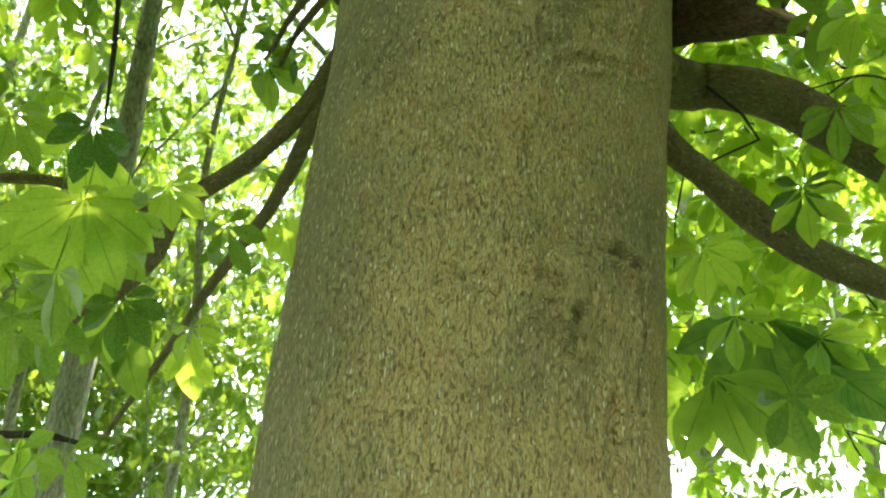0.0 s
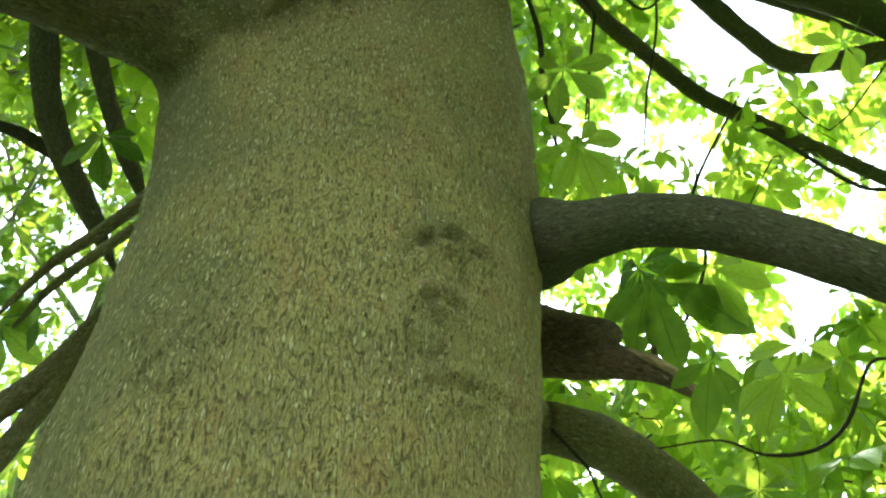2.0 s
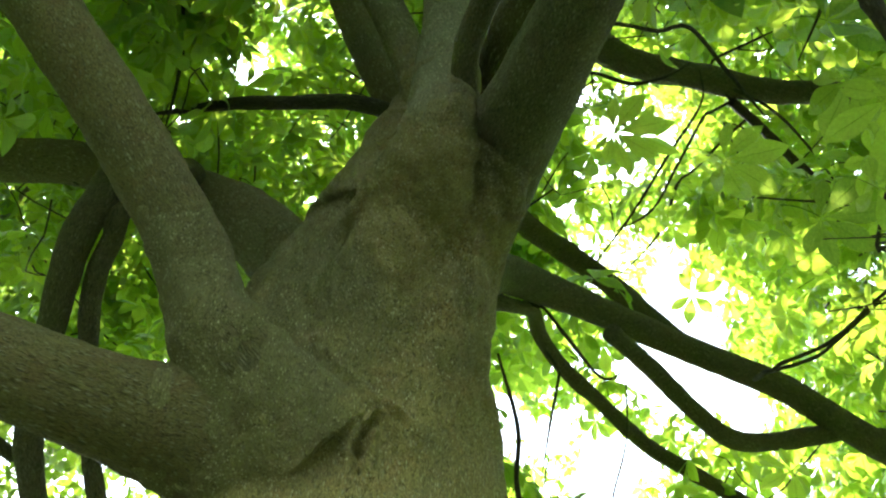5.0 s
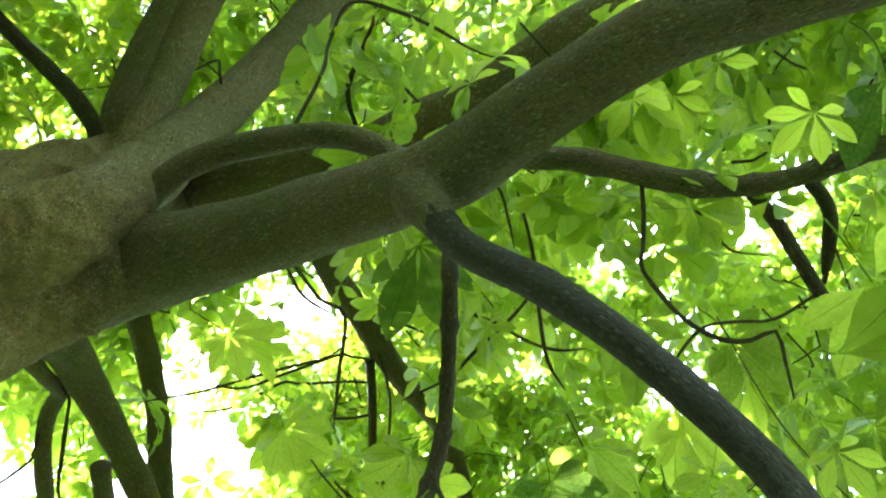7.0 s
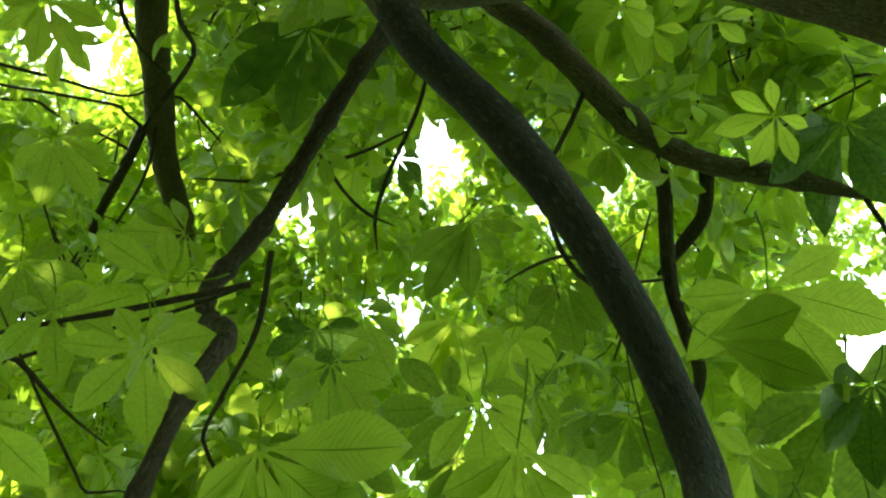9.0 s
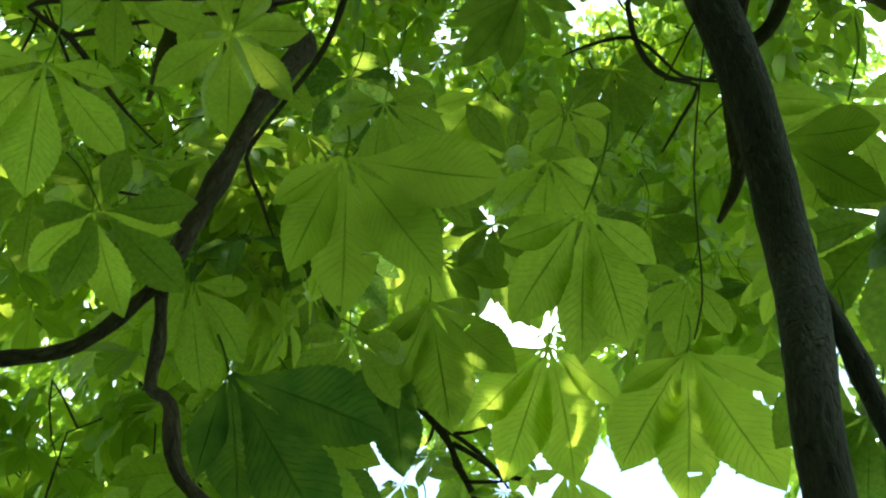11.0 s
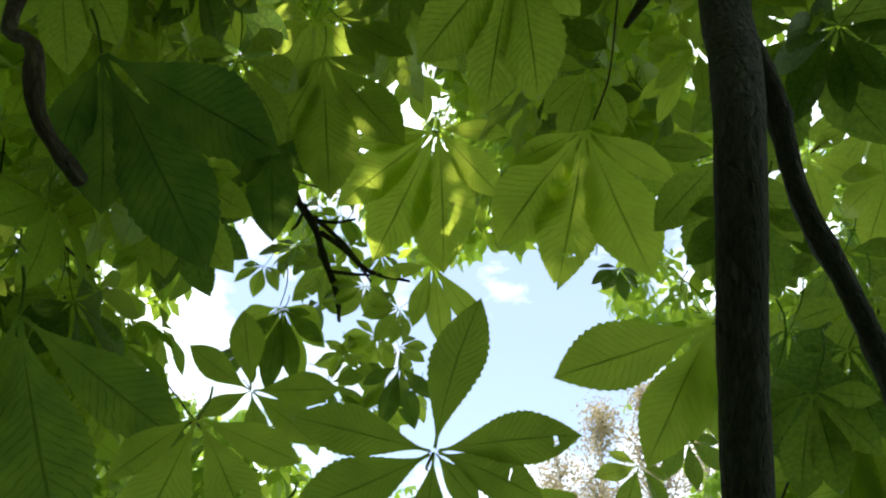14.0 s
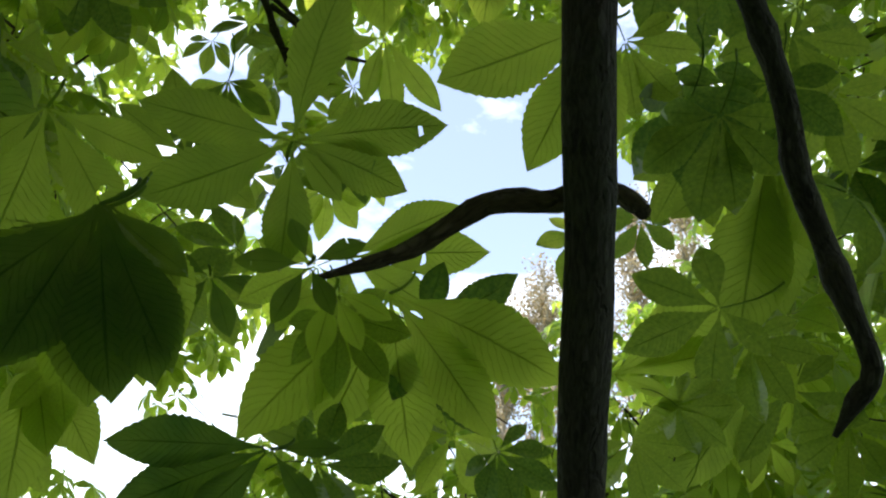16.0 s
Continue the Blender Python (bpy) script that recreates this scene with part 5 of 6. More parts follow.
fan((0.702, -2.032, 2.513), (0.628, 0.452, -0.633), (0.78, -0.29, 0.56), [(69, 0.144, 0.46), (47, 0.183, 0.46), (21, 0.177, 0.44), (0, 0.201, 0.4)])
fan((1.286, -2.454, 4.143), (0.79, -0.434, -0.432), (0.38, -0.21, 0.9), [(-71, 0.192, 0.4), (-23, 0.23, 0.42), (0, 0.259, 0.42), (27, 0.19, 0.42), (59, 0.126, 0.4)])
fan((1.02, -2.16, 3.603), (-0.2, -0.975, -0.095), (0.42, -0.17, 0.89), [(0, 0.163, 0.42), (-29, 0.116, 0.4), (37, 0.089, 0.36)])
fan((1.348, -2.545, 3.991), (0.523, -0.727, -0.444), (0.41, -0.24, 0.88), [(-38, 0.111, 0.42), (0, 0.145, 0.46), (35, 0.106, 0.42)])
fan((-1.03, 0.197, 2.437), (-0.214, 0.683, -0.699), (-0.33, 0.62, 0.71), [(-23, 0.246, 0.42), (0, 0.316, 0.42), (21, 0.28, 0.42), (49, 0.247, 0.42)])
fan((-1.026, 0.144, 2.656), (0.285, 0.815, -0.505), (-0.31, 0.58, 0.75), [(-91, 0.132, 0.36), (-30, 0.227, 0.42), (0, 0.231, 0.34)])
fan((-0.956, 0.371, 2.247), (0.12, 0.717, -0.686), (-0.31, 0.68, 0.66), [(-42, 0.171, 0.42), (-14, 0.21, 0.36), (0, 0.287, 0.36)])
fan((-0.842, 0.641, 2.248), (-0.033, 0.663, -0.748), (-0.25, 0.72, 0.65), [(-32, 0.135, 0.42), (0, 0.208, 0.42), (27, 0.155, 0.38)])
fan((-0.587, 0.561, 2.642), (0.129, 0.75, -0.648), (-0.17, 0.66, 0.73), [(-31, 0.141, 0.42), (0, 0.2, 0.42), (33, 0.15, 0.4)])
fan((0.513, -2.129, 2.418), (0.637, 0.158, -0.755), (0.74, -0.38, 0.55), [(-65, 0.05, 0.42), (0, 0.05, 0.42), (59, 0.044, 0.4), (-130, 0.033, 0.42), (145, 0.043, 0.36)])
fan((0.566, -2.182, 2.425), (0.537, -0.106, -0.837), (0.74, -0.41, 0.53), [(42, 0.053, 0.42), (83, 0.051, 0.4), (0, 0.063, 0.42), (-59, 0.043, 0.4)])
fan((1.001, -3.025, 2.592), (-0.793, -0.343, 0.503), (0.58, -0.67, 0.46), [(0, 0.254, 0.5), (-21, 0.251, 0.3), (-52, 0.105, 0.32)])
fan((0.97, -3.42, 2.632), (0.864, 0.313, -0.394), (0.48, -0.76, 0.45), [(-18, 0.195, 0.5), (0, 0.29, 0.42), (26, 0.266, 0.42), (59, 0.193, 0.4)])
fan((1.066, -3.618, 2.56), (0.567, -0.07, -0.821), (0.48, -0.78, 0.4), [(-55, 0.116, 0.42), (0, 0.119, 0.36), (50, 0.102, 0.36), (111, 0.09, 0.42), (177, 0.102, 0.42)])
fan((1.099, -3.797, 2.721), (0.595, 0.628, 0.502), (0.45, -0.78, 0.44), [(0, 0.112, 0.42), (-102, 0.104, 0.4), (-175, 0.104, 0.42), (121, 0.111, 0.42)])
fan((0.866, -2.245, 2.372), (-0.491, -0.833, 0.255), (0.84, -0.37, 0.41), [(0, 0.112, 0.55), (-35, 0.083, 0.4)])
fan((0.843, -2.016, 2.406), (0.423, -0.189, -0.886), (0.88, -0.16, 0.45), [(0, 0.159, 0.42), (15, 0.11, 0.42), (30, 0.139, 0.38)])
# two closer layers of that stack, hidden, added to darken the front leaf
fan((0.595, -1.999, 2.456), (0.619, 0.505, -0.601), (0.78, -0.3, 0.55), [(95, 0.078, 0.45), (67, 0.141, 0.46), (48, 0.158, 0.48), (18, 0.155, 0.46), (0, 0.198, 0.4)])
fan((0.609, -2.003, 2.458), (0.613, 0.531, -0.585), (0.78, -0.3, 0.55), [(96, 0.077, 0.5), (67, 0.141, 0.5), (48, 0.151, 0.5), (16, 0.152, 0.5), (0, 0.189, 0.42)])


leaf((0.407, -2.751, 3.451), (0.601, -2.868, 3.303), (0.32, -0.49, 0.81), 7, 230, 1)
leaf((0.987, -2.298, 3.746), (1.174, -2.385, 3.63), (0.6, 0.31, 0.74), 5, 150, 2)
leaf((0.469, -2.134, 3.198), (0.624, -2.209, 3.069), (0.3, -0.62, 0.72), 5, 130, 0)
leaf((0.766, -2.603, 3.547), (0.885, -2.673, 3.475), (0.19, -0.53, 0.83), 5, 190, 1)
leaf((1.173, -1.951, 3.208), (1.294, -2.075, 3.071), (0.78, 0.07, 0.62), 6, 150, 2)
leaf((0.801, -1.927, 3.133), (0.883, -2.006, 3.066), (0.47, -0.23, 0.85), 6, 230, 2)
leaf((0.704, -2.448, 4.13), (0.843, -2.576, 4.08), (0.27, -0.08, 0.96), 6, 190, 1)
leaf((1.059, -2.56, 4.502), (1.243, -2.643, 4.457), (-0.03, -0.53, 0.85), 6, 200, 0)
leaf((1.464, -1.797, 3.754), (1.587, -1.927, 3.704), (0.71, 0.45, 0.55), 6, 220, 1)
leaf((1.523, -2.002, 3.857), (1.695, -2.065, 3.754), (0.31, -0.48, 0.82), 6, 220, 2)
leaf((1.507, -1.849, 3.508), (1.627, -1.968, 3.427), (0.52, -0.05, 0.85), 6, 220, 0)
leaf((1.328, -2.035, 3.865), (1.484, -2.12, 3.786), (0.49, 0.08, 0.87), 6, 220, 1)
leaf((1.762, -2.041, 3.768), (1.907, -2.151, 3.667), (0.62, 0.12, 0.77), 6, 220, 2)
leaf((1.197, -1.344, 3.584), (1.347, -1.433, 3.519), (0.48, 0.17, 0.86), 6, 220, 0)
leaf((1.317, -1.709, 3.488), (1.454, -1.768, 3.392), (0.56, -0.05, 0.83), 6, 220, 1)
leaf((0.5, -1.568, 2.922), (0.575, -1.623, 2.881), (0.62, 0.3, 0.72), 5, 260, 2)
leaf((0.394, -1.626, 3.146), (0.494, -1.652, 3.111), (0.38, 0.21, 0.9), 7, 300, 0)
leaf((0.469, -1.464, 3.07), (0.585, -1.487, 3.008), (0.49, 0.36, 0.79), 5, 170, 1)
leaf((0.48, -2.089, 3.294), (0.603, -2.121, 3.238), (0.4, -0.04, 0.92), 5, 180, 2)
leaf((0.469, -1.579, 2.896), (0.527, -1.662, 2.876), (0.55, 0.19, 0.81), 5, 240, 0)
leaf((0.672, -1.68, 3.024), (0.768, -1.734, 2.955), (0.6, 0.04, 0.8), 5, 150, 1)
leaf((0.682, -1.889, 3.571), (0.816, -1.96, 3.519), (0.42, 0.14, 0.9), 6, 200, 2)
leaf((0.505, -1.612, 3.308), (0.628, -1.64, 3.262), (0.36, 0.82, 0.45), 6, 210, 0)
leaf((1.421, -2.27, 4.068), (1.592, -2.358, 3.982), (0.44, -0.02, 0.9), 6, 220, 1)
leaf((1.152, -2.594, 4.154), (1.298, -2.727, 4.079), (0.4, -0.08, 0.91), 6, 220, 2)
leaf((0.994, -2.737, 4.024), (1.134, -2.858, 3.945), (0.44, -0.07, 0.9), 6, 220, 0)
leaf((1.065, -2.006, 4.33), (1.254, -2.094, 4.275), (0.1, -0.36, 0.93), 6, 220, 1)
leaf((1.25, -1.821, 4.074), (1.428, -1.894, 4.001), (0.37, -0.02, 0.93), 6, 220, 2)
leaf((0.493, -3.194, 3.584), (0.641, -3.294, 3.485), (0.18, -0.55, 0.82), 6, 200, 0)
leaf((0.605, -3.066, 3.47), (0.665, -3.176, 3.395), (0.36, -0.38, 0.85), 5, 240, 1)
leaf((0.481, -2.837, 2.961), (0.546, -2.902, 2.875), (0.31, -0.63, 0.71), 6, 280, 2)
leaf((0.73, -2.946, 2.932), (0.803, -3.011, 2.817), (0.31, -0.73, 0.61), 6, 190, 0)
leaf((0.492, -2.602, 3.036), (0.599, -2.654, 2.943), (0.35, -0.59, 0.73), 5, 150, 1)
leaf((0.571, -2.578, 2.875), (0.565, -2.674, 2.811), (0.65, -0.45, 0.61), 5, 160, 2)
leaf((0.31, -2.595, 3.567), (0.472, -2.73, 3.448), (0.1, -0.59, 0.8), 6, 200, 0)
leaf((0.494, -2.575, 3.122), (0.604, -2.653, 2.997), (0.36, -0.61, 0.7), 5, 180, 1)
leaf((0.731, -3.069, 3.382), (0.821, -3.176, 3.27), (0.49, -0.4, 0.77), 6, 220, 2)
leaf((0.639, -3.185, 3.298), (0.74, -3.276, 3.189), (0.15, -0.69, 0.71), 6, 220, 0)
leaf((0.498, -3.168, 3.41), (0.581, -3.279, 3.309), (0.22, -0.56, 0.8), 6, 220, 1)
leaf((0.737, -3.083, 3.118), (0.833, -3.159, 2.995), (0.21, -0.75, 0.63), 6, 220, 2)
leaf((0.605, -3.182, 3.075), (0.679, -3.268, 2.954), (0.18, -0.74, 0.64), 6, 220, 0)
leaf((2.172, -2.64, 3.658), (2.327, -2.738, 3.498), (0.66, -0.17, 0.74), 6, 160, 2)
leaf((2.226, -2.913, 3.616), (2.32, -2.974, 3.588), (0.34, 0.1, 0.93), 6, 260, 0)
leaf((1.37, -2.065, 3.279), (1.484, -2.161, 3.169), (0.75, 0.15, 0.64), 5, 150, 2)
leaf((0.977, -2.23, 2.565), (1.031, -2.258, 2.484), (0.82, -0.04, 0.56), 6, 250, 2)
leaf((0.644, -2.33, 2.442), (0.592, -2.447, 2.412), (0.91, -0.41, -0.01), 5, 170, 0)
leaf((0.831, -2.451, 2.434), (0.879, -2.472, 2.331), (0.32, -0.89, 0.33), 6, 200, 1)
leaf((0.665, -2.217, 2.486), (0.726, -2.187, 2.442), (0.64, -0.59, 0.49), 6, 220, 2)
leaf((0.625, -2.224, 2.427), (0.646, -2.268, 2.365), (0.8, -0.33, 0.51), 6, 200, 0)
leaf((0.846, -2.208, 2.557), (0.885, -2.157, 2.59), (0.51, -0.71, 0.49), 5, 150, 0)
leaf((0.819, -2.038, 2.384), (0.849, -2.073, 2.33), (0.68, -0.38, 0.62), 5, 200, 1)
leaf((0.55, -2.684, 2.827), (0.634, -2.752, 2.712), (0.63, -0.37, 0.68), 5, 170, 2)
leaf((0.609, -2.793, 2.57), (0.743, -2.76, 2.516), (0.35, -0.88, 0.32), 5, 200, 1)
leaf((0.713, -3.026, 2.601), (0.74, -3.095, 2.489), (0.78, -0.43, 0.46), 6, 220, 2)
leaf((0.772, -3.228, 2.565), (0.842, -3.276, 2.421), (0.44, -0.76, 0.47), 6, 260, 0)
leaf((0.78, -2.264, 2.473), (0.836, -2.27, 2.383), (0.8, 0.38, 0.47), 6, 240, 1)
leaf((0.774, -2.8, 2.415), (0.773, -2.866, 2.329), (0.76, -0.52, 0.39), 6, 220, 2)
leaf((1.267, -3.228, 3.029), (1.366, -3.277, 2.94), (0.23, -0.73, 0.64), 5, 200, 0)
leaf((0.681, -2.466, 2.344), (0.678, -2.522, 2.291), (0.8, -0.44, 0.42), 6, 220, 1)
leaf((0.652, -3.171, 2.472), (0.727, -3.198, 2.385), (0.29, -0.81, 0.51), 6, 240, 2)
leaf((1.575, -3.842, 3.365), (1.682, -3.927, 3.264), (0.2, -0.63, 0.75), 6, 200, 0)
leaf((1.326, -3.293, 3.658), (1.41, -3.357, 3.639), (-0.06, -0.36, 0.93), 6, 220, 1)
leaf((1.676, -2.098, 2.999), (1.755, -2.155, 2.927), (0.66, -0.03, 0.75), 6, 260, 2)
leaf((1.074, -2.061, 2.383), (1.111, -2.11, 2.288), (0.92, -0.05, 0.39), 5, 190, 0)
leaf((0.759, -2.464, 2.371), (0.789, -2.492, 2.294), (0.63, -0.62, 0.47), 6, 260, 1)
leaf((0.496, -2.66, 2.762), (0.565, -2.718, 2.654), (0.35, -0.72, 0.61), 6, 190, 2)
leaf((0.51, -2.816, 2.886), (0.586, -2.882, 2.789), (0.34, -0.63, 0.69), 6, 210, 0)
leaf((0.633, -2.22, 2.296), (0.614, -2.288, 2.313), (0.95, -0.29, -0.13), 6, 200, 2)
leaf((0.676, -2.135, 2.276), (0.706, -2.126, 2.254), (0.59, -0.53, 0.61), 5, 200, 0)
leaf((0.644, -2.735, 2.433), (0.613, -2.806, 2.411), (0.82, -0.47, 0.32), 6, 220, 1)
leaf((1.049, -2.542, 4.464), (1.226, -2.6, 4.423), (0.3, 0.27, 0.92), 6, 230, 0)
leaf((0.387, -2.471, 4.505), (0.529, -2.49, 4.529), (-0.21, -0.37, 0.9), 6, 230, 1)
leaf((0.035, -2.339, 4.227), (0.168, -2.417, 4.241), (-0.31, -0.36, 0.88), 6, 200, 2)
leaf((0.108, -2.691, 4.633), (0.214, -2.769, 4.664), (-0.27, 0.02, 0.96), 6, 260, 0)
leaf((0.084, -2.843, 4.003), (0.311, -2.926, 3.957), (0.19, -0.02, 0.98), 6, 190, 1)
leaf((0.331, -2.891, 4.78), (0.455, -2.97, 4.804), (-0.39, -0.35, 0.85), 5, 240, 2)
leaf((0.506, -2.568, 3.355), (0.589, -2.613, 3.321), (0.05, -0.55, 0.83), 6, 280, 0)
leaf((0.452, -2.603, 3.542), (0.416, -2.706, 3.56), (0.53, -0.04, 0.85), 5, 200, 1)
leaf((0.352, -2.751, 3.407), (0.506, -2.787, 3.34), (0.35, -0.19, 0.92), 7, 220, 2)
leaf((0.867, -1.405, 3.898), (1.002, -1.398, 3.867), (0.19, 0.33, 0.92), 6, 260, 0)
leaf((0.703, -0.957, 4.875), (0.861, -0.968, 4.911), (-0.12, 0.66, 0.74), 6, 250, 1)
leaf((0.894, -2.052, 5.069), (1.056, -2.089, 5.091), (-0.16, -0.13, 0.98), 6, 240, 2)
leaf((0.459, -1.05, 4.437), (0.623, -1.085, 4.466), (-0.07, 0.41, 0.91), 6, 220, 0)
leaf((0.765, -1.137, 4.334), (0.952, -1.175, 4.326), (0.13, 0.43, 0.89), 6, 220, 1)
leaf((0.953, -1.534, 4.174), (1.132, -1.563, 4.132), (0.26, 0.31, 0.92), 6, 220, 2)
leaf((1.03, -1.885, 4.143), (1.207, -1.922, 4.088), (0.29, -0.02, 0.96), 6, 220, 0)
leaf((0.882, -1.592, 4.517), (1.071, -1.654, 4.501), (0.3, 0.77, 0.57), 6, 220, 1)
leaf((0.899, -1.2, 3.967), (1.062, -1.25, 3.944), (0.22, 0.27, 0.94), 6, 220, 0)
leaf((0.449, -1.892, 3.083), (0.517, -1.928, 3.055), (0.38, -0.01, 0.93), 5, 240, 1)
leaf((0.559, -2.077, 3.374), (0.619, -1.959, 3.399), (0.59, -0.45, 0.67), 5, 170, 2)
leaf((0.783, -2.159, 3.496), (0.889, -2.174, 3.459), (0.33, -0.06, 0.94), 6, 220, 0)
leaf((0.574, -2.236, 3.478), (0.675, -2.233, 3.458), (0.16, -0.7, 0.69), 6, 230, 1)
leaf((0.533, -1.457, 3.359), (0.637, -1.492, 3.338), (0.28, 0.32, 0.91), 5, 240, 2)
leaf((1.068, -1.451, 4.387), (1.2, -1.494, 4.395), (-0.03, 0.1, 0.99), 5, 240, 0)
leaf((0.568, -3.037, 4.013), (0.698, -3.069, 4.011), (-0.04, -0.25, 0.97), 6, 240, 1)
leaf((0.856, -1.67, 3.797), (0.927, -1.785, 3.821), (0.14, 0.28, 0.95), 5, 200, 2)
leaf((0.863, -1.51, 4.189), (0.96, -1.364, 4.192), (0.25, -0.19, 0.95), 6, 210, 1)
leaf((0.612, -1.575, 3.606), (0.706, -1.433, 3.581), (0.6, -0.26, 0.75), 5, 200, 2)
leaf((0.21, -1.661, 4.37), (0.288, -1.5, 4.407), (0.15, -0.29, 0.95), 5, 200, 0)
leaf((0.178, -1.028, 5.72), (0.326, -0.947, 5.789), (-0.32, -0.2, 0.92), 5, 200, 1)
leaf((0.497, -0.355, 3.487), (0.575, -0.253, 3.45), (0.06, 0.31, 0.95), 6, 260, 2)
leaf((0.517, -0.315, 3.26), (0.59, -0.213, 3.201), (0.56, 0.07, 0.82), 7, 280, 0)
leaf((1.547, -0.298, 4.153), (1.597, -0.152, 4.153), (0.64, -0.22, 0.73), 6, 280, 1)
leaf((-0.656, -0.494, 2.277), (-0.679, -0.406, 2.212), (-0.23, 0.53, 0.81), 6, 200, 2)
leaf((-0.698, -0.385, 2.188), (-0.716, -0.268, 2.044), (-0.42, 0.68, 0.61), 6, 190, 0)
leaf((-0.641, -0.353, 2.183), (-0.649, -0.257, 2.098), (0.16, 0.66, 0.73), 6, 230, 1)
leaf((-0.661, -0.229, 2.05), (-0.66, -0.14, 1.964), (-0.53, 0.59, 0.61), 6, 200, 2)
leaf((-0.651, -0.5, 1.993), (-0.658, -0.417, 1.905), (0.26, 0.71, 0.65), 5, 220, 0)
leaf((-0.735, -0.449, 1.931), (-0.749, -0.37, 1.829), (-0.87, 0.33, 0.37), 5, 200, 1)
leaf((-0.66, 0.169, 2.133), (-0.675, 0.253, 2.074), (-0.7, 0.32, 0.64), 5, 220, 2)
leaf((-0.737, -0.325, 1.735), (-0.754, -0.266, 1.65), (-0.57, 0.61, 0.54), 5, 230, 0)
leaf((-0.827, -0.241, 2.223), (-0.837, -0.114, 2.076), (-0.32, 0.71, 0.63), 6, 200, 1)
leaf((-0.76, -0.01, 2.119), (-0.803, 0.074, 2.014), (-0.22, 0.72, 0.66), 5, 180, 2)
leaf((-0.915, -0.071, 2.065), (-0.923, 0.032, 1.945), (-0.02, 0.75, 0.66), 6, 200, 0)
leaf((-0.808, 0.219, 2.545), (-0.79, 0.341, 2.488), (-0.5, 0.42, 0.75), 6, 220, 1)
leaf((-0.706, 0.416, 2.528), (-0.693, 0.545, 2.442), (-0.71, 0.43, 0.55), 5, 200, 2)
leaf((-0.957, -0.282, 2.437), (-0.971, -0.168, 2.367), (-0.22, 0.49, 0.84), 6, 200, 0)
leaf((-0.731, -0.314, 1.69), (-0.798, -0.303, 1.736), (0.05, 0.99, -0.16), 5, 200, 1)
leaf((-0.776, -0.069, 1.784), (-0.779, 0.005, 1.708), (-0.6, 0.57, 0.57), 5, 200, 2)
leaf((0.502, -0.086, 2.26), (0.523, 0.006, 2.181), (-0.02, 0.66, 0.76), 7, 230, 0)
leaf((0.547, -0.102, 2.102), (0.593, -0.032, 2.03), (-0.09, 0.74, 0.67), 6, 230, 1)
leaf((0.718, -0.081, 2.067), (0.825, -0.059, 2.054), (-0.06, 0.72, 0.69), 6, 220, 2)
leaf((0.517, 0.139, 2.015), (0.529, 0.229, 1.895), (0.44, 0.7, 0.57), 6, 200, 0)
leaf((0.625, -0.141, 1.931), (0.713, -0.097, 1.848), (0.02, 0.87, 0.49), 6, 250, 1)
leaf((0.729, -0.297, 2.479), (0.795, -0.22, 2.423), (0.36, 0.33, 0.87), 6, 200, 2)
leaf((0.895, 0.314, 2.643), (0.939, 0.422, 2.578), (0.04, 0.51, 0.86), 6, 230, 0)
leaf((0.747, -0.416, 2.62), (0.771, -0.308, 2.568), (0.09, 0.42, 0.9), 5, 200, 1)
leaf((0.919, 0.157, 3.433), (0.981, 0.318, 3.361), (-0.33, 0.49, 0.81), 7, 240, 2)
leaf((0.897, -0.136, 3.155), (1.008, -0.033, 3.086), (0.5, 0.04, 0.86), 6, 220, 0)
leaf((1.028, -0.183, 2.919), (1.019, -0.056, 2.898), (0.48, 0.17, 0.86), 5, 250, 1)
leaf((1.222, 0.085, 2.655), (1.208, 0.206, 2.623), (0.49, 0.27, 0.83), 6, 230, 2)
leaf((0.761, 0.272, 3.58), (0.82, 0.383, 3.566), (0.19, 0.02, 0.98), 6, 220, 0)
leaf((1.188, 0.226, 2.758), (1.086, 0.319, 2.858), (0.56, 0.81, -0.19), 5, 150, 1)
leaf((1.339, 0.429, 3.063), (1.427, 0.517, 3.005), (0.41, 0.18, 0.89), 6, 250, 2)
leaf((-0.492, 0.013, 3.354), (-0.504, 0.143, 3.33), (-0.7, 0.06, 0.71), 5, 220, 0)
leaf((-0.79, 0.785, 3.381), (-0.736, 0.95, 3.301), (-0.61, 0.5, 0.62), 6, 220, 1)
leaf((-0.725, 0.748, 3.459), (-0.728, 0.908, 3.372), (0.6, 0.39, 0.7), 6, 220, 2)
leaf((0.06, -2.438, 4.244), (0.182, -2.41, 4.282), (-0.28, -0.1, 0.96), 6, 230, 1)
leaf((-0.009, -2.541, 4.174), (0.068, -2.592, 4.208), (-0.18, 0.34, 0.92), 6, 260, 2)
leaf((0.105, -2.67, 3.968), (0.224, -2.642, 3.999), (-0.01, -0.75, 0.66), 6, 250, 0)
leaf((0.603, -2.044, 4.954), (0.764, -2.008, 4.983), (-0.09, -0.36, 0.93), 6, 240, 1)
leaf((0.349, -2.373, 3.193), (0.418, -2.407, 3.178), (0.1, -0.24, 0.97), 5, 220, 2)
leaf((0.602, -2.224, 3.668), (0.724, -2.256, 3.641), (0.21, -0.06, 0.98), 6, 200, 0)
leaf((0.738, -1.79, 4.606), (0.875, -1.773, 4.624), (-0.17, 0.38, 0.91), 6, 250, 1)
leaf((2.298, -2.609, 3.866), (2.424, -2.627, 3.837), (0.21, -0.11, 0.97), 5, 180, 2)
leaf((2.411, -2.77, 4.089), (2.569, -2.756, 4.055), (0.18, 0.26, 0.95), 5, 180, 0)
leaf((2.403, -2.892, 3.884), (2.523, -2.975, 3.826), (0.61, 0.39, 0.69), 5, 210, 1)
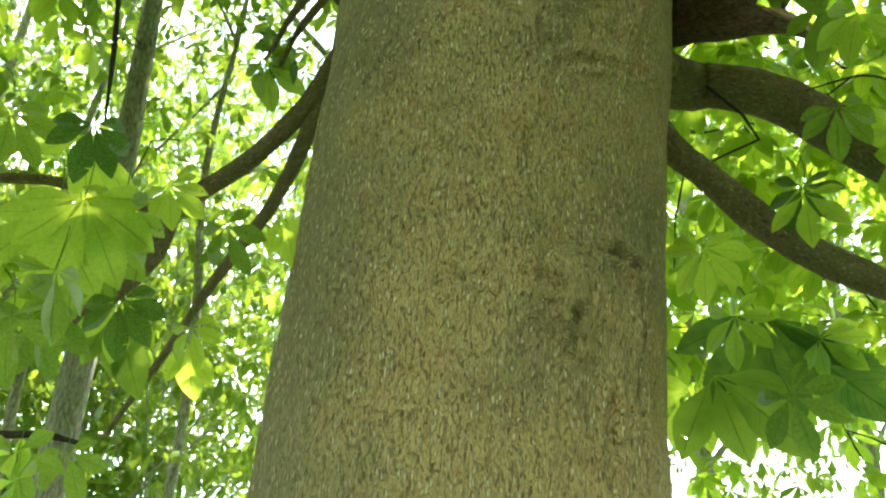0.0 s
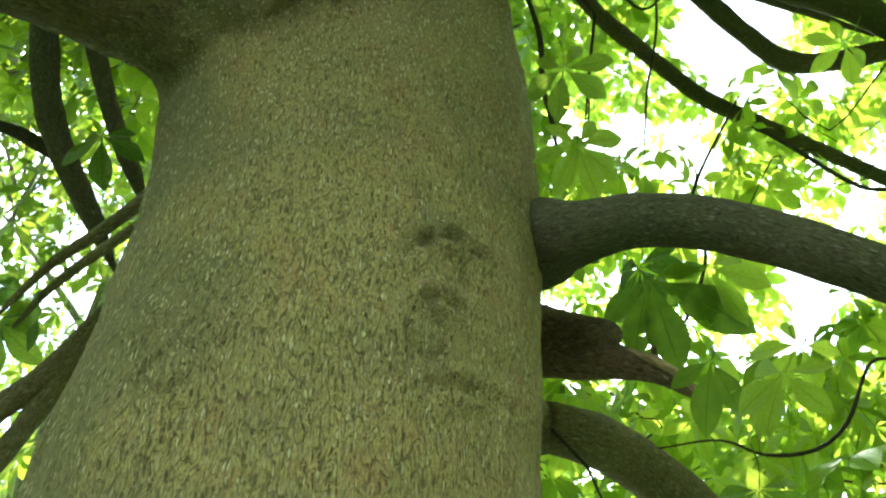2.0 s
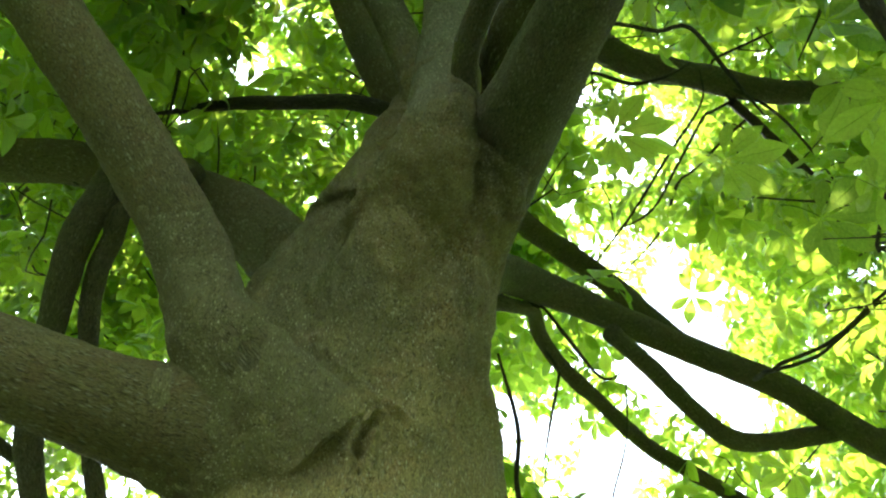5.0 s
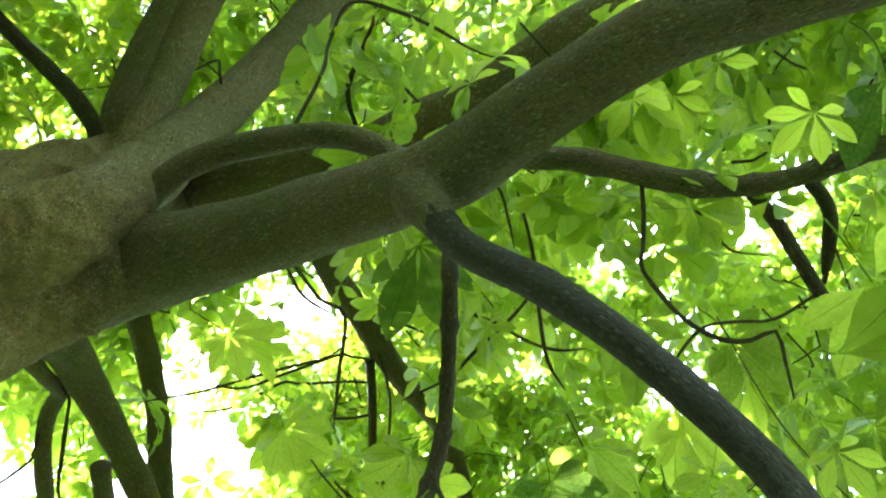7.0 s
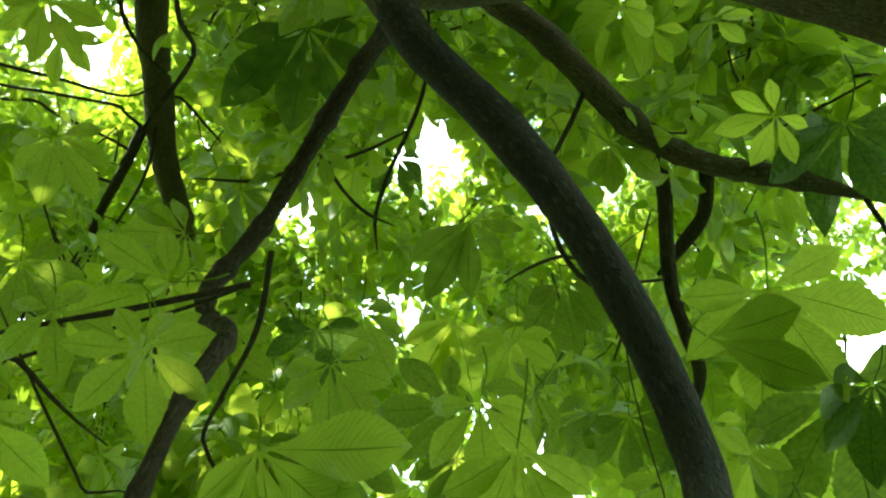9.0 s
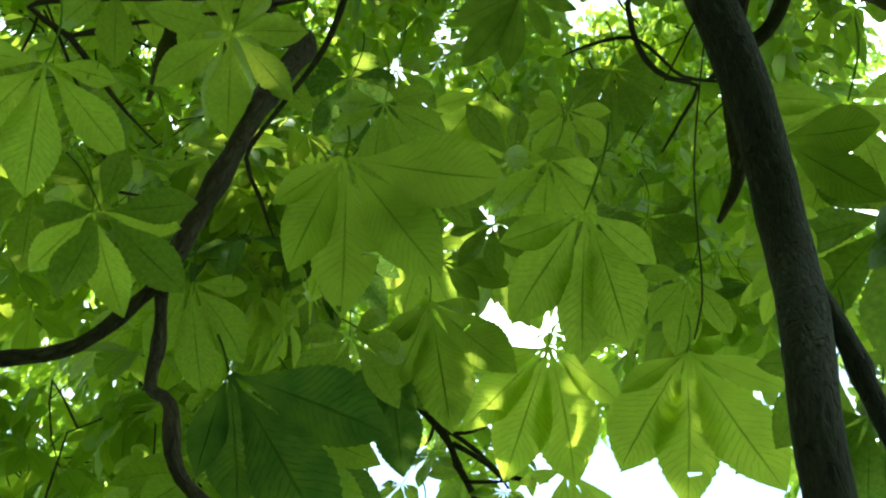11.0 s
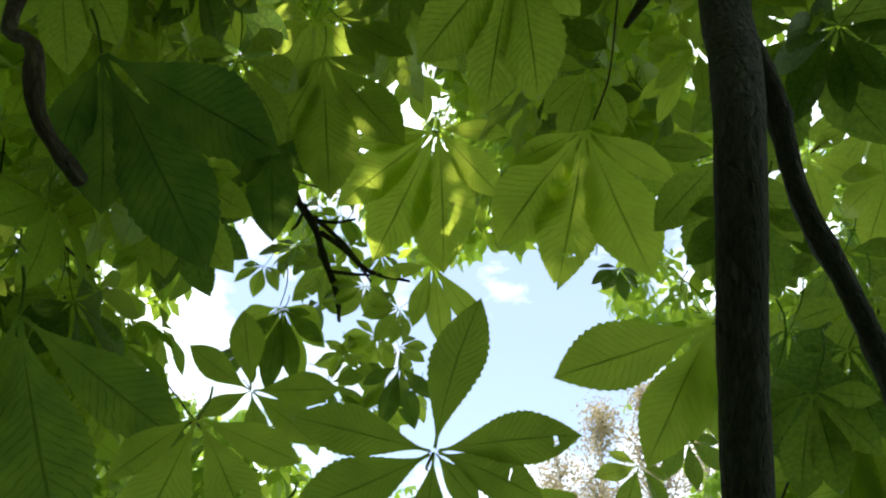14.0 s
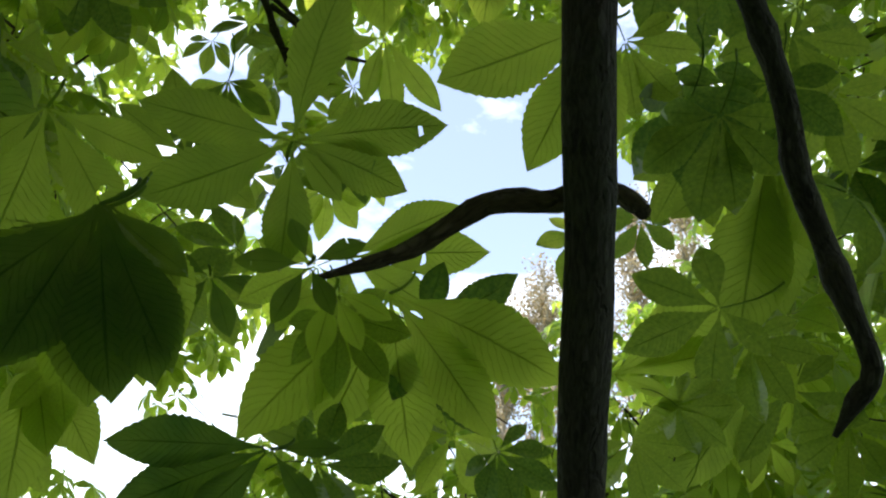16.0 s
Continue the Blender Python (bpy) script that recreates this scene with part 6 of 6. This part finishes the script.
leaf((2.344, -2.888, 4.016), (2.523, -2.903, 3.931), (0.34, -0.5, 0.79), 6, 210, 2)
leaf((2.236, -2.98, 3.913), (2.379, -2.999, 3.872), (0.22, -0.31, 0.92), 7, 210, 0)
leaf((2.306, -3.089, 3.772), (2.466, -3.081, 3.718), (0.31, -0.44, 0.84), 7, 180, 1)
leaf((2.013, -2.99, 3.716), (2.152, -3.006, 3.667), (0.16, -0.71, 0.69), 7, 210, 2)
leaf((2.39, -3.052, 3.7), (2.535, -3.037, 3.67), (0.21, -0.73, 0.65), 6, 240, 0)
leaf((2.193, -3.08, 3.564), (2.328, -3.098, 3.507), (0.12, -0.83, 0.55), 6, 180, 1)
leaf((2.355, -3.286, 3.627), (2.49, -3.318, 3.571), (0.28, -0.38, 0.88), 5, 180, 2)
leaf((2.343, -3.114, 3.522), (2.47, -3.194, 3.405), (0.53, -0.31, 0.79), 7, 210, 0)
leaf((2.523, -2.911, 3.565), (2.612, -3.007, 3.521), (0.5, 0.06, 0.87), 5, 210, 1)
leaf((2.361, -2.956, 3.564), (2.416, -3.105, 3.52), (0.93, 0.27, 0.25), 5, 210, 2)
leaf((2.493, -2.972, 3.507), (2.615, -3.036, 3.417), (0.67, 0.35, 0.66), 5, 210, 0)
leaf((2.367, -2.632, 3.571), (2.487, -2.628, 3.543), (0.23, -0.09, 0.97), 7, 240, 1)
leaf((2.367, -3.229, 3.803), (2.43, -3.356, 3.778), (0.59, 0.14, 0.79), 6, 210, 2)

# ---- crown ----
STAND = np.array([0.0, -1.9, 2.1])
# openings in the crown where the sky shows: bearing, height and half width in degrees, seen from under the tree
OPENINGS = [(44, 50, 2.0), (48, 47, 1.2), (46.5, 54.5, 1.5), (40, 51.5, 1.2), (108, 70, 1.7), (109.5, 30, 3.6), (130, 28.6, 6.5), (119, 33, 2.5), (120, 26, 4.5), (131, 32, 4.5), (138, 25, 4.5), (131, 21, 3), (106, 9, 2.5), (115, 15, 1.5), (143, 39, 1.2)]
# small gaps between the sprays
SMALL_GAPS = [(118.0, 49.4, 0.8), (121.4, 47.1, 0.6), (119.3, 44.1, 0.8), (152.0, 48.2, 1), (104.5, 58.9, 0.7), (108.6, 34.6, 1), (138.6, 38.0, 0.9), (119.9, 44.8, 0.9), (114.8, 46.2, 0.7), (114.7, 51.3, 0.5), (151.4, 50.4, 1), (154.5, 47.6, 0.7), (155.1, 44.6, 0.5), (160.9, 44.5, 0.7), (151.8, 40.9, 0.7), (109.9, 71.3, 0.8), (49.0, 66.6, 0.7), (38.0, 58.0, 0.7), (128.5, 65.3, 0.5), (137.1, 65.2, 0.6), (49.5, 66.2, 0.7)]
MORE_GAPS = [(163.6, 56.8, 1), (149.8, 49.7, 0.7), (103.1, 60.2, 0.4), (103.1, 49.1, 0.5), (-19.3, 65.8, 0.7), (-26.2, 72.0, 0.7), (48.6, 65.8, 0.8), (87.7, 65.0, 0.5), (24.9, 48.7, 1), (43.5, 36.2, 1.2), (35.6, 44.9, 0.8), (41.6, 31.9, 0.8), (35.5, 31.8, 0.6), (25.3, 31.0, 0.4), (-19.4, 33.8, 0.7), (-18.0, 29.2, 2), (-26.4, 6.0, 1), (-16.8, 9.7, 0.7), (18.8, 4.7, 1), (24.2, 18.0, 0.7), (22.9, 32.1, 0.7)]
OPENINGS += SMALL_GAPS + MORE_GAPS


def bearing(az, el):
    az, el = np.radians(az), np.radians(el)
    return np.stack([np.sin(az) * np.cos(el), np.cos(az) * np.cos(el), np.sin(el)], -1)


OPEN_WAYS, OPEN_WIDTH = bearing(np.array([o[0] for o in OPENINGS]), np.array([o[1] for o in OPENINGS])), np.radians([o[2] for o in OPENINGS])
SCAFFOLD = np.vstack([smooth_path(p, 0.25)[:, :3] for p in LIMB_LINES])

FREE_LIMB, UNDER = np.vstack([smooth_path(p, 0.1)[:, :3] for p in (Q_LINE, M_LINE, M1_LINE, MG_LINE, RB_LINE)]), np.array([-0.56, -1.81, 2.10])


def free_places(rng, count, bearings, heights, near, far, clear, margin=0.2):
    """Places for twig ends between those bearings, heights and distances, clear of the limbs and of the openings."""
    out = []
    for _ in range(60):
        if len(out) >= count:
            break
        n = count * 2
        z = rng.uniform(math.sin(radians(heights[0])), math.sin(radians(heights[1])), n)
        a = np.radians(rng.uniform(bearings[0], bearings[1], n))
        w = np.stack([np.sqrt(1 - z * z) * np.sin(a), np.sqrt(1 - z * z) * np.cos(a), z], 1)
        r = rng.uniform(near ** 2, far ** 2, n) ** 0.5
        p = STAND + w * r[:, None]
        ok = (np.linalg.norm(p[:, None] - SCAFFOLD[None], axis=2).min(1) > clear) & (p[:, 2] > 1.2)
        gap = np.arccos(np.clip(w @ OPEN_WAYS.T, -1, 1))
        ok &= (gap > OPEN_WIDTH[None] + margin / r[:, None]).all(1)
        wood_side = (a > radians(-44)) & (a < radians(-4)) & (z < 0.68) & (rng.random(n) < 0.9) & (r > 2.2)
        ok &= ~wood_side
        t = np.clip((p - STAND) @ np.array([0.0, 0.55, 0.83]) / 3.2, 0, 1)
        ok &= np.linalg.norm(p - STAND - t[:, None] * np.array([0.0, 1.76, 2.66]), axis=1) > BARE
        # the long limbs hang free below their leaves
        to_limb = FREE_LIMB - UNDER
        deep = np.linalg.norm(to_limb, axis=1)
        v = p - UNDER
        off = np.linalg.norm(v, axis=1)
        turn = np.arccos(np.clip((v / off[:, None]) @ (to_limb / deep[:, None]).T, -1, 1))
        ok &= ((turn > 0.035 + 0.19 / off[:, None]) | (off[:, None] > deep[None] + 0.1)).all(1) | (rng.random(n) < 0.06)
        out += list(p[ok])
    return np.array(out[:count])


def rosette(rng, place, size, mats, twigs=None):
    """Leaves round a twig end: stalks outward, blades hanging."""
    k = rng.integers(4, 8)
    a0 = rng.uniform(0, 6.28)
    out = place - STAND
    out = out / np.linalg.norm(out)
    for j in range(k):
        a = a0 + j / k * 6.28 + rng.normal(0, 0.25)
        level = np.array([math.cos(a), math.sin(a), 0.0])
        s = size * rng.uniform(0.6, 1.2)
        hub = place + level * s * rng.uniform(0.5, 1.0) + np.array([0, 0, rng.normal(0, 0.06)])
        way = level * rng.uniform(0.45, 0.9) + np.array([0, 0, -rng.uniform(0.35, 1.0)])
        nor = np.array([0, 0, 1.0]) + level * 0.35 + rng.normal(0, 0.22, 3)
        mats.append(np.array(frame_of(hub, way, nor, s)))
    if twigs is not None and rng.random() < 0.4:
        near_limb = SCAFFOLD[np.argmin(np.linalg.norm(SCAFFOLD - place, axis=1))] - place
        near_limb = near_limb / np.linalg.norm(near_limb)
        go = near_limb * 0.7 + rng.normal(0, 0.45, 3)
        reach = rng.uniform(0.4, 0.9)
        one = place + go * reach * 0.35 + rng.normal(0, 0.09, 3)
        two = place + go * reach * 0.7 + rng.normal(0, 0.1, 3)
        w = np.array([place + go * reach, two, one]) - STAND
        w = w / np.linalg.norm(w, axis=1)[:, None]
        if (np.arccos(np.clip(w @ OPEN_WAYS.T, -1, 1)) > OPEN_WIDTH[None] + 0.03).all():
            twigs.append([(*(place + go * reach), 0.0048), (*two, 0.0042), (*one, 0.0034), (*place, 0.0025)])


def make_crown():
    rng = np.random.default_rng(11)
    near, mid, far, twigs = [], [], [], []
    # bearings, heights, distances, clearance and number of twig ends, layer by layer from the inside out
    for bearings, heights, near_by, far_off, clear, count in SPRAYS:
        for p in free_places(rng, count, bearings, heights, near_by, far_off, clear, 0.3):
            rosette(rng, p, 0.165, near, twigs if near_by > 2.5 else None)
    # from bearing 235 to 305 the crown is unseen, thickened to dim the trunk's left
    for bearings, share in (((-55, 190), 0.82), ((190, 235), 0.08), ((235, 305), 0.34)):
        for p in free_places(rng, int(N_MID * share), bearings, (3, 90), 4.0, 6.4, 0.4):
            rosette(rng, p, 0.19, mid, twigs)
        for p in free_places(rng, int(N_FAR * share), bearings, (16, 90), 6.4, 9.5, 0.25, 0.25):
            rosette(rng, p, 0.2, far)
    # the thick eastern and north-western sides of the crown
    for p in free_places(rng, 1300, (50, 150), (42, 84), 6.0, 9.5, 0.3, 0.22):
        rosette(rng, p, 0.2, far)
    for p in free_places(rng, 1000, (-70, 30), (48, 86), 5.5, 9.0, 0.3, 0.2):
        rosette(rng, p, 0.2, far)
    near.sort(key=lambda m: np.linalg.norm(m[:3, 3] - STAND))
    for m in near[:SINGLE]:
        ob = part("leaf", leaf_shape(6, 210, len(SHAPES) % 3), LEAF, tree)
        ob.matrix_basis = Matrix(m.tolist())
    pieces = []
    for k in range(4):
        pieces.append(scatter(compound_leaf(5 + k % 3, 200 + 20 * k, 9, 3, 40 + k, 0.6), near[SINGLE + k::4]))
        pieces.append(scatter(compound_leaf(5 + k % 3, 200 + 20 * k, 5, 2, 50 + k, 0.6, 0.0, False), mid[k::4]))
        pieces.append(scatter(compound_leaf(5 + k % 3, 210 + 20 * k, 3, 2, 60 + k, 0.6, 0.0, False), far[k::4]))
    tagged(part("crown_leaves", gather("crown_leaves", pieces), LEAF_FAR, tree, "dense canopy of green palmate leaves"), kind="stuff")
    vs, fs, gs, base = [], [], [], 0
    for k, t in enumerate(twigs):
        v, f, g = tube(t, 5, 0.12, 0.0, k % 50)
        vs.append(v), gs.append(g)
        fs += [tuple(i + base for i in face) for face in f]
        base += len(v)
    tagged(part("crown_twigs", mesh_of("crown_twigs", np.vstack(vs), fs, np.vstack(gs)), TWIG_BARK, tree, "thin dark twigs in the canopy"), kind="stuff")


make_crown()


# ---- trees round about ----
def woodland_tree(az, dist, height, girth, lean, seed, leaves, bare=0.25, size=0.2):
    """A slim tree of the wood: trunk, limbs and a loose bright crown."""
    rng = np.random.default_rng(seed)
    x, y = math.sin(radians(az)) * dist, -1.9 + math.cos(radians(az)) * dist
    ob = tagged(new("woodland_tree"), "slim woodland tree with a pale trunk and bright yellow-green leaves", "tree", "woodland trees behind")
    ob.location = (x, y, 0)
    line = [(0, 0, -0.1, girth * 1.25)]
    for k in range(1, 7):
        h = height * k / 6
        line.append((lean * h + rng.normal(0, 0.05), lean * 0.3 * h + rng.normal(0, 0.05), h, girth * (1 - 0.14 * k)))
    stem("trunk", line, ob, WOODS_BARK, 14, 0.25, 0.05, seed)
    ends = []
    for k in range(9):
        h = height * rng.uniform(max(0.22, bare - 0.05), 0.95)
        a = rng.uniform(0, 6.28)
        go = rng.uniform(1.0, 2.6) * (1.2 - 0.6 * h / height)
        r = girth * rng.uniform(0.2, 0.4)
        c = np.array([lean * h, lean * 0.3 * h, h])
        pts = [(*c, r), (*(c + [0.4 * go * math.cos(a), 0.4 * go * math.sin(a), 0.5 * go]), r * 0.7), (*(c + [go * math.cos(a), go * math.sin(a), 1.2 * go]), r * 0.3)]
        stem("limb", pts, ob, WOODS_BARK, 8, 0.2, 0.04, seed + k)
        ends.append(pts[-1][:3]), ends.append(pts[1][:3])
    mats = []
    while len(mats) < leaves:
        e = np.array(ends[rng.integers(len(ends))]) if rng.random() < 0.6 else np.array([lean * height * 0.6, 0, height * rng.uniform(bare, 1.0)])
        p = e + rng.normal(0, 0.75, 3) * (1, 1, 0.8)
        a = rng.uniform(0, 6.28)
        level = np.array([math.cos(a), math.sin(a), 0])
        mats.append(np.array(frame_of(p, level * 0.7 + np.array([0, 0, -rng.uniform(0.1, 0.9)]), np.array([0, 0, 1.0]) + rng.normal(0, 0.35, 3), size * rng.uniform(0.6, 1.2))))
    half = [scatter(compound_leaf(3 + 2 * (k % 2), 150 + 40 * k, 4, 2, seed + k, 0.5, 0.0, False), mats[k::3]) for k in range(3)]
    tagged(part("crown", gather("crown", half), WOODS_LEAF, ob), kind="stuff")


WOODS_BEHIND = (
    (-24.6, 4.9, 9.5, 0.11, -0.03, 600, 0.68), (-29.3, 7.0, 10.0, 0.055, 0.01, 600, 0.62), (-18.9, 6.2, 9.5, 0.05, -0.02, 600, 0.66),
    (-14.0, 6.6, 10.0, 0.10, 0.03, 700, 0.66), (-36.0, 8.0, 9.0, 0.12, 0.02, 1700, 0.3), (-23.0, 12.0, 9.0, 0.12, 0.06, 2400, 0.18),
    (-12.0, 11.0, 8.0, 0.09, 0.02, 2000, 0.18), (-33.0, 12.5, 8.5, 0.1, -0.03, 2400, 0.18), (-42.0, 11.0, 8.0, 0.1, 0.0, 1700, 0.18),
    (-27.0, 8.2, 4.6, 0.06, 0.05, 1500, 0.12), (-19.5, 8.8, 4.4, 0.05, -0.04, 1500, 0.12), (-34.0, 9.2, 5.2, 0.06, 0.03, 1400, 0.12))
# the trees at 243, 262 and 282 are unseen, added to block skylight
WOODS_ROUND = (
    (14.0, 9.0, 8.5, 0.13, 0.01, 2000), (24.0, 10.5, 8.0, 0.12, -0.01, 1800), (36.0, 10.0, 6.5, 0.1, 0.0, 1500),
    (52.0, 12.0, 7.0, 0.12, 0.0, 1000), (76.0, 12.0, 8.5, 0.12, 0.01, 1200), (92.0, 11.0, 6.0, 0.12, 0.0, 1000),
    (152.0, 12.0, 7.0, 0.12, 0.0, 1300), (165.0, 10.0, 8.0, 0.13, 0.0, 1200), (300.0, 10.0, 9.5, 0.14, 0.0, 1600), (282.0, 9.0, 9.0, 0.12, 0.0, 1600), (262.0, 10.0, 9.0, 0.12, 0.0, 1600), (243.0, 9.5, 8.5, 0.12, 0.0, 1500))
for k, (az, dist, height, girth, lean, leaves, bare) in enumerate(WOODS_BEHIND):
    woodland_tree(az, dist, height, girth, lean, 70 + k * 20, leaves, bare)
for k, (az, dist, height, girth, lean, leaves) in enumerate(WOODS_ROUND):
    woodland_tree(az, dist, height, girth, lean, 310 + k * 20, leaves, 0.18)



def poplar(az, dist, height, seed):
    """A tall far tree, thin and brownish against the light."""
    rng = np.random.default_rng(seed)
    x, y = math.sin(radians(az)) * dist, -1.9 + math.cos(radians(az)) * dist
    ob = tagged(new("poplar_tree"), "tall distant tree with thin brownish spring leaves", "tree", "far tall trees")
    ob.location = (x, y, 0)
    stem("trunk", [(0, 0, -0.1, 0.3), (0.1, 0, height * 0.5, 0.2), (0, 0.1, height, 0.04)], ob, WOODS_BARK, 8, 0.6, 0.03, seed)
    mats = []
    for k in range(42):
        h = height * (0.35 + 0.62 * rng.random() ** 0.8)
        a = rng.uniform(0, 6.28)
        go = (1.06 - h / height) * rng.uniform(2.0, 5.0) + 0.35
        end = np.array([go * math.cos(a) * 0.7, go * math.sin(a) * 0.7, h + go * 0.9])
        stem("limb", [(0, 0, h, 0.06), (*(np.array([0, 0, h]) * 0.5 + end * 0.5), 0.04), (*end, 0.012)], ob, WOODS_BARK, 5, 0.5, 0.0, seed + k)
        for j in range(120):
            t = rng.uniform(0.2, 1.05)
            p = np.array([0, 0, h]) * (1 - t) + end * t + rng.normal(0, 0.3, 3)
            mats.append(np.array(frame_of(p, rng.normal(0, 1, 3), rng.normal(0, 1, 3), rng.uniform(0.09, 0.17))))
    v, q, uv = leaflet(1, 0.8, 0.3, 0.1, 4, 2, rng, False)
    tagged(part("crown", gather("crown", [scatter((v, q, uv), mats)]), POPLAR_LEAF, ob), kind="stuff")


for az, dist, height, seed in ((131.6, 35, 14.4, 1), (134.4, 34, 16.0, 2), (137.4, 36, 19.0, 3), (140.6, 35, 19.6, 4), (144.2, 34, 18.6, 5), (147.6, 35, 19.2, 6)):
    poplar(az, dist, height, seed)
